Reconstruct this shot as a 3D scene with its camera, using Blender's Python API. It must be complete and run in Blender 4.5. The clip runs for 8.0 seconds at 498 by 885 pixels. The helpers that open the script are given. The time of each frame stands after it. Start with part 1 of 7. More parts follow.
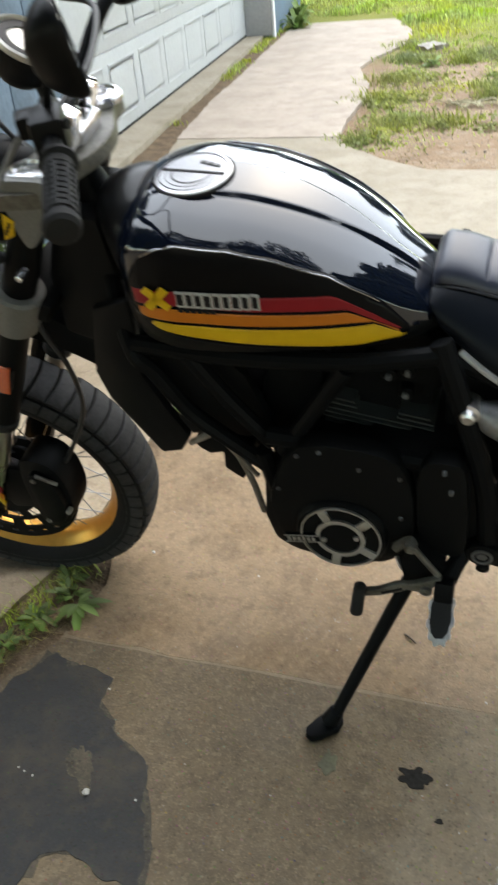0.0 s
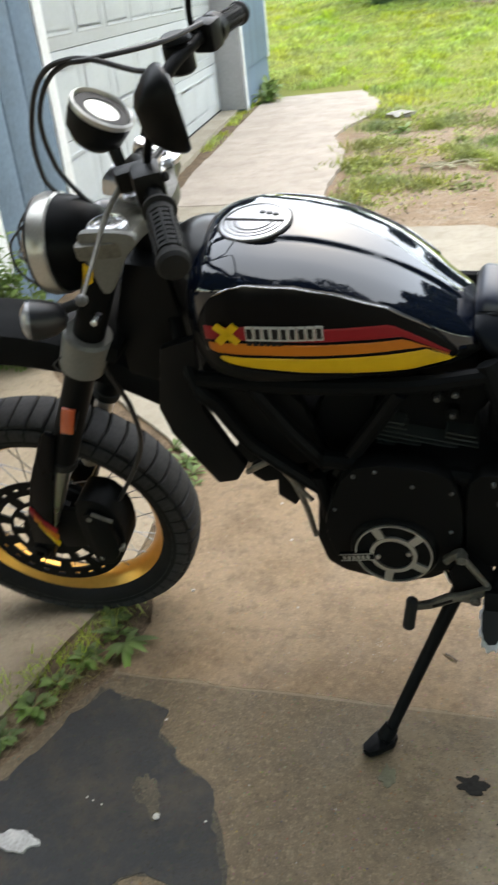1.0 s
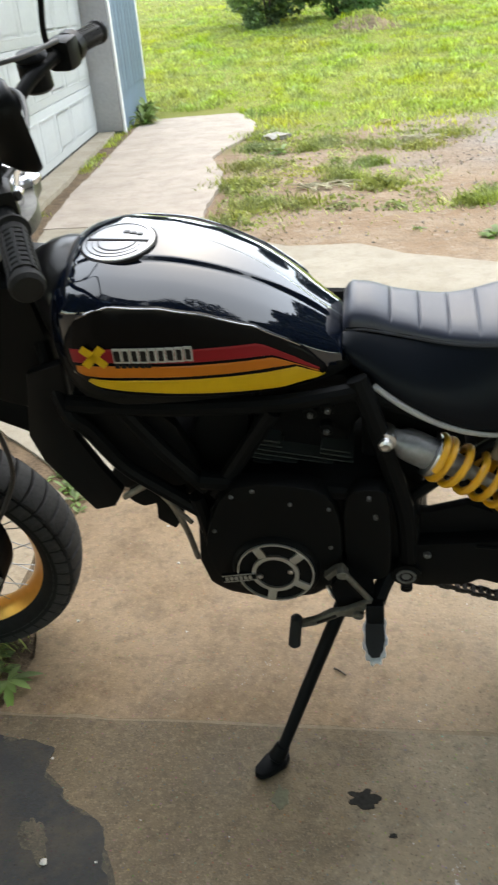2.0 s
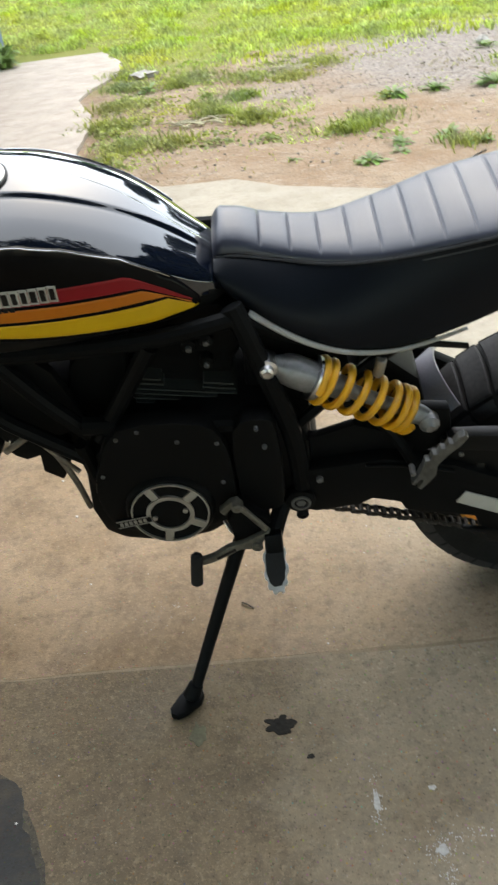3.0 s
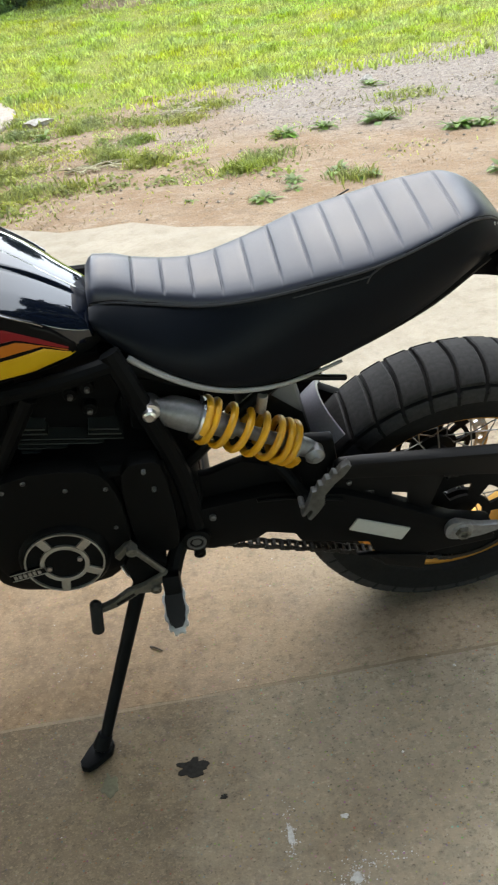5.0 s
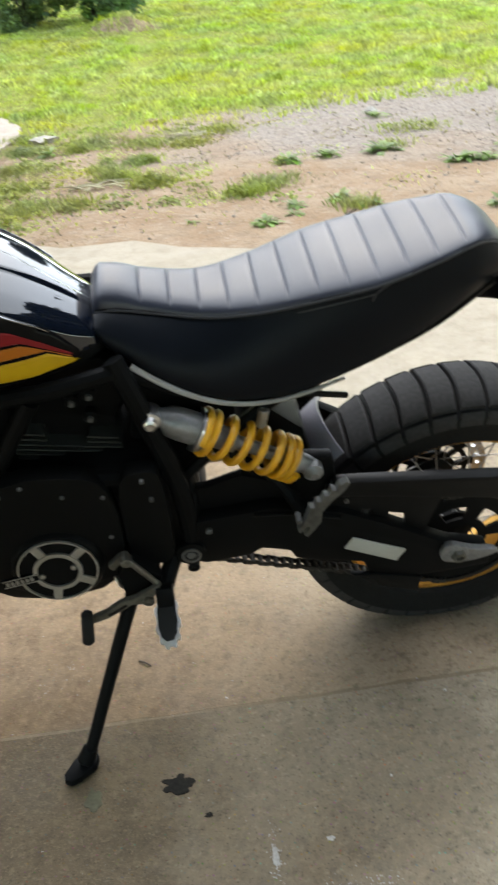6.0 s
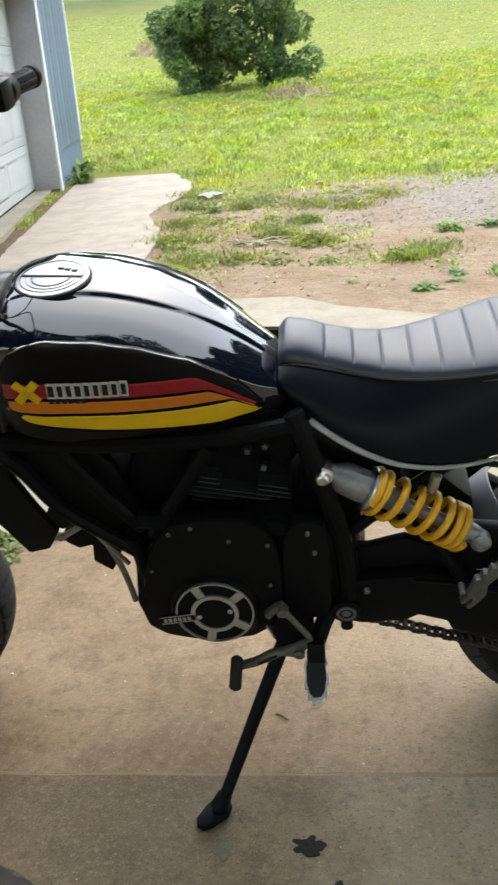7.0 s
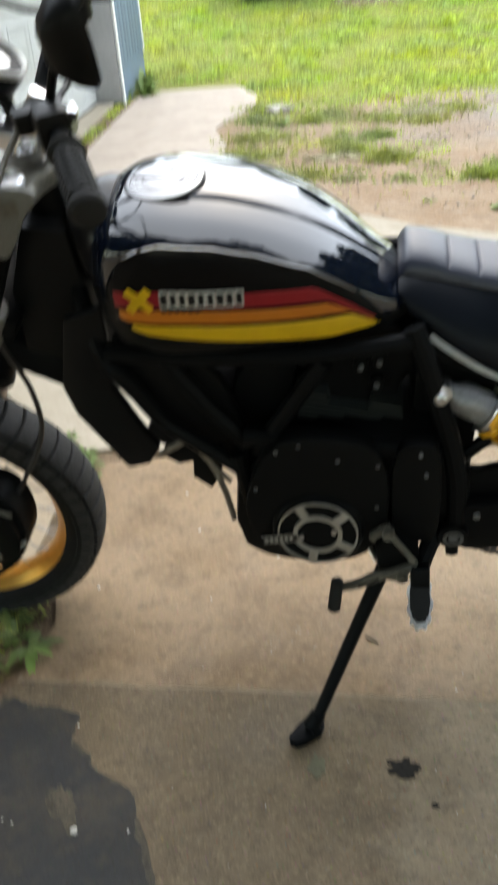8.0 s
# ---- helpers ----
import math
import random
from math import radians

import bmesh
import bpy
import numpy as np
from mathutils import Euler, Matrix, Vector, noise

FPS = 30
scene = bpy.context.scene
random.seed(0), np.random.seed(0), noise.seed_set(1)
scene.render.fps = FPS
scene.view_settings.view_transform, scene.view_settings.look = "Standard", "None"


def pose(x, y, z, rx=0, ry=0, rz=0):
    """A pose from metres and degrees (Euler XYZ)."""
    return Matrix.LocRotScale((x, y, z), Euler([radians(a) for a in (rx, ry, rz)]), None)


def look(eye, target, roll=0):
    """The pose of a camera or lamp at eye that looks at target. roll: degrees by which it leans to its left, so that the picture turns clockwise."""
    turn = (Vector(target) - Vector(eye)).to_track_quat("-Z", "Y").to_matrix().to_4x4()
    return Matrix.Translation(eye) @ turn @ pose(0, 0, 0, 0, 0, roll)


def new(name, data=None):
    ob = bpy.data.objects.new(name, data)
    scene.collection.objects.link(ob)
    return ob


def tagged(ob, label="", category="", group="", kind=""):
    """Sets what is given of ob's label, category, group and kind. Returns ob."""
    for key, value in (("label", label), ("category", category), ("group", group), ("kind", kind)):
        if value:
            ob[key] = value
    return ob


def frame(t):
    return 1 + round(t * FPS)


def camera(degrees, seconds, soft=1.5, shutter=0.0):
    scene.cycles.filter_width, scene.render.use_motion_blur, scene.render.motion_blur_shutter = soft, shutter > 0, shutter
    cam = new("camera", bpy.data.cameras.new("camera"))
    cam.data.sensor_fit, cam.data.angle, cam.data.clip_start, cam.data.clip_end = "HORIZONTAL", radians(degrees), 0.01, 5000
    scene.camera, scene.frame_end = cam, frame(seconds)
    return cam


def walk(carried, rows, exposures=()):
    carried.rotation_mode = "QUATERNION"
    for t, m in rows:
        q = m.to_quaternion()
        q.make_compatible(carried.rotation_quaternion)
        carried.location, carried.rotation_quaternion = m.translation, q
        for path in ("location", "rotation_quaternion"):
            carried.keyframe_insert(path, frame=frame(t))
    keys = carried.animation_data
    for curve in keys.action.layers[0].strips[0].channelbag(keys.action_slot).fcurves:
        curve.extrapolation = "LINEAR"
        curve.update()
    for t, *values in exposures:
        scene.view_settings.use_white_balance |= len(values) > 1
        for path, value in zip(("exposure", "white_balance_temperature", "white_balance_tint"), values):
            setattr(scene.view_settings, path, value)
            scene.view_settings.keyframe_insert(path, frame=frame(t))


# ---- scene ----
cam = camera(32.2, 8.0, soft=2.2, shutter=0.5)
PATH = [
    (0, (1.039, -1.296, 1.337), (0.437, 0.295, 0.284), -5.6),
    (0.1, (1.017, -1.315, 1.342), (0.414, 0.286, 0.311), -4.84),
    (0.2, (0.99, -1.333, 1.34), (0.387, 0.276, 0.344), -3.85),
    (0.5, (0.938, -1.4, 1.345), (0.323, 0.248, 0.394), -3.2),
    (0.8, (0.932, -1.418, 1.341), (0.321, 0.237, 0.391), -6.15),
    (1, (0.945, -1.449, 1.348), (0.382, 0.23, 0.418), -6.9),
    (1.2, (0.947, -1.443, 1.34), (0.451, 0.258, 0.428), -6.53),
    (1.5, (0.957, -1.431, 1.34), (0.531, 0.3, 0.434), -5.7),
    (1.8, (0.96, -1.425, 1.337), (0.606, 0.316, 0.439), -5.45),
    (2, (0.97, -1.423, 1.338), (0.646, 0.326, 0.425), -5.6),
    (2.2, (0.98, -1.419, 1.333), (0.708, 0.329, 0.399), -5.7),
    (3.3, (1.009, -1.403, 1.3), (0.936, 0.288, 0.234), -8.6),
    (3.5, (1.022, -1.415, 1.307), (0.968, 0.274, 0.236), -9.0),
    (4, (1.032, -1.41, 1.308), (1.006, 0.286, 0.248), -8.8),
    (4.5, (1.046, -1.414, 1.313), (1.063, 0.306, 0.293), -9.3),
    (4.7, (1.054, -1.417, 1.313), (1.101, 0.312, 0.309), -9.3),
    (5.8, (1.052, -1.412, 1.289), (1.194, 0.332, 0.32), -6.4),
    (6, (1.038, -1.421, 1.294), (1.146, 0.339, 0.349), -5.8),
    (6.5, (1.005, -1.433, 1.304), (0.989, 0.381, 0.46), -4.9),
    (6.8, (0.984, -1.433, 1.303), (0.849, 0.386, 0.506), -4.32),
    (7, (0.972, -1.431, 1.305), (0.79, 0.39, 0.499), -4.3),
    (7.2, (0.967, -1.428, 1.304), (0.748, 0.381, 0.489), -4.17),
    (7.5, (0.945, -1.425, 1.301), (0.67, 0.368, 0.458), -4.2),
    (7.7, (0.932, -1.422, 1.298), (0.625, 0.354, 0.443), -4.22),
    (7.9, (0.902, -1.414, 1.284), (0.584, 0.339, 0.403), -5.98),
    (8, (0.874, -1.4, 1.277), (0.57, 0.332, 0.324), -4.8),
]
walk(cam, [(t, look(eye, target, roll)) for t, eye, target, roll in PATH], exposures=((0.0, 2.15, 7150, 5), (8.0, 2.15, 7150, 5)))

# ---- light ----
world = bpy.data.worlds.new("overcast_sky")
scene.world = world
world.use_nodes = True
wn, wl = world.node_tree.nodes, world.node_tree.links
sky = wn.new("ShaderNodeTexSky")
sky.sky_type = "NISHITA"
sky.sun_disc = False
sky.sun_elevation, sky.sun_rotation = radians(49), radians(5.5)
sky.air_density, sky.dust_density, sky.ozone_density = 1.0, 0.7, 1.0
wl.new(sky.outputs[0], wn["Background"].inputs[0])
wn["Background"].inputs[1].default_value = 0.15
sun = new("sun", bpy.data.lights.new("sun", "SUN"))
sun.data.energy, sun.data.angle, sun.data.color = 1.75, radians(140), (1.0, 0.985, 0.965)
sun.matrix_world = look((0.6, 6.2, 7.2), (0, 0, 0))


# ---- materials ----
def mat(name, col, rough=0.5, metal=0.0, var=0.12, fine=60.0, big=4.0, bump=0.15, dist=0.002, coat=0.0, spec=0.5, trans=0.0, rvar=0.12, island=0.0, objvar=0.0, speck=None, coat_ior=1.5):
    """A surface with a fine grain and larger stains, both from noise, and relief from the grain."""
    m = bpy.data.materials.new(name)
    m.use_nodes = True
    n, l = m.node_tree.nodes, m.node_tree.links
    p = n["Principled BSDF"]
    co = n.new("ShaderNodeTexCoord")
    a, b = n.new("ShaderNodeTexNoise"), n.new("ShaderNodeTexNoise")
    for t, sc, de in ((a, fine, 6.0), (b, big, 4.0)):
        t.inputs["Scale"].default_value, t.inputs["Detail"].default_value = sc, de
        l.new(co.outputs["Object"], t.inputs["Vector"])
    add = n.new("ShaderNodeMath")
    add.operation = "ADD"
    l.new(a.outputs[0], add.inputs[0])
    l.new(b.outputs[0], add.inputs[1])
    total = add.outputs[0]
    rng = n.new("ShaderNodeMapRange")
    rng.inputs[1].default_value, rng.inputs[2].default_value = 0.7, 1.3
    rng.inputs[3].default_value, rng.inputs[4].default_value = 1 - var, 1 + var
    l.new(total, rng.inputs[0])
    value = rng.outputs[0]
    for kind, amount in (("island", island), ("object", objvar)):
        if amount:
            src = n.new("ShaderNodeNewGeometry" if kind == "island" else "ShaderNodeObjectInfo")
            r2 = n.new("ShaderNodeMapRange")
            r2.inputs[3].default_value, r2.inputs[4].default_value = 1 - amount, 1 + amount
            l.new(src.outputs["Random Per Island" if kind == "island" else "Random"], r2.inputs[0])
            mu = n.new("ShaderNodeMath")
            mu.operation = "MULTIPLY"
            l.new(value, mu.inputs[0])
            l.new(r2.outputs[0], mu.inputs[1])
            value = mu.outputs[0]
    sc = n.new("ShaderNodeVectorMath")
    sc.operation = "SCALE"
    sc.inputs[0].default_value = col
    l.new(value, sc.inputs["Scale"])
    colour = sc.outputs[0]
    if speck:
        scale, low, high, tint = speck
        t = n.new("ShaderNodeTexNoise")
        t.inputs["Scale"].default_value, t.inputs["Detail"].default_value = scale, 3.0
        l.new(co.outputs["Object"], t.inputs["Vector"])
        r3 = n.new("ShaderNodeMapRange")
        r3.inputs[1].default_value, r3.inputs[2].default_value = low, high
        l.new(t.outputs[0], r3.inputs[0])
        mix = n.new("ShaderNodeMix")
        mix.data_type = "RGBA"
        l.new(r3.outputs[0], mix.inputs["Factor"])
        l.new(colour, mix.inputs["A"])
        mix.inputs["B"].default_value = (*tint, 1)
        colour = mix.outputs["Result"]
    l.new(colour, p.inputs["Base Color"])
    rr = n.new("ShaderNodeMapRange")
    rr.inputs[1].default_value, rr.inputs[2].default_value = 0.3, 0.7
    rr.inputs[3].default_value, rr.inputs[4].default_value = max(rough - rvar * rough, 0.0), min(rough + rvar * rough, 1.0)
    l.new(b.outputs[0], rr.inputs[0])
    l.new(rr.outputs[0], p.inputs["Roughness"])
    p.inputs["Metallic"].default_value = metal
    p.inputs["Coat Weight"].default_value = coat
    p.inputs["Coat Roughness"].default_value = 0.012
    p.inputs["Coat IOR"].default_value = coat_ior
    p.inputs["Specular IOR Level"].default_value = spec
    p.inputs["Transmission Weight"].default_value = trans
    if bump:
        bu = n.new("ShaderNodeBump")
        bu.inputs["Strength"].default_value, bu.inputs["Distance"].default_value = bump, dist
        l.new(a.outputs[0], bu.inputs["Height"])
        l.new(bu.outputs[0], p.inputs["Normal"])
    return m


def leafy(name, col, var=0.35, trans=0.35):
    """Thin leaves and blades: part of the light goes through, and each differs a little from the next."""
    m = bpy.data.materials.new(name)
    m.use_nodes = True
    n, l = m.node_tree.nodes, m.node_tree.links
    p, out = n["Principled BSDF"], n["Material Output"]
    geo, co, t = n.new("ShaderNodeNewGeometry"), n.new("ShaderNodeTexCoord"), n.new("ShaderNodeTexNoise")
    t.inputs["Scale"].default_value, t.inputs["Detail"].default_value = 0.9, 5.0
    l.new(co.outputs["Object"], t.inputs["Vector"])
    hsv = n.new("ShaderNodeHueSaturation")
    hsv.inputs["Color"].default_value = (*col, 1)
    t2 = n.new("ShaderNodeTexNoise")
    t2.inputs["Scale"].default_value, t2.inputs["Detail"].default_value = 2.3, 6.0
    l.new(co.outputs["Object"], t2.inputs["Vector"])
    for src, sock, lo, hi, a, b in ((t2.outputs[0], "Saturation", 0.72, 1.15, 0.3, 0.7), (geo.outputs["Random Per Island"], "Value", 1 - var, 1 + var, 0, 1), (t.outputs[0], "Hue", 0.47, 0.525, 0.3, 0.7)):
        r = n.new("ShaderNodeMapRange")
        r.inputs[1].default_value, r.inputs[2].default_value, r.inputs[3].default_value, r.inputs[4].default_value = a, b, lo, hi
        l.new(src, r.inputs[0])
        l.new(r.outputs[0], hsv.inputs[sock])
    t3, r3, mul = n.new("ShaderNodeTexNoise"), n.new("ShaderNodeMapRange"), n.new("ShaderNodeMix")
    t3.inputs["Scale"].default_value, t3.inputs["Detail"].default_value = 4.5, 3.0
    l.new(co.outputs["Object"], t3.inputs["Vector"])
    r3.inputs[1].default_value, r3.inputs[2].default_value, r3.inputs[3].default_value, r3.inputs[4].default_value = 0.35, 0.65, 0.72, 1.2
    l.new(t3.outputs[0], r3.inputs[0])
    mul.data_type, mul.blend_type = "RGBA", "MULTIPLY"
    mul.inputs["Factor"].default_value = 1.0
    l.new(hsv.outputs[0], mul.inputs["A"])
    l.new(r3.outputs[0], mul.inputs["B"])
    hsv = mul
    l.new(hsv.outputs["Result"], p.inputs["Base Color"])
    p.inputs["Roughness"].default_value = 0.55
    tr, mix = n.new("ShaderNodeBsdfTranslucent"), n.new("ShaderNodeMixShader")
    l.new(hsv.outputs["Result"], tr.inputs[0])
    mix.inputs[0].default_value = trans
    l.new(p.outputs[0], mix.inputs[1])
    l.new(tr.outputs[0], mix.inputs[2])
    l.new(mix.outputs[0], out.inputs["Surface"])
    return m


def concrete(name, col, tint, dark, pebble=0.5, sheen=0.18, clean_lit=None):
    """Worn concrete: cloudy stains, sand grain, small stones laid bare and dark pits."""
    m = bpy.data.materials.new(name)
    m.use_nodes = True
    n, l = m.node_tree.nodes, m.node_tree.links
    p, co = n["Principled BSDF"], n.new("ShaderNodeTexCoord")

    def noise_at(scale, detail=6.0, rough=0.55):
        t = n.new("ShaderNodeTexNoise")
        t.inputs["Scale"].default_value, t.inputs["Detail"].default_value, t.inputs["Roughness"].default_value = scale, detail, rough
        l.new(co.outputs["Object"], t.inputs["Vector"])
        return t.outputs[0]

    def span(src, a, b, lo, hi):
        r = n.new("ShaderNodeMapRange")
        for i, v in enumerate((a, b, lo, hi)):
            r.inputs[i + 1].default_value = v
        l.new(src, r.inputs[0])
        return r.outputs[0]

    def blend(fac, a, b, mode="MIX"):
        x = n.new("ShaderNodeMix")
        x.data_type, x.blend_type = "RGBA", mode
        l.new(fac, x.inputs["Factor"])
        for s, c in (("A", a), ("B", b)):
            if isinstance(c, tuple):
                x.inputs[s].default_value = (*c, 1)
            else:
                l.new(c, x.inputs[s])
        return x.outputs["Result"]

    c = blend(span(noise_at(2.3, 8), 0.38, 0.62, 0, 1), col, tint)
    c = blend(span(noise_at(6.0, 8, 0.65), 0.48, 0.70, 0, 0.75), c, dark)
    c = blend(span(noise_at(26.0, 6, 0.7), 0.50, 0.66, 0, 0.55 * pebble + 0.15), c, tuple(x * 0.8 for x in dark))
    c = blend(span(noise_at(70.0, 4, 0.7), 0.52, 0.68, 0, 0.5 * pebble + 0.1), c, tuple(min(x * 1.35, 0.8) for x in col))
    if clean_lit:
        # a cleaner, greyer stretch with a ragged border, paled further for the light there
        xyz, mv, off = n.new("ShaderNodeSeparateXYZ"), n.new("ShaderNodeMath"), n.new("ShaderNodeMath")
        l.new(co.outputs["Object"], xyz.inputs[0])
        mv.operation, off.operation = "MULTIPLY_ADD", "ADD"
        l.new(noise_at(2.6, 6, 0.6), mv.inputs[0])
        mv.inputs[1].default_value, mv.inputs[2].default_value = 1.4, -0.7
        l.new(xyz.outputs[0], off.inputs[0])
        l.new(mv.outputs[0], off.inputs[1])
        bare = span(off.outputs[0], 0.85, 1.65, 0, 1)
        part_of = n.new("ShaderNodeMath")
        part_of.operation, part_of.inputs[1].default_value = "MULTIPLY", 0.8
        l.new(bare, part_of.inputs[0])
        c = blend(part_of.outputs[0], c, clean_lit)

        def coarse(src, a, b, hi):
            """A speckle that is strong on the cleaner, paler stretch and weak elsewhere."""
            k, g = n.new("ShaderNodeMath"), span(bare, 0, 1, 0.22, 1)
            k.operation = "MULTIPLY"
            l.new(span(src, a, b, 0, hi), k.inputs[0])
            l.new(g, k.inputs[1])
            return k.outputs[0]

        mottle = tuple(0.5 * x + 0.35 * y for x, y in zip(dark, clean_lit))
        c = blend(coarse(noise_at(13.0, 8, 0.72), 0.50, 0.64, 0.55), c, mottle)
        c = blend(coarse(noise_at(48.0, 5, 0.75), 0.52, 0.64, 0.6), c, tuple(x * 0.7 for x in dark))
        c = blend(coarse(noise_at(82.0, 4, 0.75), 0.55, 0.67, 0.5), c, tuple(min(x * 1.25, 0.8) for x in clean_lit))
    grain = noise_at(230.0, 3)
    c = blend(span(grain, 0.56, 0.72, 0, 0.36 * pebble + 0.12), c, tuple(min(x * 1.75, 0.8) for x in col))
    c = blend(span(noise_at(150.0, 2), 0.60, 0.72, 0, 0.52 * pebble + 0.1), c, tuple(x * 0.4 for x in dark))
    vor = n.new("ShaderNodeTexVoronoi")
    vor.inputs["Scale"].default_value = 95.0
    l.new(co.outputs["Object"], vor.inputs["Vector"])
    c = blend(span(vor.outputs["Distance"], 0.10, 0.22, 0.55 * pebble, 0), c, vor.outputs["Color"], "OVERLAY")
    l.new(c, p.inputs["Base Color"])
    l.new(span(noise_at(5.0), 0.3, 0.7, 0.58, 0.85), p.inputs["Roughness"])
    p.inputs["Specular IOR Level"].default_value = sheen
    hgt = n.new("ShaderNodeMath")
    hgt.operation = "ADD"
    l.new(grain, hgt.inputs[0])
    l.new(noise_at(40.0, 8), hgt.inputs[1])
    bu = n.new("ShaderNodeBump")
    bu.inputs["Strength"].default_value, bu.inputs["Distance"].default_value = 0.36, 0.003
    l.new(hgt.outputs[0], bu.inputs["Height"])
    l.new(bu.outputs[0], p.inputs["Normal"])
    return m


def earth(name):
    """The yard: brown dirt, a grey gravel drift and soil under the lawn, each with a ragged edge of its own."""
    m = bpy.data.materials.new(name)
    m.use_nodes = True
    n, l = m.node_tree.nodes, m.node_tree.links
    p, co = n["Principled BSDF"], n.new("ShaderNodeTexCoord")
    xyz = n.new("ShaderNodeSeparateXYZ")
    l.new(co.outputs["Object"], xyz.inputs[0])

    def noise_at(scale, detail=6.0):
        t = n.new("ShaderNodeTexNoise")
        t.inputs["Scale"].default_value, t.inputs["Detail"].default_value = scale, detail
        l.new(co.outputs["Object"], t.inputs["Vector"])
        return t.outputs[0]

    def calc(op, a, b):
        x = n.new("ShaderNodeMath")
        x.operation = op
        for i, v in enumerate((a, b)):
            if isinstance(v, (int, float)):
                x.inputs[i].default_value = v
            else:
                l.new(v, x.inputs[i])
        return x.outputs[0]

    def span(src, a, b, lo=0.0, hi=1.0):
        r = n.new("ShaderNodeMapRange")
        for i, v in enumerate((a, b, lo, hi)):
            r.inputs[i + 1].default_value = v
        l.new(src, r.inputs[0])
        return r.outputs[0]

    def blend(fac, a, b):
        x = n.new("ShaderNodeMix")
        x.data_type = "RGBA"
        l.new(fac, x.inputs["Factor"])
        for s, c in (("A", a), ("B", b)):
            if isinstance(c, tuple):
                x.inputs[s].default_value = (*c, 1)
            else:
                l.new(c, x.inputs[s])
        return x.outputs["Result"]

    wob = calc("MULTIPLY", calc("SUBTRACT", noise_at(0.9), 0.5), 3.0)
    x, y = xyz.outputs[0], xyz.outputs[1]
    c = blend(span(noise_at(2.2), 0.35, 0.65), (0.258, 0.168, 0.098), (0.34, 0.25, 0.168))
    gravel = calc("MULTIPLY", span(calc("ADD", calc("ADD", y, calc("MULTIPLY", x, 0.35)), wob), 6.2, 7.2), span(calc("ADD", x, wob), 0.6, 2.0))
    c = blend(gravel, c, blend(span(noise_at(28.0, 3), 0.4, 0.6), (0.205, 0.172, 0.145), (0.335, 0.285, 0.240)))
    c = blend(span(noise_at(7.0, 8), 0.52, 0.70, 0, 0.55), c, (0.17, 0.125, 0.085))
    c = blend(span(noise_at(17.0, 6), 0.55, 0.70, 0, 0.5), c, (0.40, 0.33, 0.255))
    c = blend(span(noise_at(70.0, 3), 0.52, 0.70, 0, 0.65), c, (0.12, 0.09, 0.06))
    c = blend(span(noise_at(110.0, 2), 0.60, 0.7, 0, 0.6), c, (0.36, 0.32, 0.27))
    lawn = span(calc("ADD", calc("ADD", y, calc("MULTIPLY", x, -0.28)), wob), 7.9, 9.2)
    c = blend(lawn, c, blend(span(noise_at(1.2), 0.35, 0.65), (0.19, 0.205, 0.042), (0.235, 0.23, 0.058)))
    l.new(c, p.inputs["Base Color"])
    p.inputs["Roughness"].default_value = 0.95
    p.inputs["Specular IOR Level"].default_value = 0.2
    bu = n.new("ShaderNodeBump")
    bu.inputs["Strength"].default_value, bu.inputs["Distance"].default_value = 0.8, 0.02
    l.new(calc("ADD", noise_at(22.0), calc("MULTIPLY", noise_at(90.0, 3), 0.5)), bu.inputs["Height"])
    l.new(bu.outputs[0], p.inputs["Normal"])
    return m


GLOSS = mat("black_gloss_paint", (0.003, 0.005, 0.011), 0.10, coat=1.0, coat_ior=1.62, spec=0.05, bump=0.0, var=0.1)
SATIN = mat("black_satin_paint", (0.0046, 0.0050, 0.0054), 0.42, spec=0.05, bump=0.03, dist=0.0005, fine=400)
PANEL = mat("black_panel_paint", (0.004, 0.004, 0.0045), 0.22, coat=0.06, spec=0.05, bump=0.0)
CAST = mat("black_cast_metal", (0.0040, 0.0044, 0.0047), 0.50, bump=0.25, dist=0.0006, fine=500, spec=0.08)
FIN = mat("cooling_fin_metal", (0.022, 0.025, 0.024), 0.42, bump=0.1, dist=0.0004, fine=400, spec=0.4)
LEVER = mat("dark_worn_lever", (0.105, 0.098, 0.082), 0.42, metal=0.25, var=0.4, fine=120, big=25, bump=0.15, dist=0.0004)
WORN = mat("worn_bracket_metal", (0.17, 0.15, 0.125), 0.5, metal=0.5, var=0.35, fine=80, big=20, bump=0.2, dist=0.0005)
TREAD = mat("worn_tread_rubber", (0.028, 0.027, 0.027), 0.8, var=0.35, fine=120, big=14, bump=0.35, dist=0.0008, spec=0.2)
RUBBER = mat("tyre_rubber", (0.0075, 0.0072, 0.0072), 0.78, var=0.3, fine=120, big=14, bump=0.3, dist=0.0008, spec=0.18)
COWL = mat("satin_cowl_plastic", (0.006, 0.0062, 0.007), 0.30, spec=0.4, bump=0.05, dist=0.0004, fine=400)
CAPM = mat("brushed_cap_metal", (0.40, 0.40, 0.41), 0.30, metal=0.9, var=0.12, fine=300, bump=0.1, dist=0.0003)
PEGM = mat("polished_peg_steel", (0.58, 0.58, 0.57), 0.36, metal=0.55, var=0.2, bump=0.05, dist=0.0004)
SPOKE = mat("spoke_steel", (0.22, 0.215, 0.21), 0.35, metal=0.9, bump=0.0)
CLAMPG = mat("grey_clamp_paint", (0.135, 0.135, 0.125), 0.5, metal=0.3, var=0.15, bump=0.15, dist=0.0004, fine=300)
PPEG = mat("worn_peg_alloy", (0.085, 0.085, 0.082), 0.45, metal=0.4, var=0.35, fine=120, big=25, bump=0.15, dist=0.0004)
INDIC = mat("satin_indicator_plastic", (0.010, 0.010, 0.012), 0.38, spec=0.5, bump=0.05, dist=0.0003)
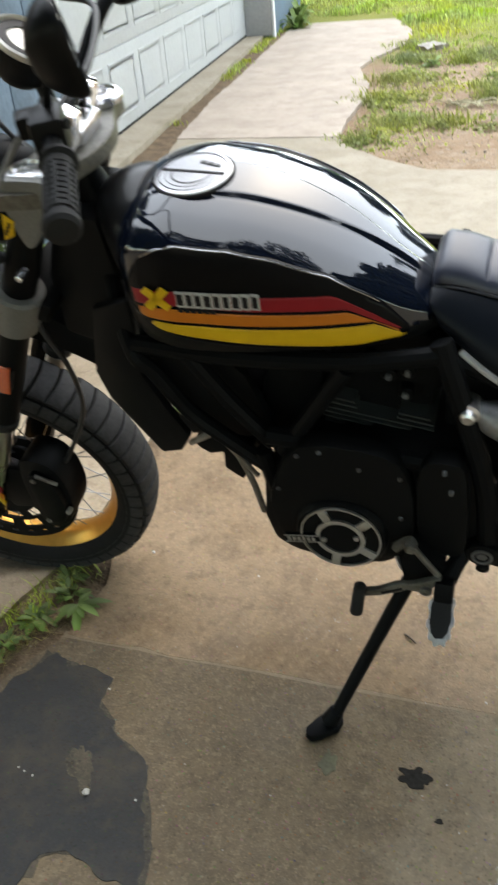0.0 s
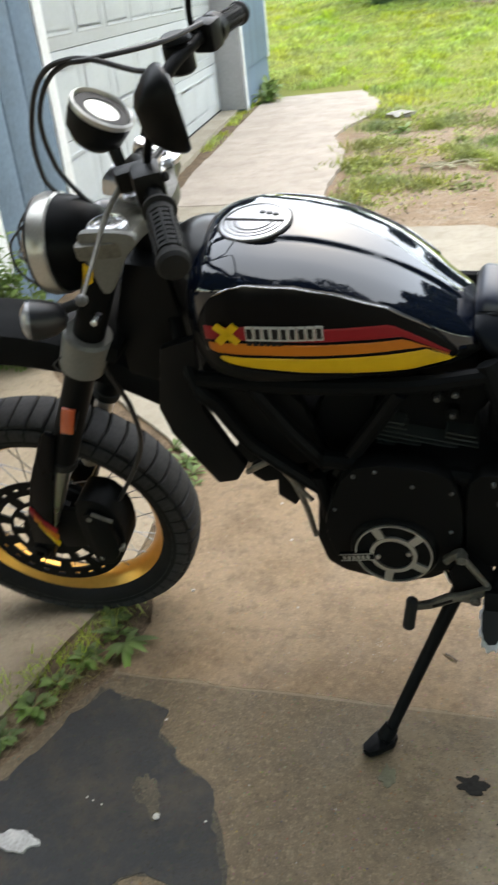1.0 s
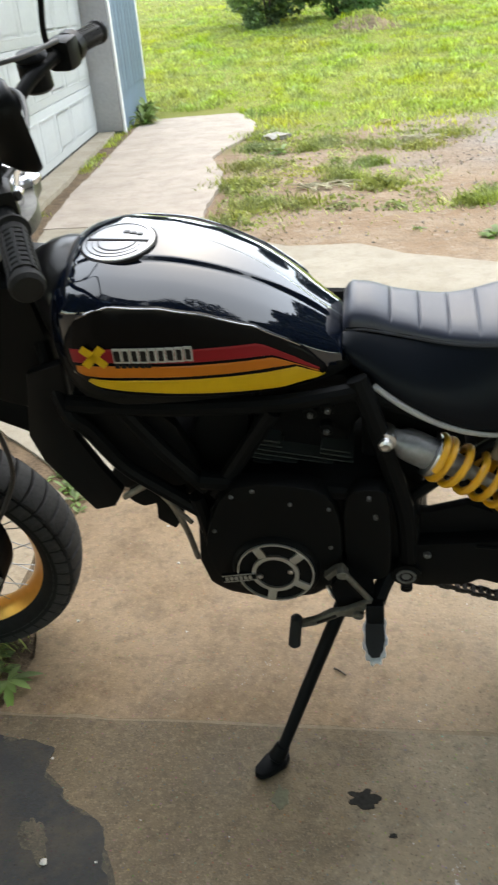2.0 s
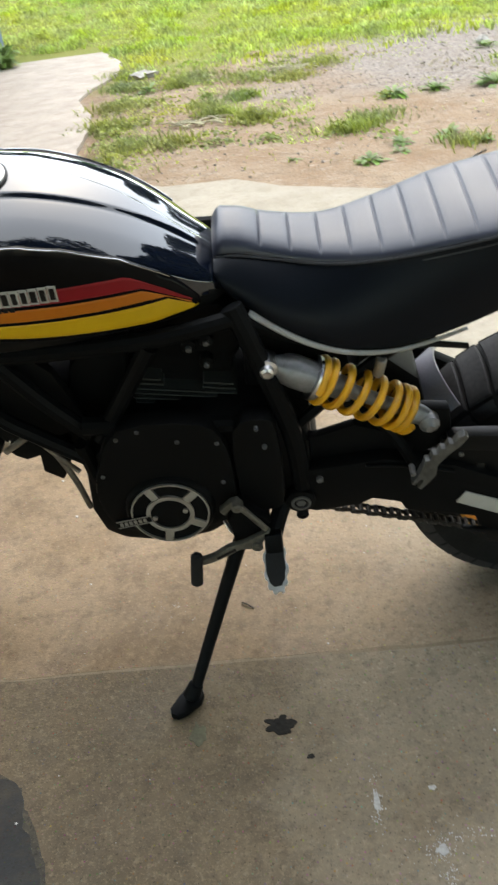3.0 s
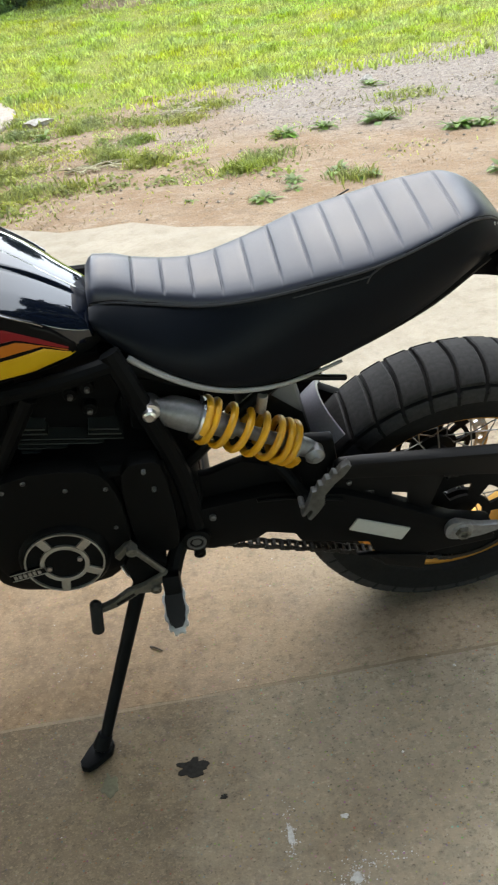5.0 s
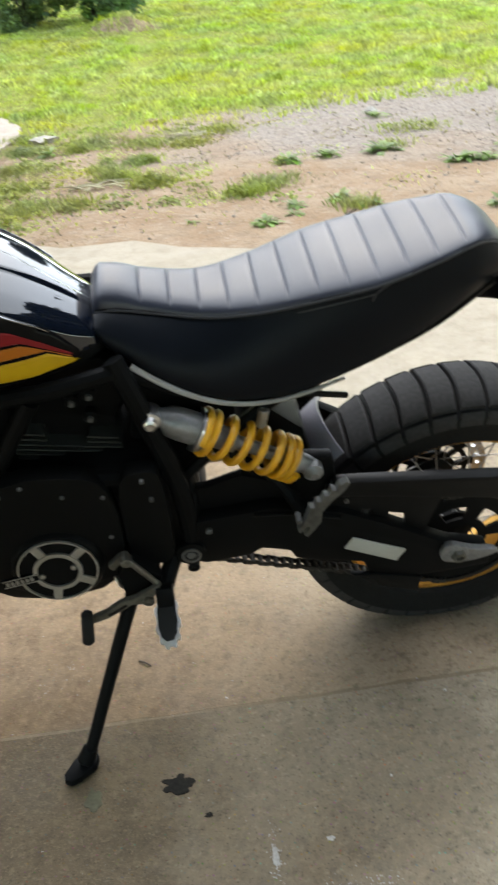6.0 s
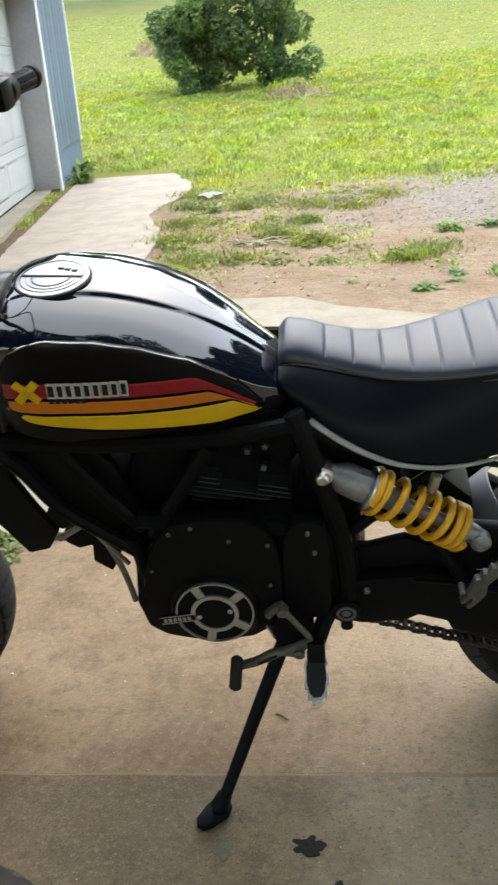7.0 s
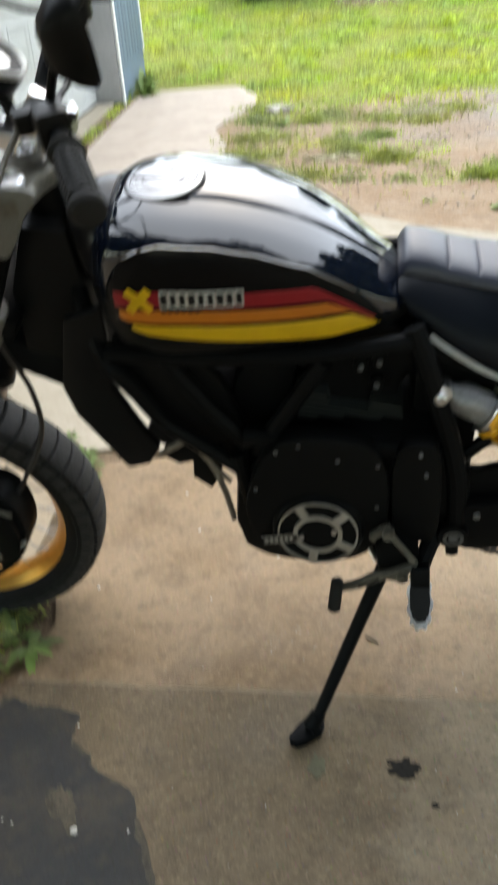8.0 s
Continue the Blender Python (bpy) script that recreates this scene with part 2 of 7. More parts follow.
GRIPR = mat("black_rubber", (0.012, 0.012, 0.012), 0.75, spec=0.2, bump=0.2, dist=0.0005, fine=300)
# darker copy of the seat vinyl, for the shade on the seat's sides
SHADED_VINYL = mat("shaded_seat_vinyl", (0.0045, 0.0060, 0.0090), 0.40, var=0.15, fine=500, big=10, bump=0.15, dist=0.0004, spec=0.10)
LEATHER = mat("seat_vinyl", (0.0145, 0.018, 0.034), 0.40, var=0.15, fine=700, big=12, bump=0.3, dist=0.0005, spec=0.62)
STITCH = mat("seat_piping_vinyl", (0.022, 0.023, 0.027), 0.5, bump=0.1)
GOLD = mat("gold_anodised_rim", (0.58, 0.29, 0.055), 0.34, metal=0.75, var=0.12, bump=0.05, dist=0.0005)
STEEL = mat("bright_steel", (0.62, 0.62, 0.63), 0.28, metal=1.0, var=0.1, bump=0.05, dist=0.0004)
ALU = mat("grey_aluminium", (0.45, 0.45, 0.46), 0.42, metal=0.8, var=0.12, bump=0.15, dist=0.0004, fine=300)
GREY = mat("grey_forging_paint", (0.33, 0.33, 0.32), 0.5, metal=0.3, var=0.12, bump=0.15, dist=0.0004, fine=300)
SHOCKG = mat("dark_shock_metal", (0.20, 0.20, 0.205), 0.42, metal=0.5, var=0.25, fine=120, big=20, bump=0.12, dist=0.0004)
SILVER = mat("brushed_silver", (0.47, 0.455, 0.42), 0.34, metal=0.7, bump=0.1, dist=0.0003, fine=300)
YELLOW = mat("yellow_spring_paint", (0.62, 0.31, 0.011), 0.36, var=0.08, bump=0.03, dist=0.0005)
RED_S = mat("red_stripe_vinyl", (0.225, 0.011, 0.016), 0.35, coat=0.06, spec=0.15, bump=0.0, var=0.06)
ORANGE_S = mat("orange_stripe_vinyl", (0.46, 0.140, 0.012), 0.35, coat=0.08, spec=0.2, bump=0.0, var=0.06)
YELLOW_S = mat("yellow_stripe_vinyl", (0.56, 0.345, 0.012), 0.35, coat=0.08, spec=0.2, bump=0.0, var=0.06)
WHITE_S = mat("pale_lettering", (0.40, 0.40, 0.38), 0.4, bump=0.0)
# bright metal for the glint drawn on the black panel's edge
EDGE_GLINT = mat("glint_metal", (0.30, 0.30, 0.31), 0.12, metal=1.0, bump=0.0, var=0.05)
DARK_S = mat("dark_lettering", (0.012, 0.011, 0.011), 0.5, spec=0.12, bump=0.0)
HUGGER = mat("grey_hugger_plastic", (0.25, 0.245, 0.285), 0.32, coat=0.4, bump=0.05, dist=0.0004, fine=300)
BLACK_P = mat("black_plastic", (0.0048, 0.0052, 0.0056), 0.42, spec=0.12, bump=0.12, dist=0.0004, fine=500)
GLASSY = mat("headlight_glass", (0.75, 0.75, 0.72), 0.12, coat=1.0, bump=0.15, dist=0.002, fine=25, metal=0.35)
CHROME = mat("chrome", (0.85, 0.85, 0.86), 0.06, metal=1.0, bump=0.0, var=0.03)
DIAL = mat("dial_glass", (0.36, 0.38, 0.33), 0.08, coat=1.0, bump=0.0, var=0.1)
GREY_D = mat("dark_grey_forging", (0.10, 0.10, 0.10), 0.5, metal=0.3, var=0.12, bump=0.15, dist=0.0004, fine=300)
LENS = mat("smoked_lens", (0.20, 0.20, 0.21), 0.15, coat=1.0, bump=0.0)
AMBER = mat("amber_reflector", (0.40, 0.06, 0.012), 0.2, coat=0.8, bump=0.2, dist=0.0005, fine=500)
RED_L = mat("red_lens", (0.35, 0.01, 0.012), 0.2, coat=0.8, bump=0.1)
CABLE = mat("cable_sheath", (0.010, 0.010, 0.011), 0.5, bump=0.0)
STICKER = mat("pale_sticker", (0.40, 0.40, 0.37), 0.45, bump=0.0, var=0.08)
CHAIN = mat("chain_steel", (0.030, 0.028, 0.026), 0.35, metal=0.6, bump=0.1)

SLAB_N = concrete("coarse_concrete", (0.176, 0.129, 0.075), (0.128, 0.094, 0.056), (0.086, 0.066, 0.041), 1.0, sheen=0.25, clean_lit=(0.36, 0.305, 0.222))
SLAB_F = concrete("brown_concrete", (0.262, 0.180, 0.104), (0.202, 0.136, 0.077), (0.126, 0.083, 0.046), 0.8, sheen=0.28, clean_lit=(0.33, 0.268, 0.188))
SLAB_S = concrete("pale_brown_concrete", (0.330, 0.262, 0.180), (0.275, 0.212, 0.142), (0.18, 0.132, 0.082), 0.6, sheen=0.28)
WALK = concrete("pale_concrete", (0.375, 0.325, 0.250), (0.325, 0.280, 0.212), (0.25, 0.21, 0.155), 0.35)
PATHC = concrete("pale_path_concrete", (0.45, 0.380, 0.315), (0.39, 0.328, 0.268), (0.30, 0.245, 0.195), 0.35)
TAR = concrete("tar_patch", (0.030, 0.031, 0.032), (0.042, 0.040, 0.037), (0.080, 0.065, 0.045), 0.9)
MORTAR = concrete("pale_mortar", (0.235, 0.178, 0.114), (0.21, 0.16, 0.105), (0.17, 0.128, 0.08), 0.5)
TAR_THIN = concrete("thin_tar", (0.092, 0.075, 0.052), (0.068, 0.058, 0.044), (0.042, 0.038, 0.032), 1.0)
WORN_TAR = concrete("worn_tar", (0.105, 0.086, 0.058), (0.075, 0.063, 0.045), (0.035, 0.032, 0.027), 1.0)
HEAP = mat("brown_heap_soil", (0.26, 0.19, 0.115), 0.95, var=0.5, fine=25, big=5, bump=0.8, dist=0.02, spec=0.15)
ROCK = mat("weathered_rock", (0.36, 0.335, 0.29), 0.9, var=0.35, fine=40, big=9, bump=0.8, dist=0.01, spec=0.2)
STAIN = mat("oil_stain", (0.024, 0.022, 0.019), 0.8, spec=0.05, var=0.4, fine=120, big=25, bump=0.3)
DAMP = mat("green_damp_stain", (0.105, 0.100, 0.058), 0.85, var=0.3, fine=120, big=25, bump=0.3)
PAINTDROP = mat("white_paint_spill", (0.38, 0.365, 0.34), 0.7, var=0.3, fine=150, big=40, bump=0.3)
EARTH = earth("yard_earth")
SOIL = mat("dry_soil", (0.15, 0.105, 0.065), 0.95, var=0.5, fine=140, big=12, bump=0.9, dist=0.006, spec=0.2)
STONE = mat("pale_stone", (0.46, 0.43, 0.38), 0.85, var=0.25, fine=60, big=10, bump=0.6, dist=0.01)
BLUE = mat("blue_siding_paint", (0.112, 0.162, 0.22), 0.7, var=0.22, fine=45, big=3, bump=0.4, dist=0.002, objvar=0.1)
WHITE = mat("white_trim_paint", (0.74, 0.74, 0.73), 0.55, var=0.08, fine=40, big=5, bump=0.15)
JAMB = mat("grey_jamb_paint", (0.42, 0.42, 0.42), 0.65, var=0.1, fine=30, big=3, bump=0.15)
DOORP = mat("pale_door_paint", (0.46, 0.475, 0.48), 0.5, var=0.07, fine=30, big=2, bump=0.08)
TAN = mat("tan_siding_paint", (0.42, 0.29, 0.19), 0.75, var=0.15, fine=30, big=3, bump=0.2)
ROOF = mat("grey_shingles", (0.09, 0.088, 0.085), 0.9, var=0.3, fine=40, big=5, bump=0.5)
BARK = mat("bark", (0.09, 0.07, 0.05), 0.95, var=0.4, fine=30, big=6, bump=1.0, dist=0.02)
GRASS = leafy("lawn_grass", (0.44, 0.52, 0.082), 0.45, 0.42)
CLOVER = leafy("clover_leaf", (0.30, 0.345, 0.075), 0.45, 0.45)
DRYGRASS = leafy("dry_grass", (0.30, 0.24, 0.10), 0.35, 0.3)
WEED = leafy("weed_leaf", (0.17, 0.27, 0.055), 0.4, 0.35)
BUSHL = leafy("bush_leaf", (0.16, 0.25, 0.065), 0.5, 0.4)
TREEL = leafy("tree_leaf", (0.020, 0.034, 0.011), 0.5, 0.08)


# ---- mesh helpers ----
def solid(name, bm, material, parent=None, label="", angle=35):
    me = bpy.data.meshes.new(name)
    bmesh.ops.recalc_face_normals(bm, faces=bm.faces[:])
    bm.to_mesh(me)
    bm.free()
    me.polygons.foreach_set("use_smooth", [True] * len(me.polygons))
    me.set_sharp_from_angle(angle=radians(angle))
    me.materials.append(material)
    ob = new(name, me)
    if parent is not None:
        ob.parent = parent
    if label:
        ob["label"] = label
    return ob


def part(name, bm, material, parent, label="", angle=35):
    return solid(name, bm, material, parent, label, angle)


def thing(name, label, category, m=None, group="", kind=""):
    ob = new(name)
    ob.empty_display_size = 0.1
    if m is not None:
        ob.matrix_world = m
    return tagged(ob, label, category, group, kind)


def loft(rings, cap=True, closed=True, bm=None):
    """Skin over rings of as many points each."""
    bm = bm or bmesh.new()
    vs = [[bm.verts.new(p) for p in r] for r in rings]
    k = len(rings[0])
    for a, b in zip(vs, vs[1:]):
        for i in range(k if closed else k - 1):
            bm.faces.new((a[i], a[(i + 1) % k], b[(i + 1) % k], b[i]))
    if cap:
        bm.faces.new(vs[0])
        bm.faces.new(vs[-1])
    return bm


def smooth_path(pts, n=6):
    """Catmull-Rom points through the given ones."""
    p = [Vector(q) for q in pts]
    if len(p) < 3:
        return p
    p = [2 * p[0] - p[1]] + p + [2 * p[-1] - p[-2]]
    out = []
    for i in range(1, len(p) - 2):
        for j in range(n):
            t = j / n
            a, b, c, d = p[i - 1 : i + 3]
            out.append(0.5 * (2 * b + (c - a) * t + (2 * a - 5 * b + 4 * c - d) * t * t + (3 * b - a - 3 * c + d) * t ** 3))
    out.append(p[-2])
    return out


def rounded(poly, n=4):
    """A closed outline smoothed through its corners."""
    p = [Vector((*q, 0)) for q in poly]
    k = len(p)
    out = []
    for i in range(k):
        a, b, c, d = p[i - 1], p[i], p[(i + 1) % k], p[(i + 2) % k]
        for j in range(n):
            t = j / n
            q = 0.5 * (2 * b + (c - a) * t + (2 * a - 5 * b + 4 * c - d) * t * t + (3 * b - a - 3 * c + d) * t ** 3)
            out.append((q.x, q.y))
    return out


def tube(pts, r, seg=10, n=6, bm=None, flat=1.0):
    """A round bar along a path; r is a number or one for each end."""
    path = smooth_path(pts, n)
    r0, r1 = r if isinstance(r, tuple) else (r, r)
    side = None
    rings = []
    for i, q in enumerate(path):
        d = (path[min(i + 1, len(path) - 1)] - path[max(i - 1, 0)]).normalized()
        if side is None:
            side = d.orthogonal().normalized()
        side = (side - d * side.dot(d)).normalized()
        up = d.cross(side)
        rr = r0 + (r1 - r0) * i / (len(path) - 1)
        rings.append([q + rr * (math.cos(a) * side + flat * math.sin(a) * up) for a in (2 * math.pi * k / seg for k in range(seg))])
    return loft(rings, bm=bm)


def turned(profile, seg=32, m=None, bm=None, cap=True):
    """A shape turned round the y axis, from (radius, place along y)."""
    rings = []
    for rad, y in profile:
        rings.append([Vector((rad * math.cos(a), y, rad * math.sin(a))) for a in (2 * math.pi * k / seg for k in range(seg))])
    if m is not None:
        rings = [[m @ p for p in r] for r in rings]
    return loft(rings, cap=cap, bm=bm)


def rod(p0, p1, r, r1=None, seg=12, edge=0.1, bm=None):
    """A round bar from place to place with slightly rounded ends."""
    a, b = Vector(p0), Vector(p1)
    d = b - a
    h, r1 = d.length, r if r1 is None else r1
    e = min(edge * min(r, r1) + 0.0006, h * 0.3)
    m = Matrix.Translation(a) @ d.to_track_quat("Y", "Z").to_matrix().to_4x4()
    return turned([(r - e, 0), (r, e), (r1, h - e), (r1 - e, h)], seg, m, bm)


def slab(poly, y0, y1, bevel=0.004, bm=None):
    """A plate: an outline in x and z, thick from y0 to y1, with rounded edges."""
    out = bm or bmesh.new()
    b = bmesh.new()
    f = b.faces.new([b.verts.new((x, y0, z)) for x, z in poly])
    got = bmesh.ops.extrude_face_region(b, geom=[f])
    bmesh.ops.translate(b, vec=(0, y1 - y0, 0), verts=[v for v in got["geom"] if isinstance(v, bmesh.types.BMVert)])
    bmesh.ops.recalc_face_normals(b, faces=b.faces[:])
    if bevel:
        bmesh.ops.bevel(b, geom=b.edges[:], offset=bevel, segments=2, profile=0.6, affect="EDGES", clamp_overlap=True)
    me = bpy.data.meshes.new("scratch")
    b.to_mesh(me)
    b.free()
    out.from_mesh(me)
    bpy.data.meshes.remove(me)
    return out


def block(size, m=None, bevel=0.004, bm=None, segs=2):
    """A box with rounded edges, centred, then set by m."""
    out = bm or bmesh.new()
    b = bmesh.new()
    bmesh.ops.create_cube(b, size=1, matrix=Matrix.Diagonal((*size, 1)))
    if bevel:
        bmesh.ops.bevel(b, geom=b.edges[:], offset=bevel, segments=segs, profile=0.6, affect="EDGES", clamp_overlap=True)
    if m is not None:
        bmesh.ops.transform(b, matrix=m, verts=b.verts[:])
    me = bpy.data.meshes.new("scratch")
    b.to_mesh(me)
    b.free()
    out.from_mesh(me)
    bpy.data.meshes.remove(me)
    return out


def ball(r, m, seg=16, bm=None):
    bm = bm or bmesh.new()
    bmesh.ops.create_uvsphere(bm, u_segments=seg, v_segments=seg // 2, radius=r, matrix=m)
    return bm


def ring_plate(r0, r1, y0, y1, seg=40, m=None, bm=None, a0=0.0, a1=360.0):
    """A flat ring, or an arc of one, round the y axis, with thickness."""
    full = a1 - a0 >= 360
    bm = bm or bmesh.new()
    k = seg if full else seg + 1
    rows = []
    for i in range(k):
        a = radians(a0 + (a1 - a0) * i / seg)
        ps = [Vector((r * math.cos(a), y, r * math.sin(a))) for r, y in ((r0, y0), (r1, y0), (r1, y1), (r0, y1))]
        rows.append([bm.verts.new(m @ p if m is not None else p) for p in ps])
    for i in range(seg):
        a, b = rows[i], rows[(i + 1) % k]
        for j in range(4):
            bm.faces.new((a[j], a[(j + 1) % 4], b[(j + 1) % 4], b[j]))
    if not full:
        bm.faces.new(rows[0])
        bm.faces.new(rows[-1])
    return bm


def from_arrays(name, verts, faces, material, parent=None, smooth=False):
    me = bpy.data.meshes.new(name)
    me.from_pydata(verts, [], faces)
    me.materials.append(material)
    if smooth:
        me.polygons.foreach_set("use_smooth", [True] * len(me.polygons))
    ob = new(name, me)
    if parent is not None:
        ob.parent = parent
    return ob


# ---- ground ----
def gz(x, y):
    """Height of the yard: level by the slab, rising to the far lawn."""
    s = max(y - 9.5, 0.0)
    rise = 0.12 * (s - 2.0 * (1 - math.exp(-s / 2.0)))
    drop = -0.03
    return drop + rise + 0.018 * noise.noise(Vector((x * 0.9, y * 0.9, 0))) * min(max((y - 3.5) / 2, 0), 1)


def ground_sheet():
    xs = [-400, -150, -60, -25, -12] + [-8 + 0.4 * i for i in range(61)] + [22, 35, 60, 150, 400]
    ys = [-400, -120, -40, -15, -8] + [-4 + 0.4 * i for i in range(76)] + [28, 30, 33, 36, 40, 46, 54, 64, 80, 110, 160, 260, 400]
    verts = [(x, y, gz(x, min(y, 120))) for y in ys for x in xs]
    k = len(xs)
    faces = [(j * k + i, j * k + i + 1, (j + 1) * k + i + 1, (j + 1) * k + i) for j in range(len(ys) - 1) for i in range(k - 1)]
    return tagged(from_arrays("ground", verts, faces, EARTH, smooth=True), "brown dirt yard with gravel rising into a mown lawn", "ground", kind="structure")


ground_sheet()


def rough_edge(poly, step=0.06, amount=0.008, seed=0):
    """The outline with its long sides broken into small uneven ones."""
    out = []
    for (x0, y0), (x1, y1) in zip(poly, poly[1:] + poly[:1]):
        n = max(int(math.hypot(x1 - x0, y1 - y0) / step), 1)
        for i in range(n):
            t = i / n
            x, y = x0 + (x1 - x0) * t, y0 + (y1 - y0) * t
            out.append((x + amount * (noise.noise(Vector((x * 9, y * 9, seed))) + 0.6 * noise.noise(Vector((x * 31, y * 31, seed)))), y + amount * (noise.noise(Vector((x * 9, y * 9, seed + 5))) + 0.6 * noise.noise(Vector((x * 31, y * 31, seed + 5))))))
    return out


def paving(name, poly, material, label, top=0.0, thick=0.12, step=0.06, amount=0.008):
    pts = rough_edge(poly, step, amount)
    bm = bmesh.new()
    f = bm.faces.new([bm.verts.new((x, y, top)) for x, y in pts])
    got = bmesh.ops.extrude_face_region(bm, geom=[f])
    bmesh.ops.translate(bm, vec=(0, 0, -thick), verts=[v for v in got["geom"] if isinstance(v, bmesh.types.BMVert)])
    ob = solid(name, bm, material)
    return tagged(ob, label, "paving", kind="structure")


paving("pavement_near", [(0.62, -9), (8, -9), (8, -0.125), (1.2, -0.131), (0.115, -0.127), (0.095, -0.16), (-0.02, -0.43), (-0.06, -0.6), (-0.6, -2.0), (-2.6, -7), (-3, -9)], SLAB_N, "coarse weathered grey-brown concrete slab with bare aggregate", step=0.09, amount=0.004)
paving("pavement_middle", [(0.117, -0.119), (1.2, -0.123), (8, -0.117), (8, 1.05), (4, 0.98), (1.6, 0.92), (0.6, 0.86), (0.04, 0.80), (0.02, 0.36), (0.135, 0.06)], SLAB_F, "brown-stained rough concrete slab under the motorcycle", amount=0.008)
paving("pavement_far", [(-0.04, 0.87), (0.6, 0.885), (1.6, 0.945), (4, 1.005), (8, 1.075), (8, 1.6), (5, 2.1), (3.0, 2.55), (1.9, 2.98), (1.40, 3.22), (1.05, 3.42), (0.80, 3.66), (0.37, 3.68), (0.1, 3.9), (-0.18, 4.2), (-0.30, 4.45), (-1.44, 4.45), (-1.26, 3.6), (-1.08, 2.4), (-0.75, 1.55)], WALK, "pale concrete slab behind the motorcycle", amount=0.012)
paving("pavement_side", [(-0.03, 0.78), (-0.012, 0.30), (-0.015, 0.10), (-0.06, -0.11), (-0.085, -0.26), (-0.10, -0.35), (-0.16, -0.6), (-0.75, -2.0), (-2.8, -7), (-6, -7), (-6, 2.6), (-1.42, 2.3), (-0.82, 1.45), (-0.12, 0.86)], SLAB_S, "pale brown concrete slab beside the weedy joint", amount=0.012)
paving("path", [(-0.30, 4.47), (-0.36, 5.0), (-0.38, 5.85), (-0.46, 6.3), (-0.70, 7.1), (-0.66, 7.7), (-0.5, 8.4), (-0.5, 9.0), (-0.62, 9.6), (-0.95, 10.6), (-1.15, 11.0), (-2.16, 11.2), (-2.20, 10.2), (-1.94, 8.0), (-1.77, 6.7), (-1.685, 5.85), (-1.46, 4.47)], PATHC, "pale concrete path beside the garage", amount=0.016)
paving("door_sill", [(-1.83, 3.0), (-1.42, 3.0), (-1.675, 4.79), (-1.836, 6.13), (-2.037, 7.35), (-2.30, 9.33), (-2.64, 9.33)], WALK, "pale concrete sill under the garage door", top=0.035, amount=0.012)


def soil_strip(name, poly, label, top, amount=0.01):
    bm = bmesh.new()
    pts = rough_edge(poly, 0.04, amount)
    f = bm.faces.new([bm.verts.new((x, y, top)) for x, y in pts])
    got = bmesh.ops.extrude_face_region(bm, geom=[f])
    bmesh.ops.translate(bm, vec=(0, 0, -0.05), verts=[v for v in got["geom"] if isinstance(v, bmesh.types.BMVert)])
    return tagged(solid(name, bm, SOIL), label, "soil", kind="structure")


soil_strip("soil_joint", [(0.20, 0.30), (0.14, 0.05), (0.11, -0.16), (0.0, -0.45), (-0.5, -1.9), (-2.6, -7), (-2.85, -7), (-0.8, -1.9), (-0.18, -0.5), (-0.11, -0.2), (-0.03, 0.1), (-0.1, 0.35)], "dry brown soil in the gap between concrete slabs", -0.012)
soil_strip("soil_gap", [(0.10, 0.28), (0.06, 0.9), (-0.65, 1.60), (-1.0, 2.4), (-1.2, 3.6), (-1.40, 4.6), (-1.64, 5.85), (-1.73, 6.7), (-1.90, 8.2), (-2.12, 9.9), (-2.4, 9.9), (-2.15, 8.0), (-1.95, 6.9), (-1.80, 5.5), (-1.6, 4.2), (-1.45, 2.3), (-1.2, 1.6), (-0.88, 1.42), (-0.16, 0.82), (-0.05, 0.2)], "brown soil and grit along the garage sill", -0.010)
soil_strip("slab_joint", [(0.11, -0.108), (8, -0.108), (8, -0.139), (0.11, -0.139)], "pale mortar filling the joint between slabs", -0.0004, 0.0025)
bpy.data.objects["slab_joint"].data.materials[0] = MORTAR


def stain(name, cx, cy, rx, ry, material, label, seed, rough=0.35, z=0.0014, n=48, turn=0.0, lobes=0.0, category="stain"):
    """A thin spill with a ragged outline of its own."""
    bm = bmesh.new()
    top, low = [], []
    for i in range(n):
        a = 2 * math.pi * i / n
        k = 1 + lobes * math.cos(5 * a + seed) + rough * 1.2 * noise.noise(Vector((math.cos(a) * 1.6, math.sin(a) * 1.6, seed))) + 0.5 * rough * noise.noise(Vector((math.cos(a) * 3, math.sin(a) * 3, seed + 3)))
        x, y = rx * k * math.cos(a), ry * k * math.sin(a)
        x, y = x * math.cos(turn) - y * math.sin(turn), x * math.sin(turn) + y * math.cos(turn)
        top.append((cx + x * 0.97, cy + y * 0.97, z))
        low.append((cx + x, cy + y, -0.001))
    return tagged(solid(name, loft([low, top], bm=bm), material), label, category, kind="structure")


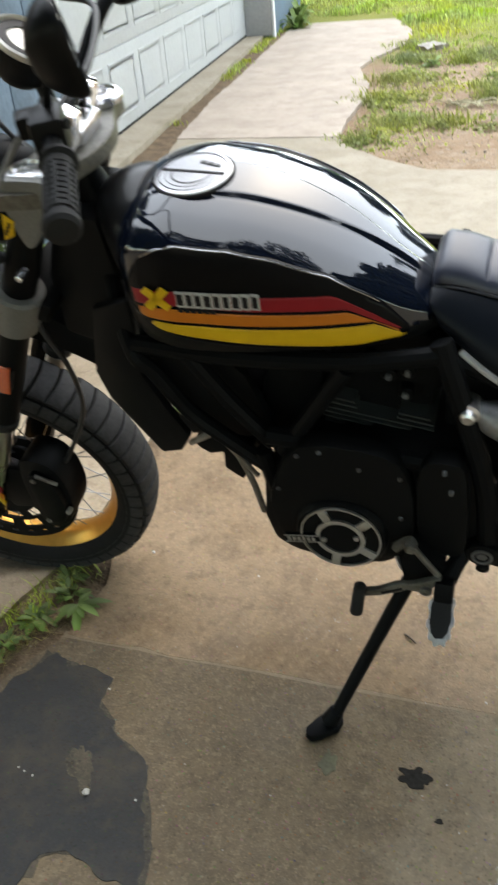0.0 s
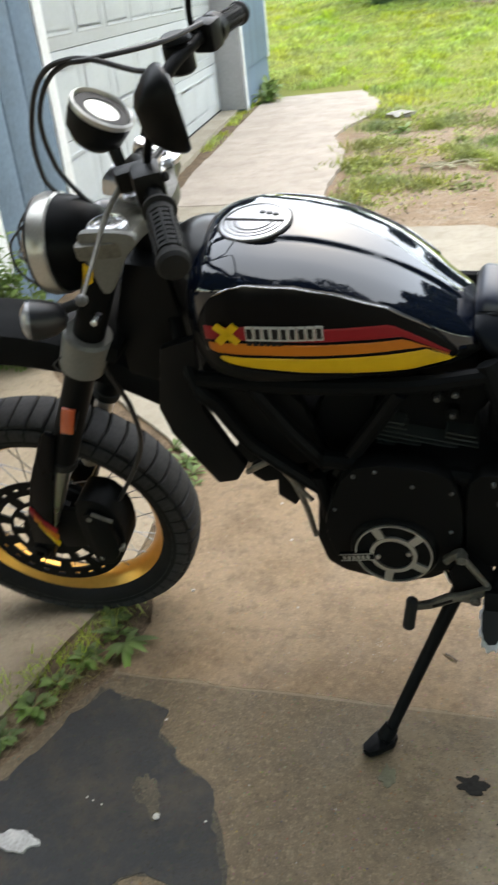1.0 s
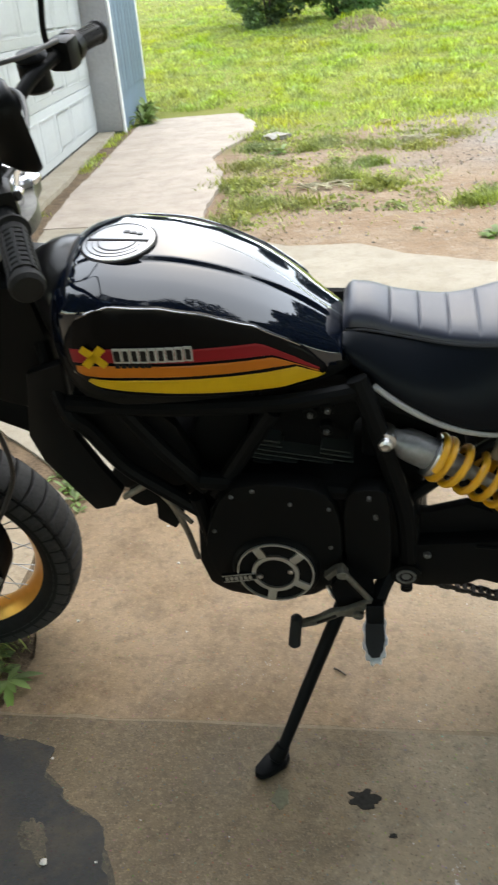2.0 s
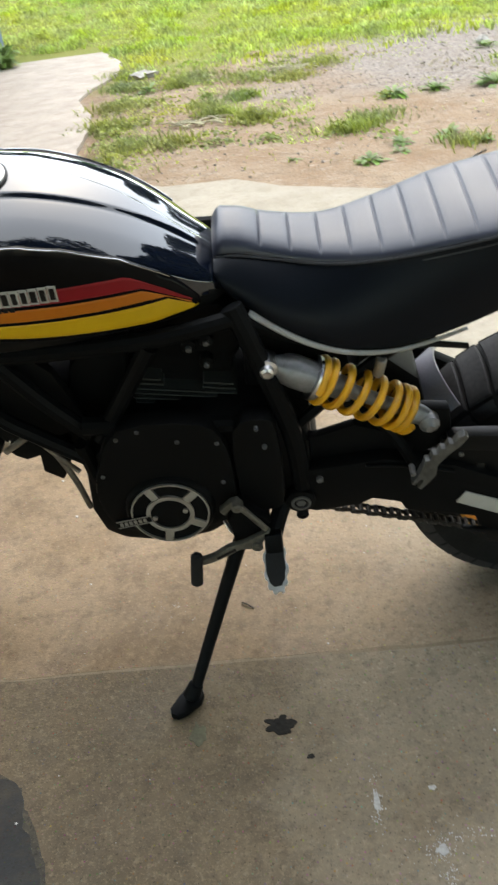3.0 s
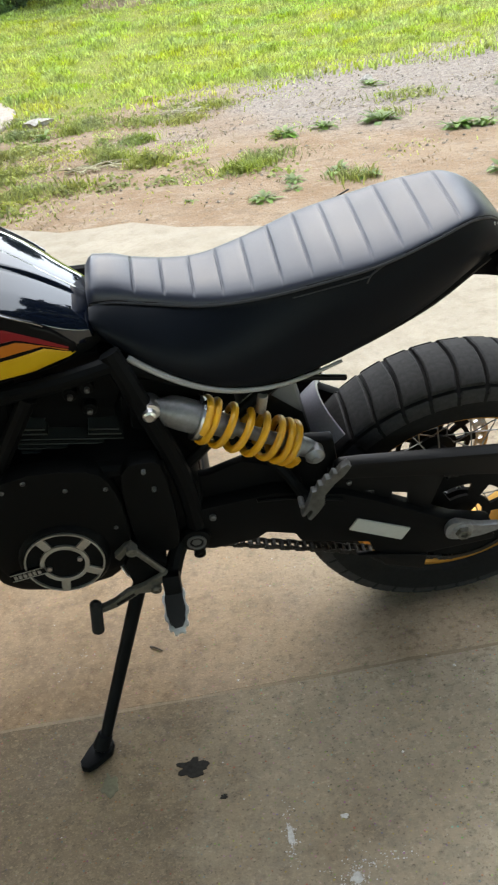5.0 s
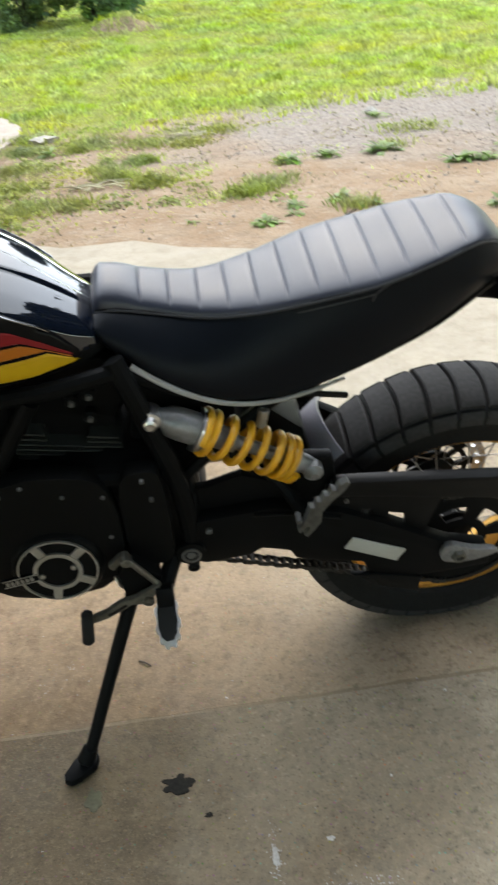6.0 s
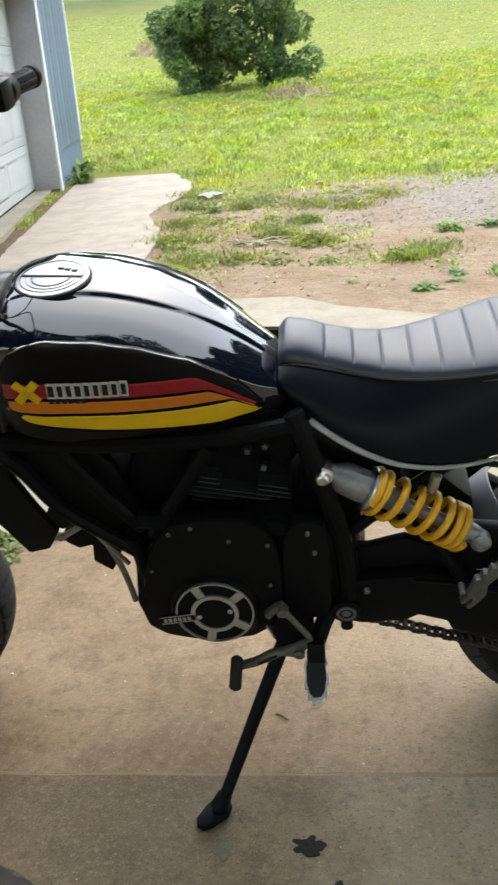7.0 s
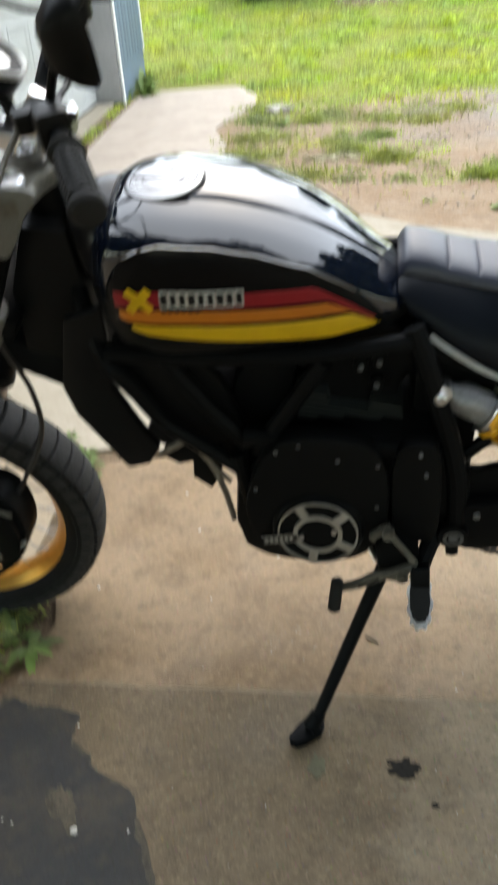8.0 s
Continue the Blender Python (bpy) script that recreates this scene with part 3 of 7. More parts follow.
def tar_patch():
    poly = [(0.115, -0.175), (0.17, -0.195), (0.235, -0.20), (0.272, -0.225), (0.275, -0.275), (0.325, -0.315), (0.345, -0.345), (0.43, -0.395), (0.465, -0.47), (0.505, -0.56), (0.52, -0.63), (0.44, -0.60), (0.37, -0.585), (0.33, -0.605), (0.30, -0.68), (0.22, -0.78), (0.05, -0.95), (-0.2, -1.1), (-0.3, -1.15), (-0.2, -0.85), (-0.07, -0.62), (0.02, -0.43)]
    for amount, step, seed, z in ((0.020, 0.030, 9, 0.0008), (0.014, 0.012, 14, 0.0016)):
        fringe = rough_edge(poly, amount, step, seed)
        ob = solid("tar_fringe", loft([[(x, y, -0.002) for x, y in fringe], [(x, y, z) for x, y in fringe]]), TAR_THIN)
        tagged(ob, "thin brown-grey fringe worn from the tar", "patch", kind="structure")
    pts = rough_edge(poly, 0.007, 0.020, 3)
    bm = loft([[(x, y, -0.002) for x, y in pts], [(x, y, 0.0025) for x, y in pts]])
    return tagged(solid("tar_patch", bm, TAR), "dark grey tar patch smeared on the concrete", "patch", kind="structure")


tar_patch()
stain("oil_stain", 0.913, -0.298, 0.027, 0.020, STAIN, "small black oil stain on concrete", 12, 0.5, n=72, lobes=0.2)
stain("worn_patch", 0.315, -0.425, 0.022, 0.050, WORN_TAR, "tan worn patch where the tar has flaked off", 53, 0.5, z=0.0031, n=80, turn=0.6, category="patch")
stain("damp_stain", 0.757, -0.305, 0.016, 0.022, DAMP, "faint greenish damp mark by the stand", 21, 0.4)
stain("oil_spot", 0.965, -0.375, 0.007, 0.005, STAIN, "small dark oil spot on concrete", 31, 0.5)
stain("paint_spill", 0.105, -0.575, 0.045, 0.022, PAINTDROP, "white paint splash on the dark tar", 41, 0.35, 0.007)
stain("paint_spill", 1.168, -0.458, 0.006, 0.005, PAINTDROP, "small white paint drop on concrete", 43, 0.4)
def specks(name, spots, seed, label):
    """Many tiny dried drops lying close together."""
    rng = np.random.default_rng(seed)
    verts, faces = [], []
    for cx, cy, sx, sy, count in spots:
        for _ in range(count):
            x, y, r = cx + rng.normal(0, sx), cy + rng.normal(0, sy), 0.0005 + 0.0013 * rng.random() ** 2
            k = len(verts)
            verts += [(x + r * math.cos(a) * rng.uniform(0.6, 1.3), y + r * math.sin(a) * rng.uniform(0.6, 1.3), 0.0022) for a in np.linspace(0, 2 * math.pi, 6, endpoint=False)]
            faces.append(tuple(range(k, k + 6)))
    return tagged(from_arrays(name, verts, faces, PAINTDROP), label, "stain", kind="stuff")


specks("paint_specks", [(1.070, -0.480, 0.006, 0.03, 110), (1.164, -0.574, 0.03, 0.02, 90), (1.164, -0.574, 0.008, 0.008, 90), (1.22, -0.55, 0.03, 0.006, 60), (1.166, -0.62, 0.006, 0.01, 50), (0.69, 0.04, 0.03, 0.02, 50), (0.7, 0.5, 0.5, 0.3, 160), (0.9, -0.3, 0.6, 0.25, 120)], 6, "fine white paint specks dusted over the concrete")
stain("paint_spill", 1.164, -0.574, 0.009, 0.009, PAINTDROP, "small white paint drop on concrete", 45, 0.5)
stain("paint_spill", 1.070, -0.475, 0.005, 0.028, PAINTDROP, "faded white paint streak on concrete", 47, 0.6)


# ---- loose bits on the slab ----
def pebble(x, y, r, material=STONE, seed=0, label="small pale pebble on the concrete", name="pebble", z=0.0, flat=0.6, rough=0.35):
    bm = bmesh.new()
    bmesh.ops.create_icosphere(bm, subdivisions=2, radius=r)
    for v in bm.verts:
        v.co *= 1 + rough * noise.noise(v.co / r * 1.3 + Vector((seed, seed * 2.1, 0))) + 0.5 * rough * noise.noise(v.co / r * 3.1 + Vector((seed, 0, seed)))
        v.co.z *= flat
    ob = solid(name, bm, material, angle=50)
    ob.location = (x, y, z + r * flat * 0.75)
    return tagged(ob, label, "stone", group="pebbles on the slab")


for i, (x, y, r) in enumerate([(0.351, -0.478, 0.0065), (0.198, 0.19, 0.006), (1.458, -0.166, 0.005), (1.542, -0.07, 0.004), (0.40, 0.44, 0.006), (0.62, 0.33, 0.005), (0.48, 0.16, 0.004), (0.285, -0.245, 0.004), (0.445, -0.47, 0.0035), (0.20, -0.46, 0.003), (0.215, -0.465, 0.003), (0.235, -0.47, 0.003), (0.33, 0.62, 0.006), (1.02, -0.10, 0.004), (1.30, -0.35, 0.004), (0.55, 0.55, 0.005)]):
    pebble(x, y, r if i == 0 else r * 0.65, seed=i, z=0.006 if y < -0.2 and x < 0.5 else 0.0)
pebble(-0.205, 8.195, 0.15, ROCK, rough=0.7, seed=50, label="pale flat rock at the end of the path", name="rock", z=-0.03, flat=0.26)["group"] = "rocks in the yard"
pebble(3.17, 7.7, 0.07, ROCK, rough=0.6, seed=51, label="pale rock in the gravel", name="rock", z=-0.03, flat=0.6)["group"] = "rocks in the yard"
pebble(0.95, 8.8, 0.09, seed=52, label="brown clod at the lawn's edge", name="rock", z=-0.03, material=HEAP, flat=0.3, rough=0.8)["group"] = "rocks in the yard"
twig = solid("twig", tube([(0.840, 0.046, 0.003), (0.852, 0.037, 0.005), (0.866, 0.026, 0.003)], (0.0026, 0.0018), 6), BARK)
tagged(twig, "short brown twig on the concrete", "twig")
twig2 = solid("twig", tube([(0.985, -0.70, 0.004), (0.995, -0.665, 0.006), (1.005, -0.64, 0.004)], (0.002, 0.001), 6), BARK)
tagged(twig2, "short brown twig on the concrete", "twig")


# ---- grass and weeds ----
def blades(name, places, heights, width, material, label, lean=0.5, seed=1, category="grass"):
    """Bent blades, each a strip with a pointed tip."""
    rng = np.random.default_rng(seed)
    p = np.asarray(places, float)
    h = np.asarray(heights, float)
    k = len(p)
    a, b = rng.uniform(0, 2 * math.pi, k), rng.uniform(0, 2 * math.pi, k)
    side = np.stack([np.cos(a), np.sin(a), 0 * a], 1) * (width * rng.uniform(0.6, 1.3, k) * np.clip(h / np.median(h), 0.5, 2))[:, None]
    tip = np.stack([np.cos(b), np.sin(b), 0 * b], 1) * (h * lean * rng.uniform(0.2, 1.2, k))[:, None]
    up = np.stack([0 * a, 0 * a, h], 1)
    verts = np.stack([p - side / 2, p + side / 2, p + up * 0.6 + tip * 0.35 + side * 0.4, p + up * 0.6 + tip * 0.35 - side * 0.4, p + up * rng.uniform(0.75, 1.0, k)[:, None] + tip], 1).reshape(-1, 3)
    base = np.arange(k) * 5
    faces = np.stack([base, base + 1, base + 2, base + 3], 1).tolist() + np.stack([base + 3, base + 2, base + 4], 1).tolist()
    return tagged(from_arrays(name, verts.tolist(), faces, material), label, category, kind="stuff")


def on_path(x, y):
    left = -1.52 - 0.12 * (y - 4.5)
    right = -0.30 - 0.06 * (y - 4.5) if y < 9.2 else -0.6 - 0.3 * (y - 9.2)
    return (y < 10.95 and -2.3 < x and left - 0.1 < x < right + 0.05) or x < -2.22 - 0.128 * (y - 9.8) and y < 12.0


def scatter(count, x0, x1, y0, y1, keep, seed, power=1.0):
    rng = np.random.default_rng(seed)
    out = []
    while len(out) < count:
        x = x0 + (x1 - x0) * rng.random()
        y = y0 + (y1 - y0) * rng.random() ** power
        if rng.random() < keep(x, y) and not on_path(x, y):
            out.append((x, y, gz(x, y) - 0.004))
    return np.array(out), rng


def lawn_keep(x, y):
    edge = y - 0.28 * x + 2.2 * (noise.noise(Vector((x * 0.5, y * 0.5, 3))))
    thick = min(max((edge - 7.4) / 1.6, 0.0), 1.0)
    bare = noise.noise(Vector((x * 0.8, y * 0.8, 9)))
    thick *= 0.30 + 0.70 * min(max((y - 9.6 + 0.55 * x) / 1.6, 0.0), 1.0)
    thick *= min(max((23 - y) / 6, 0.0), 1.0)
    return thick * (0.5 if bare > 0.38 and y < 12 else 1.0)


pts, rng = scatter(140000, -4.5, 10, 7.0, 22, lawn_keep, 2, 1.35)
tall = np.array([0.55 + 1.1 * min(max(0.5 + noise.noise(Vector((q[0] * 1.7, q[1] * 1.2, 5))) + 0.5 * noise.noise(Vector((q[0] * 5, q[1] * 4, 8))), 0.0), 1.2) for q in pts])
blades("lawn", pts, rng.uniform(0.025, 0.075, len(pts)) * tall, 0.015, GRASS, "bright yellow-green lawn grass growing unevenly", 0.7, 3)
pts, rng = scatter(60000, -10, 18, 17, 42, lambda x, y: 1.0, 5, 1.6)
blades("far_lawn", pts, rng.uniform(0.02, 0.045, len(pts)), 0.03, GRASS, "mown green lawn rising behind the yard", 0.9, 7)
pts, rng = scatter(5200, -2.6, 6, 3.8, 10, lambda x, y: 1.0 if noise.noise(Vector((x * 1.1, y * 1.1, 22))) > 0.22 else 0.1, 8)
blades("dry_grass", pts, rng.uniform(0.012, 0.035, len(pts)), 0.006, DRYGRASS, "thin dry straw lying on the dirt", 2.0, 9)


def edge_keep(x, y):
    """Grass along the path's edge and in loose drifts over the dirt."""
    right = -0.30 - 0.06 * (y - 4.5)
    near = max(0.0, 1 - abs(x - right - 0.3) / 0.5) if 4.2 < y < 9 else 0.0
    drift = 1.0 if noise.noise(Vector((x * 1.3, y * 1.1, 41))) > 0.25 else 0.04
    return max(near * 0.8 * (0.3 + drift), drift * 0.5 * (1.0 if x < 1.4 else 0.18)) if y > 3.9 else 0


pts, rng = scatter(5200, -1.0, 3.2, 3.9, 8.6, edge_keep, 12)
blades("yard_grass", pts, rng.uniform(0.010, 0.032, len(pts)), 0.008, GRASS, "sparse green grass spreading over the dirt", 1.6, 13)
rng = np.random.default_rng(15)
clumps = []
for cx, cy, cr, count in ((0.92, 5.38, 0.15, 420), (0.84, 6.38, 0.14, 340), (1.57, 4.74, 0.15, 380), (1.74, 4.92, 0.12, 260), (0.64, 5.74, 0.14, 300), (1.29, 7.14, 0.2, 320), (0.21, 7.43, 0.14, 260), (0.31, 4.9, 0.16, 260), (-0.28, 5.7, 0.2, 420), (-0.28, 6.5, 0.22, 420), (-0.35, 7.6, 0.2, 380), (0.0, 5.0, 0.2, 340), (0.55, 6.1, 0.15, 260), (1.9, 5.0, 0.12, 120), (0.9, 7.4, 0.22, 320), (0.35, 7.7, 0.25, 380), (2.2, 4.0, 0.12, 240), (-0.2, 4.4, 0.14, 200), (3.3, 6.6, 0.25, 200), (2.9, 5.85, 0.12, 120), (-0.45, 8.3, 0.2, 260), (1.6, 7.7, 0.22, 260), (-2.15, 10.3, 0.12, 260)):
    for _ in range(count):
        x, y = cx + rng.normal(0, cr * 0.6), cy + rng.normal(0, cr * 0.6)
        clumps.append((x, y, gz(x, y) - 0.005))
blades("grass_clumps", clumps, rng.uniform(0.03, 0.10, len(clumps)), 0.008, CLOVER, "soft green grass clumps dotted over the dirt", 0.95, 16)


def leaf_patches(name, spots, material, label, seed, size=0.016):
    """Low mats of small round leaves, thickest in the middle of each patch."""
    rng = np.random.default_rng(seed)
    c, s = [], []
    for cx, cy, cr, high, count in spots:
        count = int(count * 0.48)
        d = rng.normal(0, 0.62, (count, 2)) * cr
        r2 = (d ** 2).sum(1) / cr ** 2
        lump = np.array([noise.noise(Vector(((cx + a) * 9, (cy + b) * 9, seed))) for a, b in d])
        z = 1.5 * high * np.exp(-1.6 * r2) * np.clip(0.55 + lump, 0.1, 1.2) * rng.uniform(0.5, 1.0, count)
        keep = lump > -0.25
        c += [(cx + a, cy + b, gz(cx + a, cy + b) + 0.004 + q) for (a, b), q, o in zip(d, z, keep) if o and not on_path(cx + a, cy + b)]
    c = np.array(c)
    k = len(c)
    n = rng.normal(size=(k, 3)) * 0.55 + [0, 0, 1]
    n /= np.linalg.norm(n, axis=1)[:, None]
    u = np.cross(n, rng.normal(size=(k, 3)))
    u /= np.linalg.norm(u, axis=1)[:, None]
    w = np.cross(n, u)
    q = (size * rng.uniform(0.5, 1.5, k))[:, None]
    verts = np.stack([c - u * q, c - u * q * 0.3 + w * q * 0.6, c + u * q * 0.6 + w * q * 0.45, c + u * q, c + u * q * 0.5 - w * q * 0.5, c - u * q * 0.3 - w * q * 0.6], 1).reshape(-1, 3)
    return tagged(from_arrays(name, verts.tolist(), (np.arange(k)[:, None] * 6 + np.arange(6)).tolist(), material), label, "weed", kind="stuff")


rng = np.random.default_rng(71)
spots = [(0.92, 5.36, 0.15, 0.08, 800), (0.84, 6.36, 0.14, 0.07, 600), (0.64, 5.72, 0.13, 0.07, 500), (1.57, 4.72, 0.15, 0.06, 700), (1.74, 4.90, 0.13, 0.06, 420), (1.29, 7.14, 0.18, 0.06, 500), (0.21, 7.43, 0.15, 0.05, 400), (0.31, 4.86, 0.18, 0.05, 420), (0.66, 4.75, 0.12, 0.04, 260), (-0.25, 5.7, 0.25, 0.06, 900), (-0.2, 6.6, 0.28, 0.07, 1000), (-0.3, 7.6, 0.25, 0.06, 900), (0.05, 5.05, 0.22, 0.05, 600), (0.9, 7.4, 0.28, 0.05, 700), (0.35, 7.7, 0.3, 0.06, 900), (-0.1, 4.5, 0.2, 0.04, 500), (3.3, 6.6, 0.3, 0.05, 500), (-0.4, 8.4, 0.25, 0.05, 600), (1.6, 7.7, 0.28, 0.05, 600)]
for _ in range(110):
    x, y = rng.uniform(-0.6, 3.6), rng.uniform(4.0, 9.0)
    if edge_keep(x, y) > 0.12 or rng.random() < 0.22:
        spots.append((x, y, rng.uniform(0.08, 0.22), rng.uniform(0.015, 0.05), int(rng.uniform(40, 200))))
leaf_patches("low_weeds", spots, CLOVER, "low soft green weeds spreading over the dirt", 73)
rng = np.random.default_rng(17)
line = []
for i in range(1500):
    y = rng.uniform(4.9, 11.2)
    x = -1.60 - 0.13 * (y - 5) + rng.normal(0, 0.04)
    if noise.noise(Vector((y * 1.2, 0.3, 2))) > -0.3 + (0.6 if y < 6.7 else 0):
        line.append((x - 0.06, y, -0.01))
blades("crack_grass", line, rng.uniform(0.02, 0.06, len(line)), 0.008, GRASS, "grass growing in the gap along the garage sill", 0.8, 19)


def leaf_mesh(bm, base, way, length, width, bend=0.3):
    """One pointed leaf with a folded middle, drooping along its way."""
    d = Vector(way).normalized()
    side = d.cross(Vector((0, 0, 1)))
    side = side.normalized() if side.length > 1e-3 else Vector((1, 0, 0))
    up = side.cross(d)
    rows = []
    for s, k in ((0.0, 0.06), (0.3, 0.8), (0.6, 1.0), (0.85, 0.55)):
        c = Vector(base) + d * length * s - Vector((0, 0, 1)) * bend * length * s * s
        rows.append([bm.verts.new(c + side * width * k / 2 + up * width * 0.12 * k), bm.verts.new(c), bm.verts.new(c - side * width * k / 2 + up * width * 0.12 * k)])
    end = bm.verts.new(Vector(base) + d * length - Vector((0, 0, 1)) * bend * length)
    for a, b in zip(rows, rows[1:]):
        bm.faces.new((a[0], a[1], b[1], b[0]))
        bm.faces.new((a[1], a[2], b[2], b[1]))
    bm.faces.new((rows[-1][0], rows[-1][1], end))
    bm.faces.new((rows[-1][1], rows[-1][2], end))
    return bm


def weed(x, y, z, size, leaves, seed, label="low green weed with toothed leaves in the dirt", width=0.32, rise=0.6, group="weeds in the dirt"):
    rng = random.Random(seed)
    root = thing("weed", label, "weed", pose(x, y, z), group)
    bm = bmesh.new()
    for i in range(leaves):
        a = rng.uniform(0, 2 * math.pi)
        r = size * rng.uniform(0.0, 0.3)
        leaf_mesh(bm, (r * math.cos(a), r * math.sin(a), rng.uniform(0, 0.3) * size * rise), (math.cos(a), math.sin(a), rng.uniform(0.1, 1.3) * rise), size * rng.uniform(0.45, 1.0), size * width * rng.uniform(0.6, 1.1), rng.uniform(0.1, 0.6))
    part("leaves", bm, WEED, root)
    for i in range(4):
        a = rng.uniform(0, 2 * math.pi)
        part("stem", tube([(0, 0, -0.01), (size * 0.15 * math.cos(a), size * 0.15 * math.sin(a), size * 0.2 * rise), (size * 0.4 * math.cos(a), size * 0.4 * math.sin(a), size * 0.45 * rise)], (0.004 * size * 8, 0.002 * size * 8), 5, 3), WEED, root)
    return root


for i, (x, y, s, n) in enumerate([(2.01, 5.66, 0.15, 34), (2.33, 5.72, 0.15, 26), (2.80, 5.70, 0.19, 30), (1.60, 3.80, 0.12, 26), (1.80, 3.95, 0.08, 16), (1.84, 4.15, 0.10, 20), (2.13, 4.22, 0.12, 24), (2.28, 3.98, 0.10, 24), (3.21, 5.05, 0.18, 30), (3.4, 5.0, 0.15, 20), (3.02, 3.6, 0.14, 26), (3.73, 5.4, 0.16, 24), (4.2, 6.5, 0.2, 24), (-0.05, 7.3, 0.16, 16), (1.15, 4.05, 0.06, 12), (3.16, 7.5, 0.16, 14)]):
    weed(x, y, gz(x, y), s, n, 100 + i)
for i, (x, y, s, n) in enumerate([(0.06, 0.01, 0.055, 20), (0.03, 0.06, 0.05, 18), (0.02, -0.08, 0.06, 22), (-0.01, -0.17, 0.055, 20), (-0.03, -0.25, 0.06, 22), (-0.06, -0.35, 0.06, 22), (-0.10, -0.43, 0.06, 18), (0.02, 0.13, 0.05, 14)]):
    weed(x, y, -0.012, s, n, 200 + i, "green weed growing from the joint between slabs", 0.36, 0.9, "weeds in the slab joint")
for i, (x, y, q, n) in enumerate([(-0.05, 0.85, 0.06, 14), (-0.12, 0.93, 0.05, 12), (0.0, 0.77, 0.05, 12), (0.03, 0.7, 0.04, 10)]):
    weed(x, y, -0.012, q, n, 240 + i, "small weed in the joint behind the front wheel", 0.3, 1.0, "weeds in the slab joint")
rng = np.random.default_rng(23)
joint = [(0.06 - 0.30 * s + rng.normal(0, 0.03), 0.12 - 0.62 * s + rng.normal(0, 0.02), -0.014) for s in rng.uniform(0, 1, 700)]
blades("joint_grass", joint, rng.uniform(0.012, 0.05, len(joint)), 0.0022, GRASS, "fine grass blades along the slab joint", 1.2, 25)
straw = [(0.085 - 0.22 * s + rng.normal(0, 0.012), -0.04 - 0.46 * s + rng.normal(0, 0.02), -0.011) for s in rng.uniform(0, 1, 420)]
blades("joint_straw", straw, rng.uniform(0.01, 0.035, len(straw)), 0.0016, DRYGRASS, "dry brown straw along the slab joint", 2.6, 27)
big = thing("weed", "broad pale green leaves lying over the slab's edge", "weed", pose(0.10, -0.03, -0.005), "weeds in the slab joint")
bm = bmesh.new()
for a, ln in ((20, 0.085), (-22, 0.08), (-64, 0.10), (-112, 0.075), (66, 0.05), (-48, 0.06), (3, 0.06), (-85, 0.06), (38, 0.04), (-140, 0.05), (-10, 0.045)):
    leaf_mesh(bm, (0, 0, 0.012), (math.cos(radians(a)), math.sin(radians(a)), 0.15 + 0.004 * (a % 70)), ln, 0.010 + 0.12 * ln, 0.15 + 0.005 * (a % 50))
part("leaves", bm, WEED, big)


def debris(x, y, seed):
    """Cut stalks lying in a small heap."""
    rng = random.Random(seed)
    root = thing("debris_heap", "small heap of pale cut stalks on the dirt", "debris", pose(x, y, gz(x, y)))
    for i in range(14):
        a, l = rng.uniform(0, 3.14), rng.uniform(0.08, 0.2)
        cx, cy = rng.uniform(-0.2, 0.2), rng.uniform(-0.08, 0.08)
        part("stalk", tube([(cx - l * math.cos(a), cy - l * math.sin(a), 0.012), (cx, cy, 0.03), (cx + l * math.cos(a), cy + l * math.sin(a), 0.014)], (0.008, 0.004), 5, 3), STRAW, root)
    return root


STRAW = mat("pale_straw", (0.42, 0.38, 0.24), 0.9, var=0.3, bump=0.2)
debris(0.50, 5.45, 5)
debris(1.30, 7.6, 6)



def loose_gravel(count, seed):
    """Small angular stones strewn over the dirt, thickest on the gravel drift."""
    rng = np.random.default_rng(seed)
    verts, faces = [], []
    shape = np.array([(1, 0, 0), (0, 1, 0), (-1, 0, 0), (0, -1, 0), (0, 0, 1), (0, 0, -1)], float)
    while len(verts) < count * 6:
        x, y = rng.uniform(-0.6, 6.0), 3.7 + 5.6 * rng.random()
        thick = 1.0 if y + 0.35 * x > 6.6 and x > 1.0 else 0.35
        if on_path(x, y) or rng.random() > thick or y < 4.3 - 0.45 * (x - 0.2) and x < 3.5 and y < 3.75:
            continue
        r = 0.004 + 0.013 * rng.random() ** 3
        k = len(verts)
        a = rng.uniform(0, 6.28)
        for p in shape * rng.uniform(0.6, 1.3, (6, 3)) * r:
            verts.append((x + p[0] * math.cos(a) - p[1] * math.sin(a), y + p[0] * math.sin(a) + p[1] * math.cos(a), gz(x, y) + p[2] * 0.7 + r * 0.2))
        faces += [(k + i, k + (i + 1) % 4, k + 4) for i in range(4)] + [(k + (i + 1) % 4, k + i, k + 5) for i in range(4)]
    return tagged(from_arrays("loose_gravel", verts, faces, GRAVEL), "small grey and brown stones strewn over the dirt", "gravel", kind="stuff")


GRAVEL = mat("loose_stone", (0.26, 0.22, 0.18), 0.9, var=0.3, fine=60, big=8, bump=0.4, island=0.55)
loose_gravel(4200, 91)


# ---- garage ----
YARD_WALL = Matrix.Translation((-2.26, 9.80, 0.0)) @ Matrix.Rotation(radians(7.3), 4, "Z")
WX = 0.0


def wall(name, x0, x1, y0, y1, z0, z1, material, label):
    ob = solid(name, block((x1 - x0, y1 - y0, z1 - z0), pose((x0 + x1) / 2, (y0 + y1) / 2, (z0 + z1) / 2), 0.0), material)
    ob.matrix_world = YARD_WALL
    return tagged(ob, label, "wall", kind="structure")


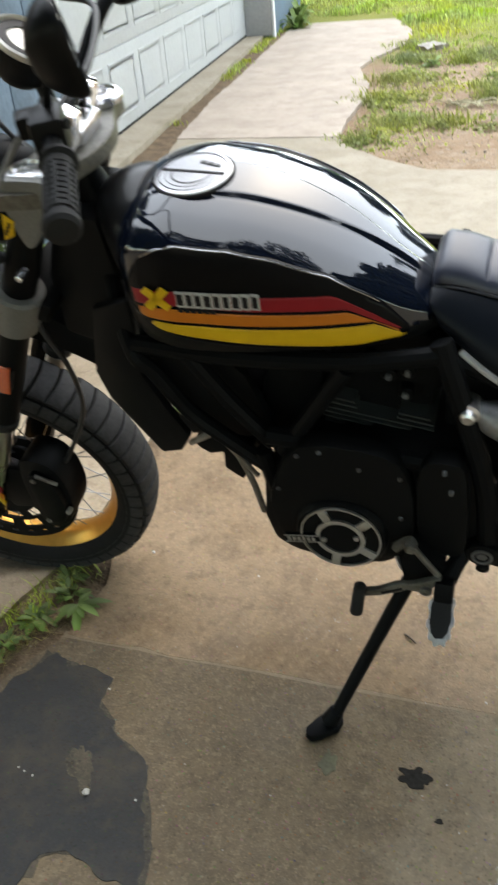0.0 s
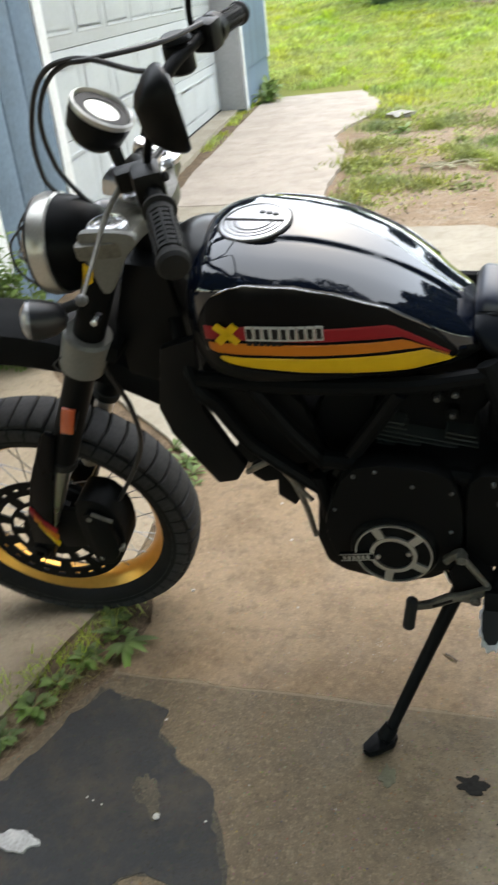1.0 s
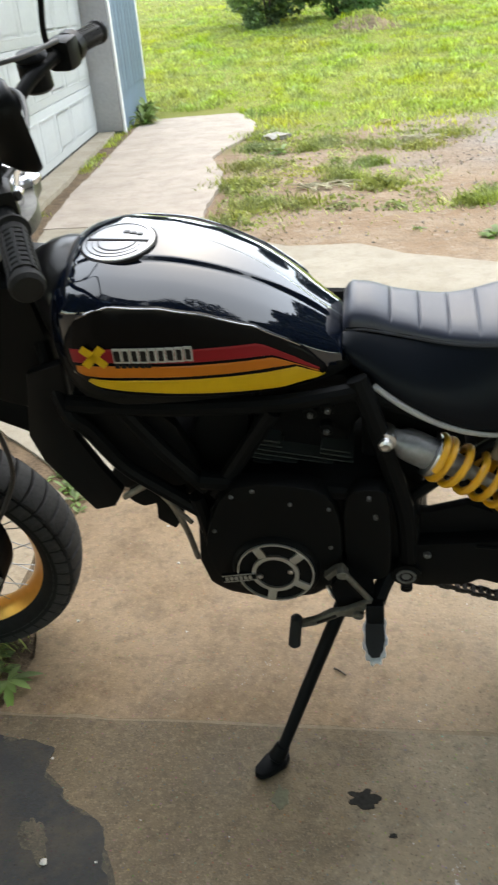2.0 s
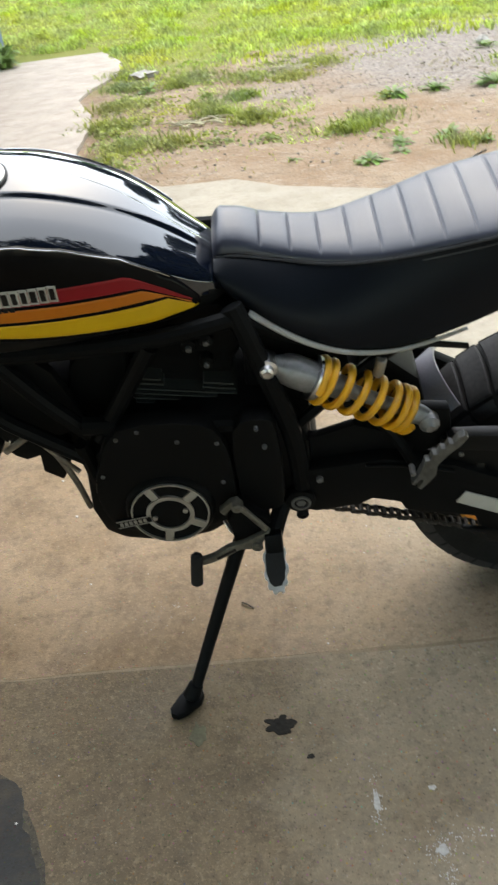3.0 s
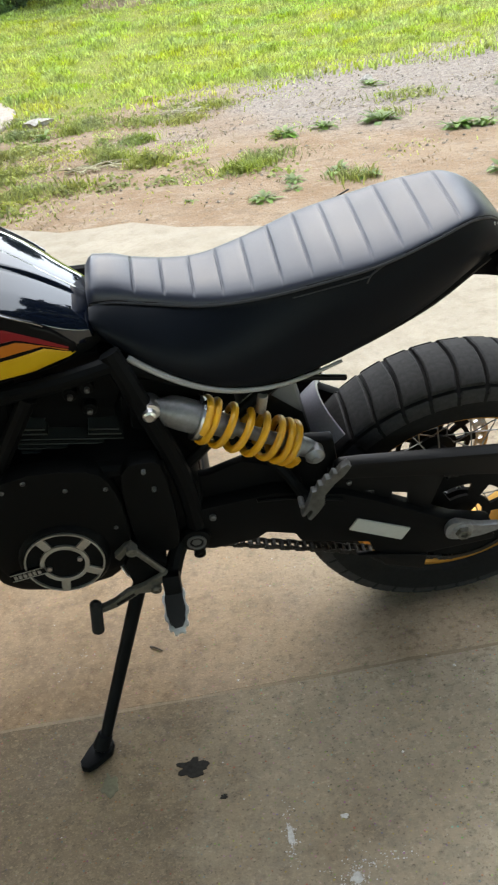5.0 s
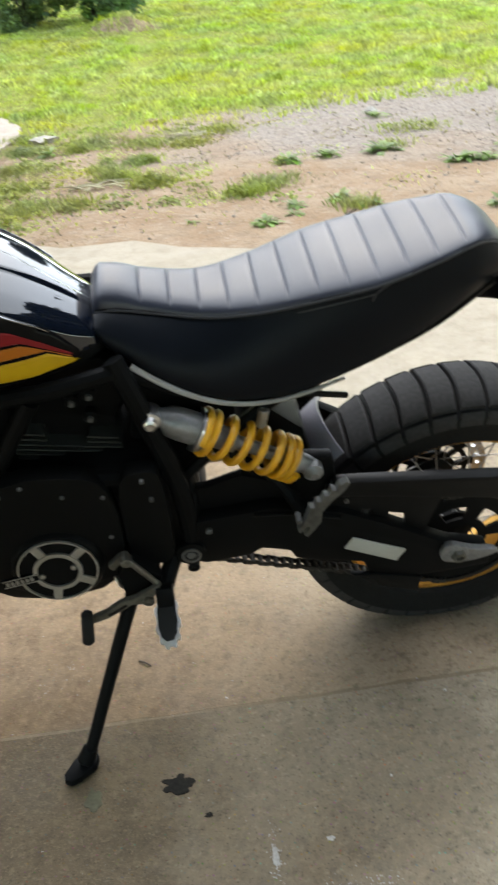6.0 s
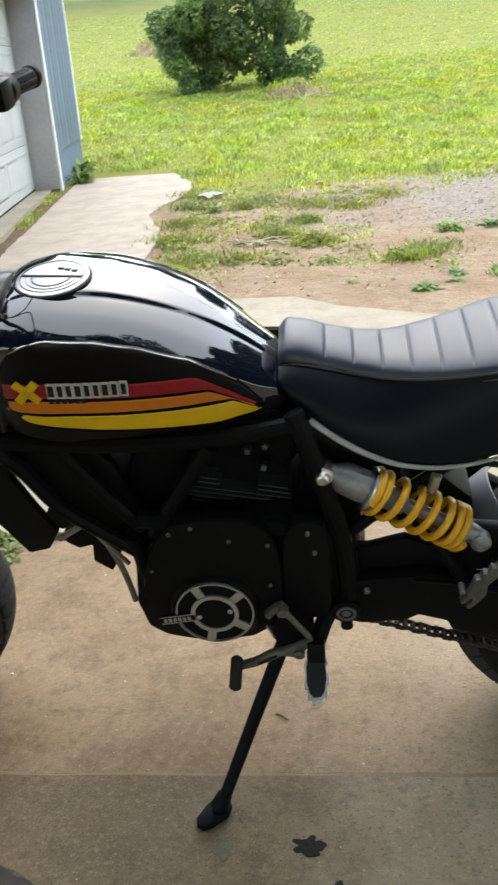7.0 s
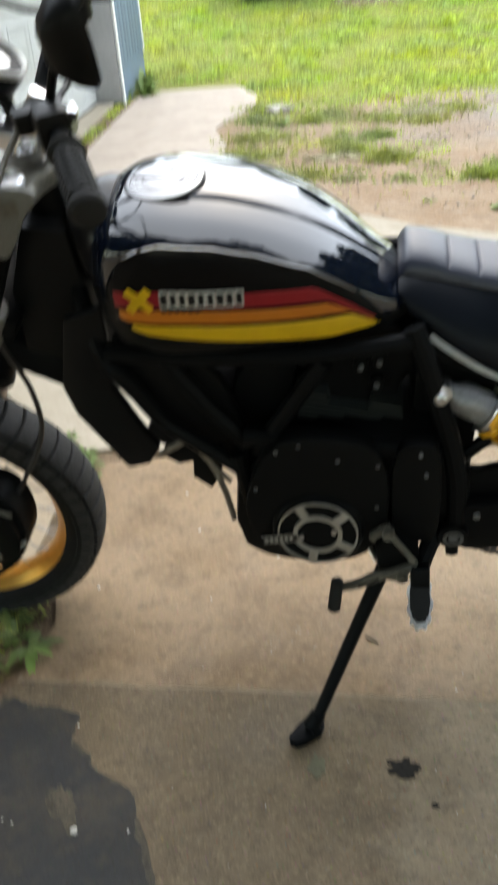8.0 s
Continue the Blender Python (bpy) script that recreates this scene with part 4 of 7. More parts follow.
def boards(parent, x, y0, y1, z0, z1, width=0.2):
    """Upright siding boards with gaps between them."""
    n = max(round((y1 - y0) / width), 1)
    w = (y1 - y0) / n
    me = None
    for i in range(n):
        if me is None:
            ob = part("board", block((0.022, w - 0.012, z1 - z0), None, 0.003), BLUE, parent)
            me = ob.data
        else:
            ob = new("board", me)
            ob.parent = parent
        ob.location = (x + 0.011, y0 + (i + 0.5) * w, (z0 + z1) / 2)


FAR, NEAR, END, CORNER = -0.42, -6.90, 2.10, -8.06
wl1 = wall("wall_east_left", WX - 0.34, WX, CORNER + 0.252, NEAR - 0.005, 0.0, 2.75, BLUE, "blue-grey upright board siding beside the garage door")
boards(wl1, WX, CORNER + 0.16, NEAR - 0.115, 0.10, 2.75, 0.29)
wl2 = wall("wall_east_right", WX - 0.34, WX, FAR + 0.005, END, -0.05, 2.75, BLUE, "blue-grey board siding at the far end of the garage")
boards(wl2, WX, FAR + 0.12, END - 0.10, 0.45, 2.75, 0.29)
wall("wall_east_top", WX - 0.34, WX, NEAR, FAR, 2.20, 2.75, BLUE, "blue-grey siding above the garage door")
wall("wall_south", WX - 6.3, WX, CORNER, CORNER + 0.25, 0.0, 2.75, TAN, "tan side wall of the garage")
wall("wall_north", WX - 6.3, WX - 0.34, END - 0.25, END, -0.05, 2.75, BLUE, "blue-grey end wall of the garage")
wall("wall_west", WX - 6.55, WX - 6.3, CORNER, END, -0.05, 2.75, TAN, "tan back wall of the garage")
wall("ceiling", WX - 6.3, WX - 0.34, CORNER + 0.25, END - 0.25, 2.6, 2.7, WHITE, "plain white garage ceiling")
roof = solid("roof", slab([(WX + 0.4, 2.70), (WX - 3.2, 4.1), (WX - 7.0, 2.70), (WX - 7.0, 2.78), (WX - 3.2, 4.22), (WX + 0.4, 2.78)], CORNER - 0.3, END + 0.3, 0.01), ROOF)
roof.matrix_world = YARD_WALL
tagged(roof, "grey shingled low gable roof of the garage", "roof", kind="structure")


def trim(x0, x1, y0, y1, z0, z1, label, material=WHITE):
    ob = solid("trim", block((x1 - x0, y1 - y0, z1 - z0), pose((x0 + x1) / 2, (y0 + y1) / 2, (z0 + z1) / 2), 0.005), material)
    ob.matrix_world = YARD_WALL
    return tagged(ob, label, "trim", kind="structure")


trim(WX + 0.002, WX + 0.03, CORNER - 0.015, CORNER + 0.155, 0.02, 2.72, "white painted corner board of the garage")
trim(WX - 0.035, WX + 0.001, CORNER - 0.028, CORNER - 0.002, 0.02, 2.72, "white painted corner board of the garage")
trim(WX + 0.002, WX + 0.03, NEAR - 0.11, NEAR + 0.01, 0.0, 2.31, "white painted trim beside the garage door")
trim(WX + 0.002, WX + 0.03, FAR - 0.01, FAR + 0.11, 0.0, 2.31, "white painted trim beside the garage door")
trim(WX + 0.002, WX + 0.03, NEAR + 0.015, FAR - 0.015, 2.19, 2.31, "white painted trim above the garage door")
trim(WX + 0.002, WX + 0.03, END - 0.10, END + 0.015, 0.42, 2.72, "white painted corner board of the garage")
trim(WX - 0.335, WX - 0.003, FAR - 0.022, FAR + 0.001, 0.03, 2.19, "grey painted jamb of the garage door", JAMB)
trim(WX - 0.335, WX - 0.003, NEAR - 0.001, NEAR + 0.022, 0.03, 2.19, "grey painted jamb of the garage door", JAMB)


def garage_door():
    root = thing("garage_door", "closed pale blue-grey panelled garage door", "door", YARD_WALL @ pose(WX - 0.33, (NEAR + FAR) / 2, 0.04))
    y0, y1, n = (NEAR - FAR) / 2 + 0.025, (FAR - NEAR) / 2 - 0.025, 9
    panel_mesh = None
    for k in range(4):
        z0, h = 0.01 + k * 0.535, 0.53
        sec = part("section", block((0.045, y1 - y0, h + 0.001), pose(0, 0, z0 + h / 2), 0.006), DOORP, root)
        w = (y1 - y0) / n
        for i in range(n):
            if panel_mesh is None:
                bm = bmesh.new()
                outer = [(-w / 2 + 0.05, -h / 2 + 0.07), (w / 2 - 0.05, -h / 2 + 0.07), (w / 2 - 0.05, h / 2 - 0.07), (-w / 2 + 0.05, h / 2 - 0.07)]
                rings = []
                for inset, x in ((0.0, 0.018), (0.012, 0.0275), (0.03, 0.0225), (0.05, 0.0225), (0.075, 0.0285)):
                    rings.append([(x, y - math.copysign(inset, y), z - math.copysign(inset, z)) for y, z in outer])
                ob = part("panel", loft(rings, bm=bm), DOORP, sec)
                panel_mesh = ob.data
            else:
                ob = new("panel", panel_mesh)
                ob.parent = sec
            ob.location = (0.0, y0 + (i + 0.5) * w, z0 + h / 2)
    part("bottom_seal", block((0.05, y1 - y0, 0.03), pose(0, 0, -0.0), 0.008), GRIPR, root)
    return root


garage_door()
for i, (x, y, s, n) in enumerate([(-1.16, 1.86, 0.22, 60), (-2.12, 10.1, 0.26, 60), (-2.25, 10.8, 0.3, 60)]):
    weed(x, y, -0.02, s, n, 300 + i, "leafy weed at the foot of the garage wall", 0.26, 1.5, "weeds by the garage")


def tall_weed(x, y, height, stems, seed):
    """Upright stalks with small drooping leaves all the way up."""
    rng = random.Random(seed)
    root = thing("weed", "tall bright green weed before the garage wall", "weed", pose(x, y, -0.02), "weeds by the garage")
    bm = bmesh.new()
    for _ in range(stems):
        a, h = rng.uniform(0, 2 * math.pi), height * rng.uniform(0.55, 1.0)
        lean = 0.22 * h * rng.random()
        base = (0.07 * rng.uniform(-1, 1), 0.07 * rng.uniform(-1, 1))
        spot = lambda q: (base[0] + lean * math.cos(a) * q * q, base[1] + lean * math.sin(a) * q * q, h * q)
        part("stem", tube([spot(0), spot(0.5), spot(1)], (0.005, 0.002), 6, 4), WEED, root)
        for j in range(16):
            q, b = rng.uniform(0.2, 1.0), rng.uniform(0, 2 * math.pi)
            leaf_mesh(bm, spot(q), (math.cos(b), math.sin(b), rng.uniform(-0.1, 0.7)), rng.uniform(0.045, 0.085), rng.uniform(0.022, 0.038), rng.uniform(0.2, 0.7))
    part("leaves", bm, WEED, root)
    return root


for i, (x, y, h, n) in enumerate([(-1.08, 1.62, 0.64, 12), (-1.00, 1.61, 0.54, 9), (-1.16, 1.60, 0.60, 12), (-1.25, 1.56, 0.50, 10)]):
    tall_weed(x, y, h, n, 340 + i)


# ---- bush and trees ----
def crown(name, parent, blobs, count, size, material, seed):
    """Many small leaves gathered in uneven clumps."""
    rng = np.random.default_rng(seed)
    pick = rng.choice(len(blobs), count, p=np.array([b[3] ** 2 for b in blobs]) / sum(b[3] ** 2 for b in blobs))
    d = rng.normal(size=(count, 3))
    d /= np.linalg.norm(d, axis=1)[:, None]
    r = rng.uniform(0.55, 1.08, count) ** 0.6
    b = np.array(blobs)[pick]
    lump = np.array([1 + 0.35 * noise.noise(Vector(q * 2.1) + Vector(c[:3])) for q, c in zip(d, b)])
    c = b[:, :3] + d * (b[:, 3] * r * lump)[:, None] * [1, 1, 0.85]
    c[:, 2] = np.maximum(c[:, 2], 0.02)
    u = rng.normal(size=(count, 3)) + d * 0.2
    u /= np.linalg.norm(u, axis=1)[:, None]
    w = np.cross(u, rng.normal(size=(count, 3)))
    w /= np.linalg.norm(w, axis=1)[:, None]
    s = (size * rng.uniform(0.6, 1.4, count))[:, None]
    verts = np.stack([c - u * s, c + w * s * 0.42, c + u * s, c - w * s * 0.42], 1).reshape(-1, 3)
    k = np.arange(count) * 4
    return from_arrays(name, verts.tolist(), np.stack([k, k + 1, k + 2, k + 3], 1).tolist(), material, parent)


def bush(x, y, seed):
    """A dense low shrub grown together with a taller thin-stemmed one."""
    rng = random.Random(seed)
    root = thing("bush", "dense dark green bush with a thin-stemmed sapling on the lawn", "bush", pose(x, y, gz(x, y) - 0.05))
    low, tall = [], []
    for i in range(34):
        a, q = rng.uniform(0, 6.28), rng.random() ** 0.6
        hgt = rng.uniform(0.1, 1.9)
        spread = 1.15 * (1 - 0.35 * hgt / 1.9)
        low.append((-0.65 + q * spread * math.cos(a), q * spread * 0.8 * math.sin(a), hgt, rng.uniform(0.22, 0.42)))
    for i in range(44):
        a, q = rng.uniform(0, 6.28), rng.random() ** 0.6
        hgt = rng.uniform(0.15, 3.9)
        tall.append((0.65 + q * 1.05 * math.cos(a), q * 0.8 * math.sin(a), hgt, rng.uniform(0.22, 0.45)))
    crown("leaves", root, low, 24000, 0.05, BUSHL, seed)
    crown("sapling_leaves", root, tall, 26000, 0.05, BUSHL, seed + 1)
    for i in range(7):
        a = rng.uniform(0, 6.28)
        part("stem", tube([(0.8 + 0.08 * math.cos(a), 0.08 * math.sin(a), -0.05), (0.85 + 0.25 * math.cos(a), 0.3 * math.sin(a), 1.1), (0.9 + 0.7 * math.cos(a), 0.7 * math.sin(a), 2.6)], (0.035, 0.012), 6, 4), BARK, root)
    for i in range(5):
        a = rng.uniform(0, 6.28)
        part("stem", tube([(-0.65 + 0.1 * math.cos(a), 0.1 * math.sin(a), -0.05), (-0.65 + 0.7 * math.cos(a), 0.6 * math.sin(a), 1.2)], (0.03, 0.01), 6, 4), BARK, root)
    return root


bush(-0.75, 18.6, 3)


def dirt_mound(x, y, rx, ry, h, seed, label):
    """A low rough heap that runs out into the lawn."""
    verts, faces, n, k = [], [], 14, 40
    for i in range(n + 1):
        r = i / n
        for j in range(k):
            a = 2 * math.pi * j / k
            q = r * (1 + 0.22 * noise.noise(Vector((math.cos(a) * 1.5, math.sin(a) * 1.5, seed))))
            px, py = x + rx * q * math.cos(a), y + ry * q * math.sin(a)
            lift = h * (1 - r * r) ** 1.3 * (1 + 0.6 * noise.noise(Vector((px * 2.2, py * 2.2, seed)))) + 0.05 * (1 - r) * noise.noise(Vector((px * 8, py * 8, seed)))
            verts.append((px, py, gz(px, py) - 0.03 + lift + 0.02 * (1 - r)))
    for i in range(n):
        for j in range(k):
            faces.append((i * k + j, i * k + (j + 1) % k, (i + 1) * k + (j + 1) % k, (i + 1) * k + j))
    tagged(from_arrays("dirt_mound", verts, faces, HEAP, smooth=True), label, "mound")
    rng = np.random.default_rng(seed)
    v = np.array(verts)[rng.integers(0, len(verts), 1500)]
    keep = rng.random(len(v)) < np.clip(1.25 - (v[:, 2] - v[:, 2].min()) / h, 0.5, 1)
    v = v[keep] + rng.normal(0, 0.05, (int(keep.sum()), 3)) * [1, 1, 0]
    blades("mound_grass", v, rng.uniform(0.04, 0.12, len(v)), 0.02, GRASS, "grass tufts over the dirt mound", 0.9, seed + 1)


dirt_mound(0.62, 17.0, 0.85, 0.6, 0.22, 60, "low brown dirt mound grown over with grass before the bush")
dirt_mound(-3.6, 26, 1.0, 0.7, 0.45, 61, "low brown dirt mound on the far lawn")


def tree(x, y, h, seed, material=TREEL, count=9000, reach=0.0):
    rng = random.Random(seed)
    root = thing("tree", "tall broadleaf tree with a dense dark crown", "tree", pose(x, y, gz(x, y) - 0.1), "trees round the yard")
    part("trunk", tube([(0, 0, 0), (0.1, 0.05, h * 0.3), (0.0, 0.1, h * 0.75)], (0.035 * h, 0.012 * h), 10), BARK, root)
    blobs = []
    for i in range(16):
        a, z = rng.uniform(0, 6.28), rng.uniform(0.36, 0.95)
        r = h * 0.30 * math.sin(math.pi * min(z + 0.08, 0.97)) * rng.uniform(0.5, 1)
        p = (r * math.cos(a), r * math.sin(a) + reach * (1.2 - z), h * z)
        blobs.append((*p, h * rng.uniform(0.10, 0.19)))
        if i < 8:
            part("limb", tube([(0, 0.05, h * (0.22 + 0.06 * i)), (p[0] * 0.5, p[1] * 0.5, (p[2] + h * 0.3) / 2), p], (0.012 * h, 0.003 * h), 6, 3), BARK, root)
    crown("crown", root, blobs, count, 0.024 * h, material, seed)
    return root


# the last two, never in view, are added to darken the tank nose's reflection
for i, (x, y, h) in enumerate([(-5.5, -6.0, 7.5), (-1.8, -5.6, 7.0), (1.6, -7.4, 7.0), (5.9, -11.9, 7.8), (-9.0, -6, 9), (0.3, -10.5, 10), (10.5, -12.5, 10), (-4.0, -10.5, 11), (-6.5, -1.6, 8.0), (-9.5, -2.0, 9.0)]):
    tree(x, y, h, 400 + i, TREEL, 12000 if i < 4 else 8000, 0.6 if i < 3 else 0.0)


def shade_tree(x, y, h, seed, wide, count):
    """A broad old tree whose boughs reach out over the slab and end in a ragged line before the motorcycle."""
    rng = random.Random(seed)
    root = thing("tree", "broad old tree with dense boughs over the slab", "tree", pose(x, y, -0.1), "trees round the yard")
    part("trunk", tube([(0, 0, 0), (0.15, 0.1, h * 0.3), (0.1, 0.4, h * 0.8)], (0.30, 0.10), 12), BARK, root)
    blobs = []
    while len(blobs) < 70:
        a, q = rng.uniform(0, 6.28), rng.random() ** 0.5
        p = (wide * q * math.cos(a), 0.4 + 4.6 * q * math.sin(a), h * (0.84 - 0.20 * q * q) + rng.uniform(-0.7, 0.7))
        if y + p[1] > -1.5 + max(x + p[0] - 0.4, 0.0) * 0.9 + rng.uniform(-0.3, 0.2):
            continue
        blobs.append((*p, rng.uniform(0.55, 1.05)))
        if len(blobs) <= 14:
            part("limb", tube([(0.1, 0.1, h * 0.32), (p[0] * 0.5, p[1] * 0.5, h * 0.6), p], (0.10, 0.02), 6, 3), BARK, root)
    crown("crown", root, blobs, count, 0.10, TREEL, seed)
    return root


shade_tree(-1.2, -4.2, 7.2, 450, 4.9, 56000)
for i, (x, y, h) in enumerate([(8.6, -4.6, 8.0), (9.0, -1.4, 8.6), (9.6, 1.6, 8.2), (9.8, 4.6, 8.8), (10.4, 7.6, 8.4), (12.5, 0.2, 10.5), (13.0, 4.0, 10.0)]):
    tree(x, y, h, 470 + i, TREEL, 16000)
for i, (x, y, h) in enumerate([(-34, 56, 19), (-22, 53, 21), (-11, 56, 18), (-2, 58, 22), (8, 57, 20), (18, 58, 22), (29, 56, 19), (40, 54, 21)]):
    tree(x, y, h, 500 + i, TREEL, 7000)

# ---- motorcycle ----
bike = thing("motorcycle", "black scrambler motorcycle with gold rims leaning on its side stand", "motorcycle", pose(0, 0.145, 0, 15, 0, 0))


def mirrored(v):
    return (v, -v)


# tank
def curve(xs, ys):
    """A smooth line through the given knots, as a function of x."""
    xs, ys = np.array(xs, float), np.array(ys, float)
    slope = np.gradient(ys, xs)

    def at(x):
        x = min(max(x, xs[0]), xs[-1])
        i = min(max(int(np.searchsorted(xs, x)) - 1, 0), len(xs) - 2)
        h = xs[i + 1] - xs[i]
        s = (x - xs[i]) / h
        return float((1 + 2 * s) * (1 - s) ** 2 * ys[i] + s * (1 - s) ** 2 * h * slope[i] + s * s * (3 - 2 * s) * ys[i + 1] + s * s * (s - 1) * h * slope[i + 1])

    return at


TANK_U = [0.445, 0.465, 0.49, 0.53, 0.60, 0.66, 0.72, 0.78, 0.83, 0.87, 0.90, 0.915]
tank_top = curve(TANK_U, [1.000, 1.044, 1.062, 1.070, 1.068, 1.058, 1.037, 1.006, 0.970, 0.936, 0.908, 0.890])
tank_half = curve(TANK_U, [0.075, 0.112, 0.135, 0.147, 0.149, 0.145, 0.136, 0.124, 0.109, 0.092, 0.074, 0.058])
TANK_V = -0.025
tank_edge = curve(TANK_U, [0.95, 0.978, 1.005, 1.022, 1.026, 1.017, 0.999, 0.972, 0.940, 0.908, 0.890, 0.878])
tank_low = curve(TANK_U, [0.92, 0.895, 0.870, 0.855, 0.850, 0.850, 0.852, 0.854, 0.856, 0.860, 0.865, 0.868])


spine_half = curve([0.445, 0.60, 0.635, 0.692, 0.728, 0.768, 0.809, 0.849, 0.915], [0.047, 0.044, 0.041, 0.036, 0.031, 0.025, 0.017, 0.010, 0.009])


def tank_v(u, w):
    """Half the tank's width at a place along it and a height."""
    half, edge, low, top = tank_half(u), tank_edge(u), tank_low(u), tank_top(u)
    if w <= edge:
        s = (w - low) / (edge - low)
        return half * (0.93 + 0.07 * math.sin(math.pi * (0.15 + 0.8 * s)))
    s = min((w - edge) / max(top - edge, 1e-4), 1.0)
    return half * (0.93 + 0.07 * math.sin(math.pi * 0.95)) * math.sqrt(max(1 - s ** 2, 0)) ** 0.85


def fuel_tank():
    rings = []
    us = np.concatenate([np.linspace(0.445, 0.52, 9), np.linspace(0.535, 0.915, 30)])
    for u in us:
        top, edge, low = tank_top(u), tank_edge(u), tank_low(u)
        half = [(0.0, low - 0.004), (tank_half(u) * 0.6, low - 0.002), (tank_half(u) * 0.88, low + 0.004)]
        half += [(tank_v(u, low + (edge - low) * s), low + (edge - low) * s) for s in (0.1, 0.25, 0.4, 0.6, 0.8, 1.0)]
        k = tank_v(u, edge)
        spine = max(spine_half(u), 0.009)
        step = 0.0048 * min(max((u - 0.555) / 0.05, 0.0), 1.0) * min(max((0.905 - u) / 0.05, 0.0), 1.0)
        vs = [k * math.cos(radians(a)) ** 0.85 for a in (8, 16, 24, 32, 39, 45, 50, 54, 57)]
        vs += [spine + d for d in (0.0135, 0.0095, 0.0070, 0.0050, 0.0030, 0.0, -0.0025, -0.0045, -0.0065)]
        vs += [(spine - 0.0065) * f for f in (0.7, 0.35, 0.0)]
        for v in vs:
            s = math.sqrt(max(1 - (v / k) ** (2 / 0.85), 0.0))
            d = min(max((v - spine + 0.0045) / 0.0095, 0.0), 1.0)
            half.append((v, edge + (top - edge) * s - step * d * d * (3 - 2 * d) * min(1.0, s / 0.6)))
        ring = [(u, TANK_V - v, w) for v, w in half] + [(u, TANK_V + v, w) for v, w in reversed(half[1:-1])]
        rings.append(ring)
    ob = part("fuel_tank", loft(rings), GLOSS, bike, "glossy black teardrop fuel tank", 60)
    return ob


tank = fuel_tank()


def on_tank(name, upper, lower, out, material, parent, side=-1, label="", n=36, rows=8, sink=0.004):
    """A thin skin that follows the tank between two lines, proud of it, with a rounded rim."""
    u0, u1 = max(upper[0][0], lower[0][0]), min(upper[-1][0], lower[-1][0])
    fu, fl = (lambda u: float(np.interp(u, *zip(*upper)))), (lambda u: float(np.interp(u, *zip(*lower))))
    bm = bmesh.new()
    face, back = [], []
    for i in range(n + 1):
        u = u0 + (u1 - u0) * i / n
        lo, hi = fl(u), max(fu(u), fl(u) + 0.0004)
        ws = [lo + (hi - lo) * j / rows for j in range(rows + 1)]
        rim = [0.35 if j in (0, rows) or i in (0, n) else 1.0 for j in range(rows + 1)]
        face.append([bm.verts.new((u, TANK_V + side * (tank_v(u, w) + out * q), w)) for w, q in zip(ws, rim)])
        back.append([bm.verts.new((u, TANK_V + side * (tank_v(u, w) - sink), w)) for w in (lo, hi)])
    for a, b, c, d in zip(face, face[1:], back, back[1:]):
        for j in range(rows):
            bm.faces.new((a[j], a[j + 1], b[j + 1], b[j]))
        bm.faces.new((a[0], b[0], d[0], c[0]))
        bm.faces.new((a[-1], b[-1], d[1], c[1]))
    return part(name, bm, material, parent, label, 50)


PANEL_UP = [(0.482, 0.965), (0.490, 0.985), (0.505, 1.008), (0.520, 1.024), (0.545, 1.036), (0.574, 1.041), (0.645, 1.033), (0.705, 1.016), (0.775, 0.985), (0.824, 0.950), (0.845, 0.932), (0.875, 0.890)]
PANEL_LO = [(0.482, 0.955), (0.490, 0.935), (0.499, 0.924), (0.524, 0.903), (0.577, 0.890), (0.638, 0.881), (0.723, 0.872), (0.808, 0.866), (0.85, 0.868), (0.875, 0.878)]
# matt black below the side panel and on the nose, painting out bright reflections
tank.data.materials.append(BLACK_P)
for face in tank.data.polygons:
    u, w = face.center.x, face.center.z
    if w < (float(np.interp(u, *zip(*PANEL_LO))) + 0.008 if u > 0.484 else 0.958):
        face.material_index = 1
for side in (-1, 1):
    panel = on_tank("side_panel", PANEL_UP, PANEL_LO, 0.0045, PANEL, tank, side, "black side panel set in the tank")
    on_tank("red_stripe", [(0.490, 0.976), (0.566, 0.980), (0.692, 0.968), (0.781, 0.962), (0.828, 0.926), (0.872, 0.886)], [(0.490, 0.947), (0.560, 0.951), (0.688, 0.941), (0.800, 0.934), (0.872, 0.8845)], 0.0055, RED_S, tank, side, "dark red stripe")
    on_tank("orange_stripe", [(0.494, 0.9462), (0.560, 0.9502), (0.688, 0.9402), (0.800, 0.9332), (0.871, 0.8838)], [(0.494, 0.935), (0.512, 0.925), (0.599, 0.922), (0.727, 0.914), (0.832, 0.911), (0.871, 0.880)], 0.0055, ORANGE_S, tank, side, "orange stripe")
    on_tank("yellow_stripe", [(0.513, 0.9235), (0.599, 0.9213), (0.727, 0.9132), (0.832, 0.9095), (0.872, 0.8794)], [(0.513, 0.916), (0.530, 0.906), (0.577, 0.896), (0.638, 0.887), (0.723, 0.877), (0.808, 0.870), (0.872, 0.876)], 0.0055, YELLOW_S, tank, side, "yellow stripe")
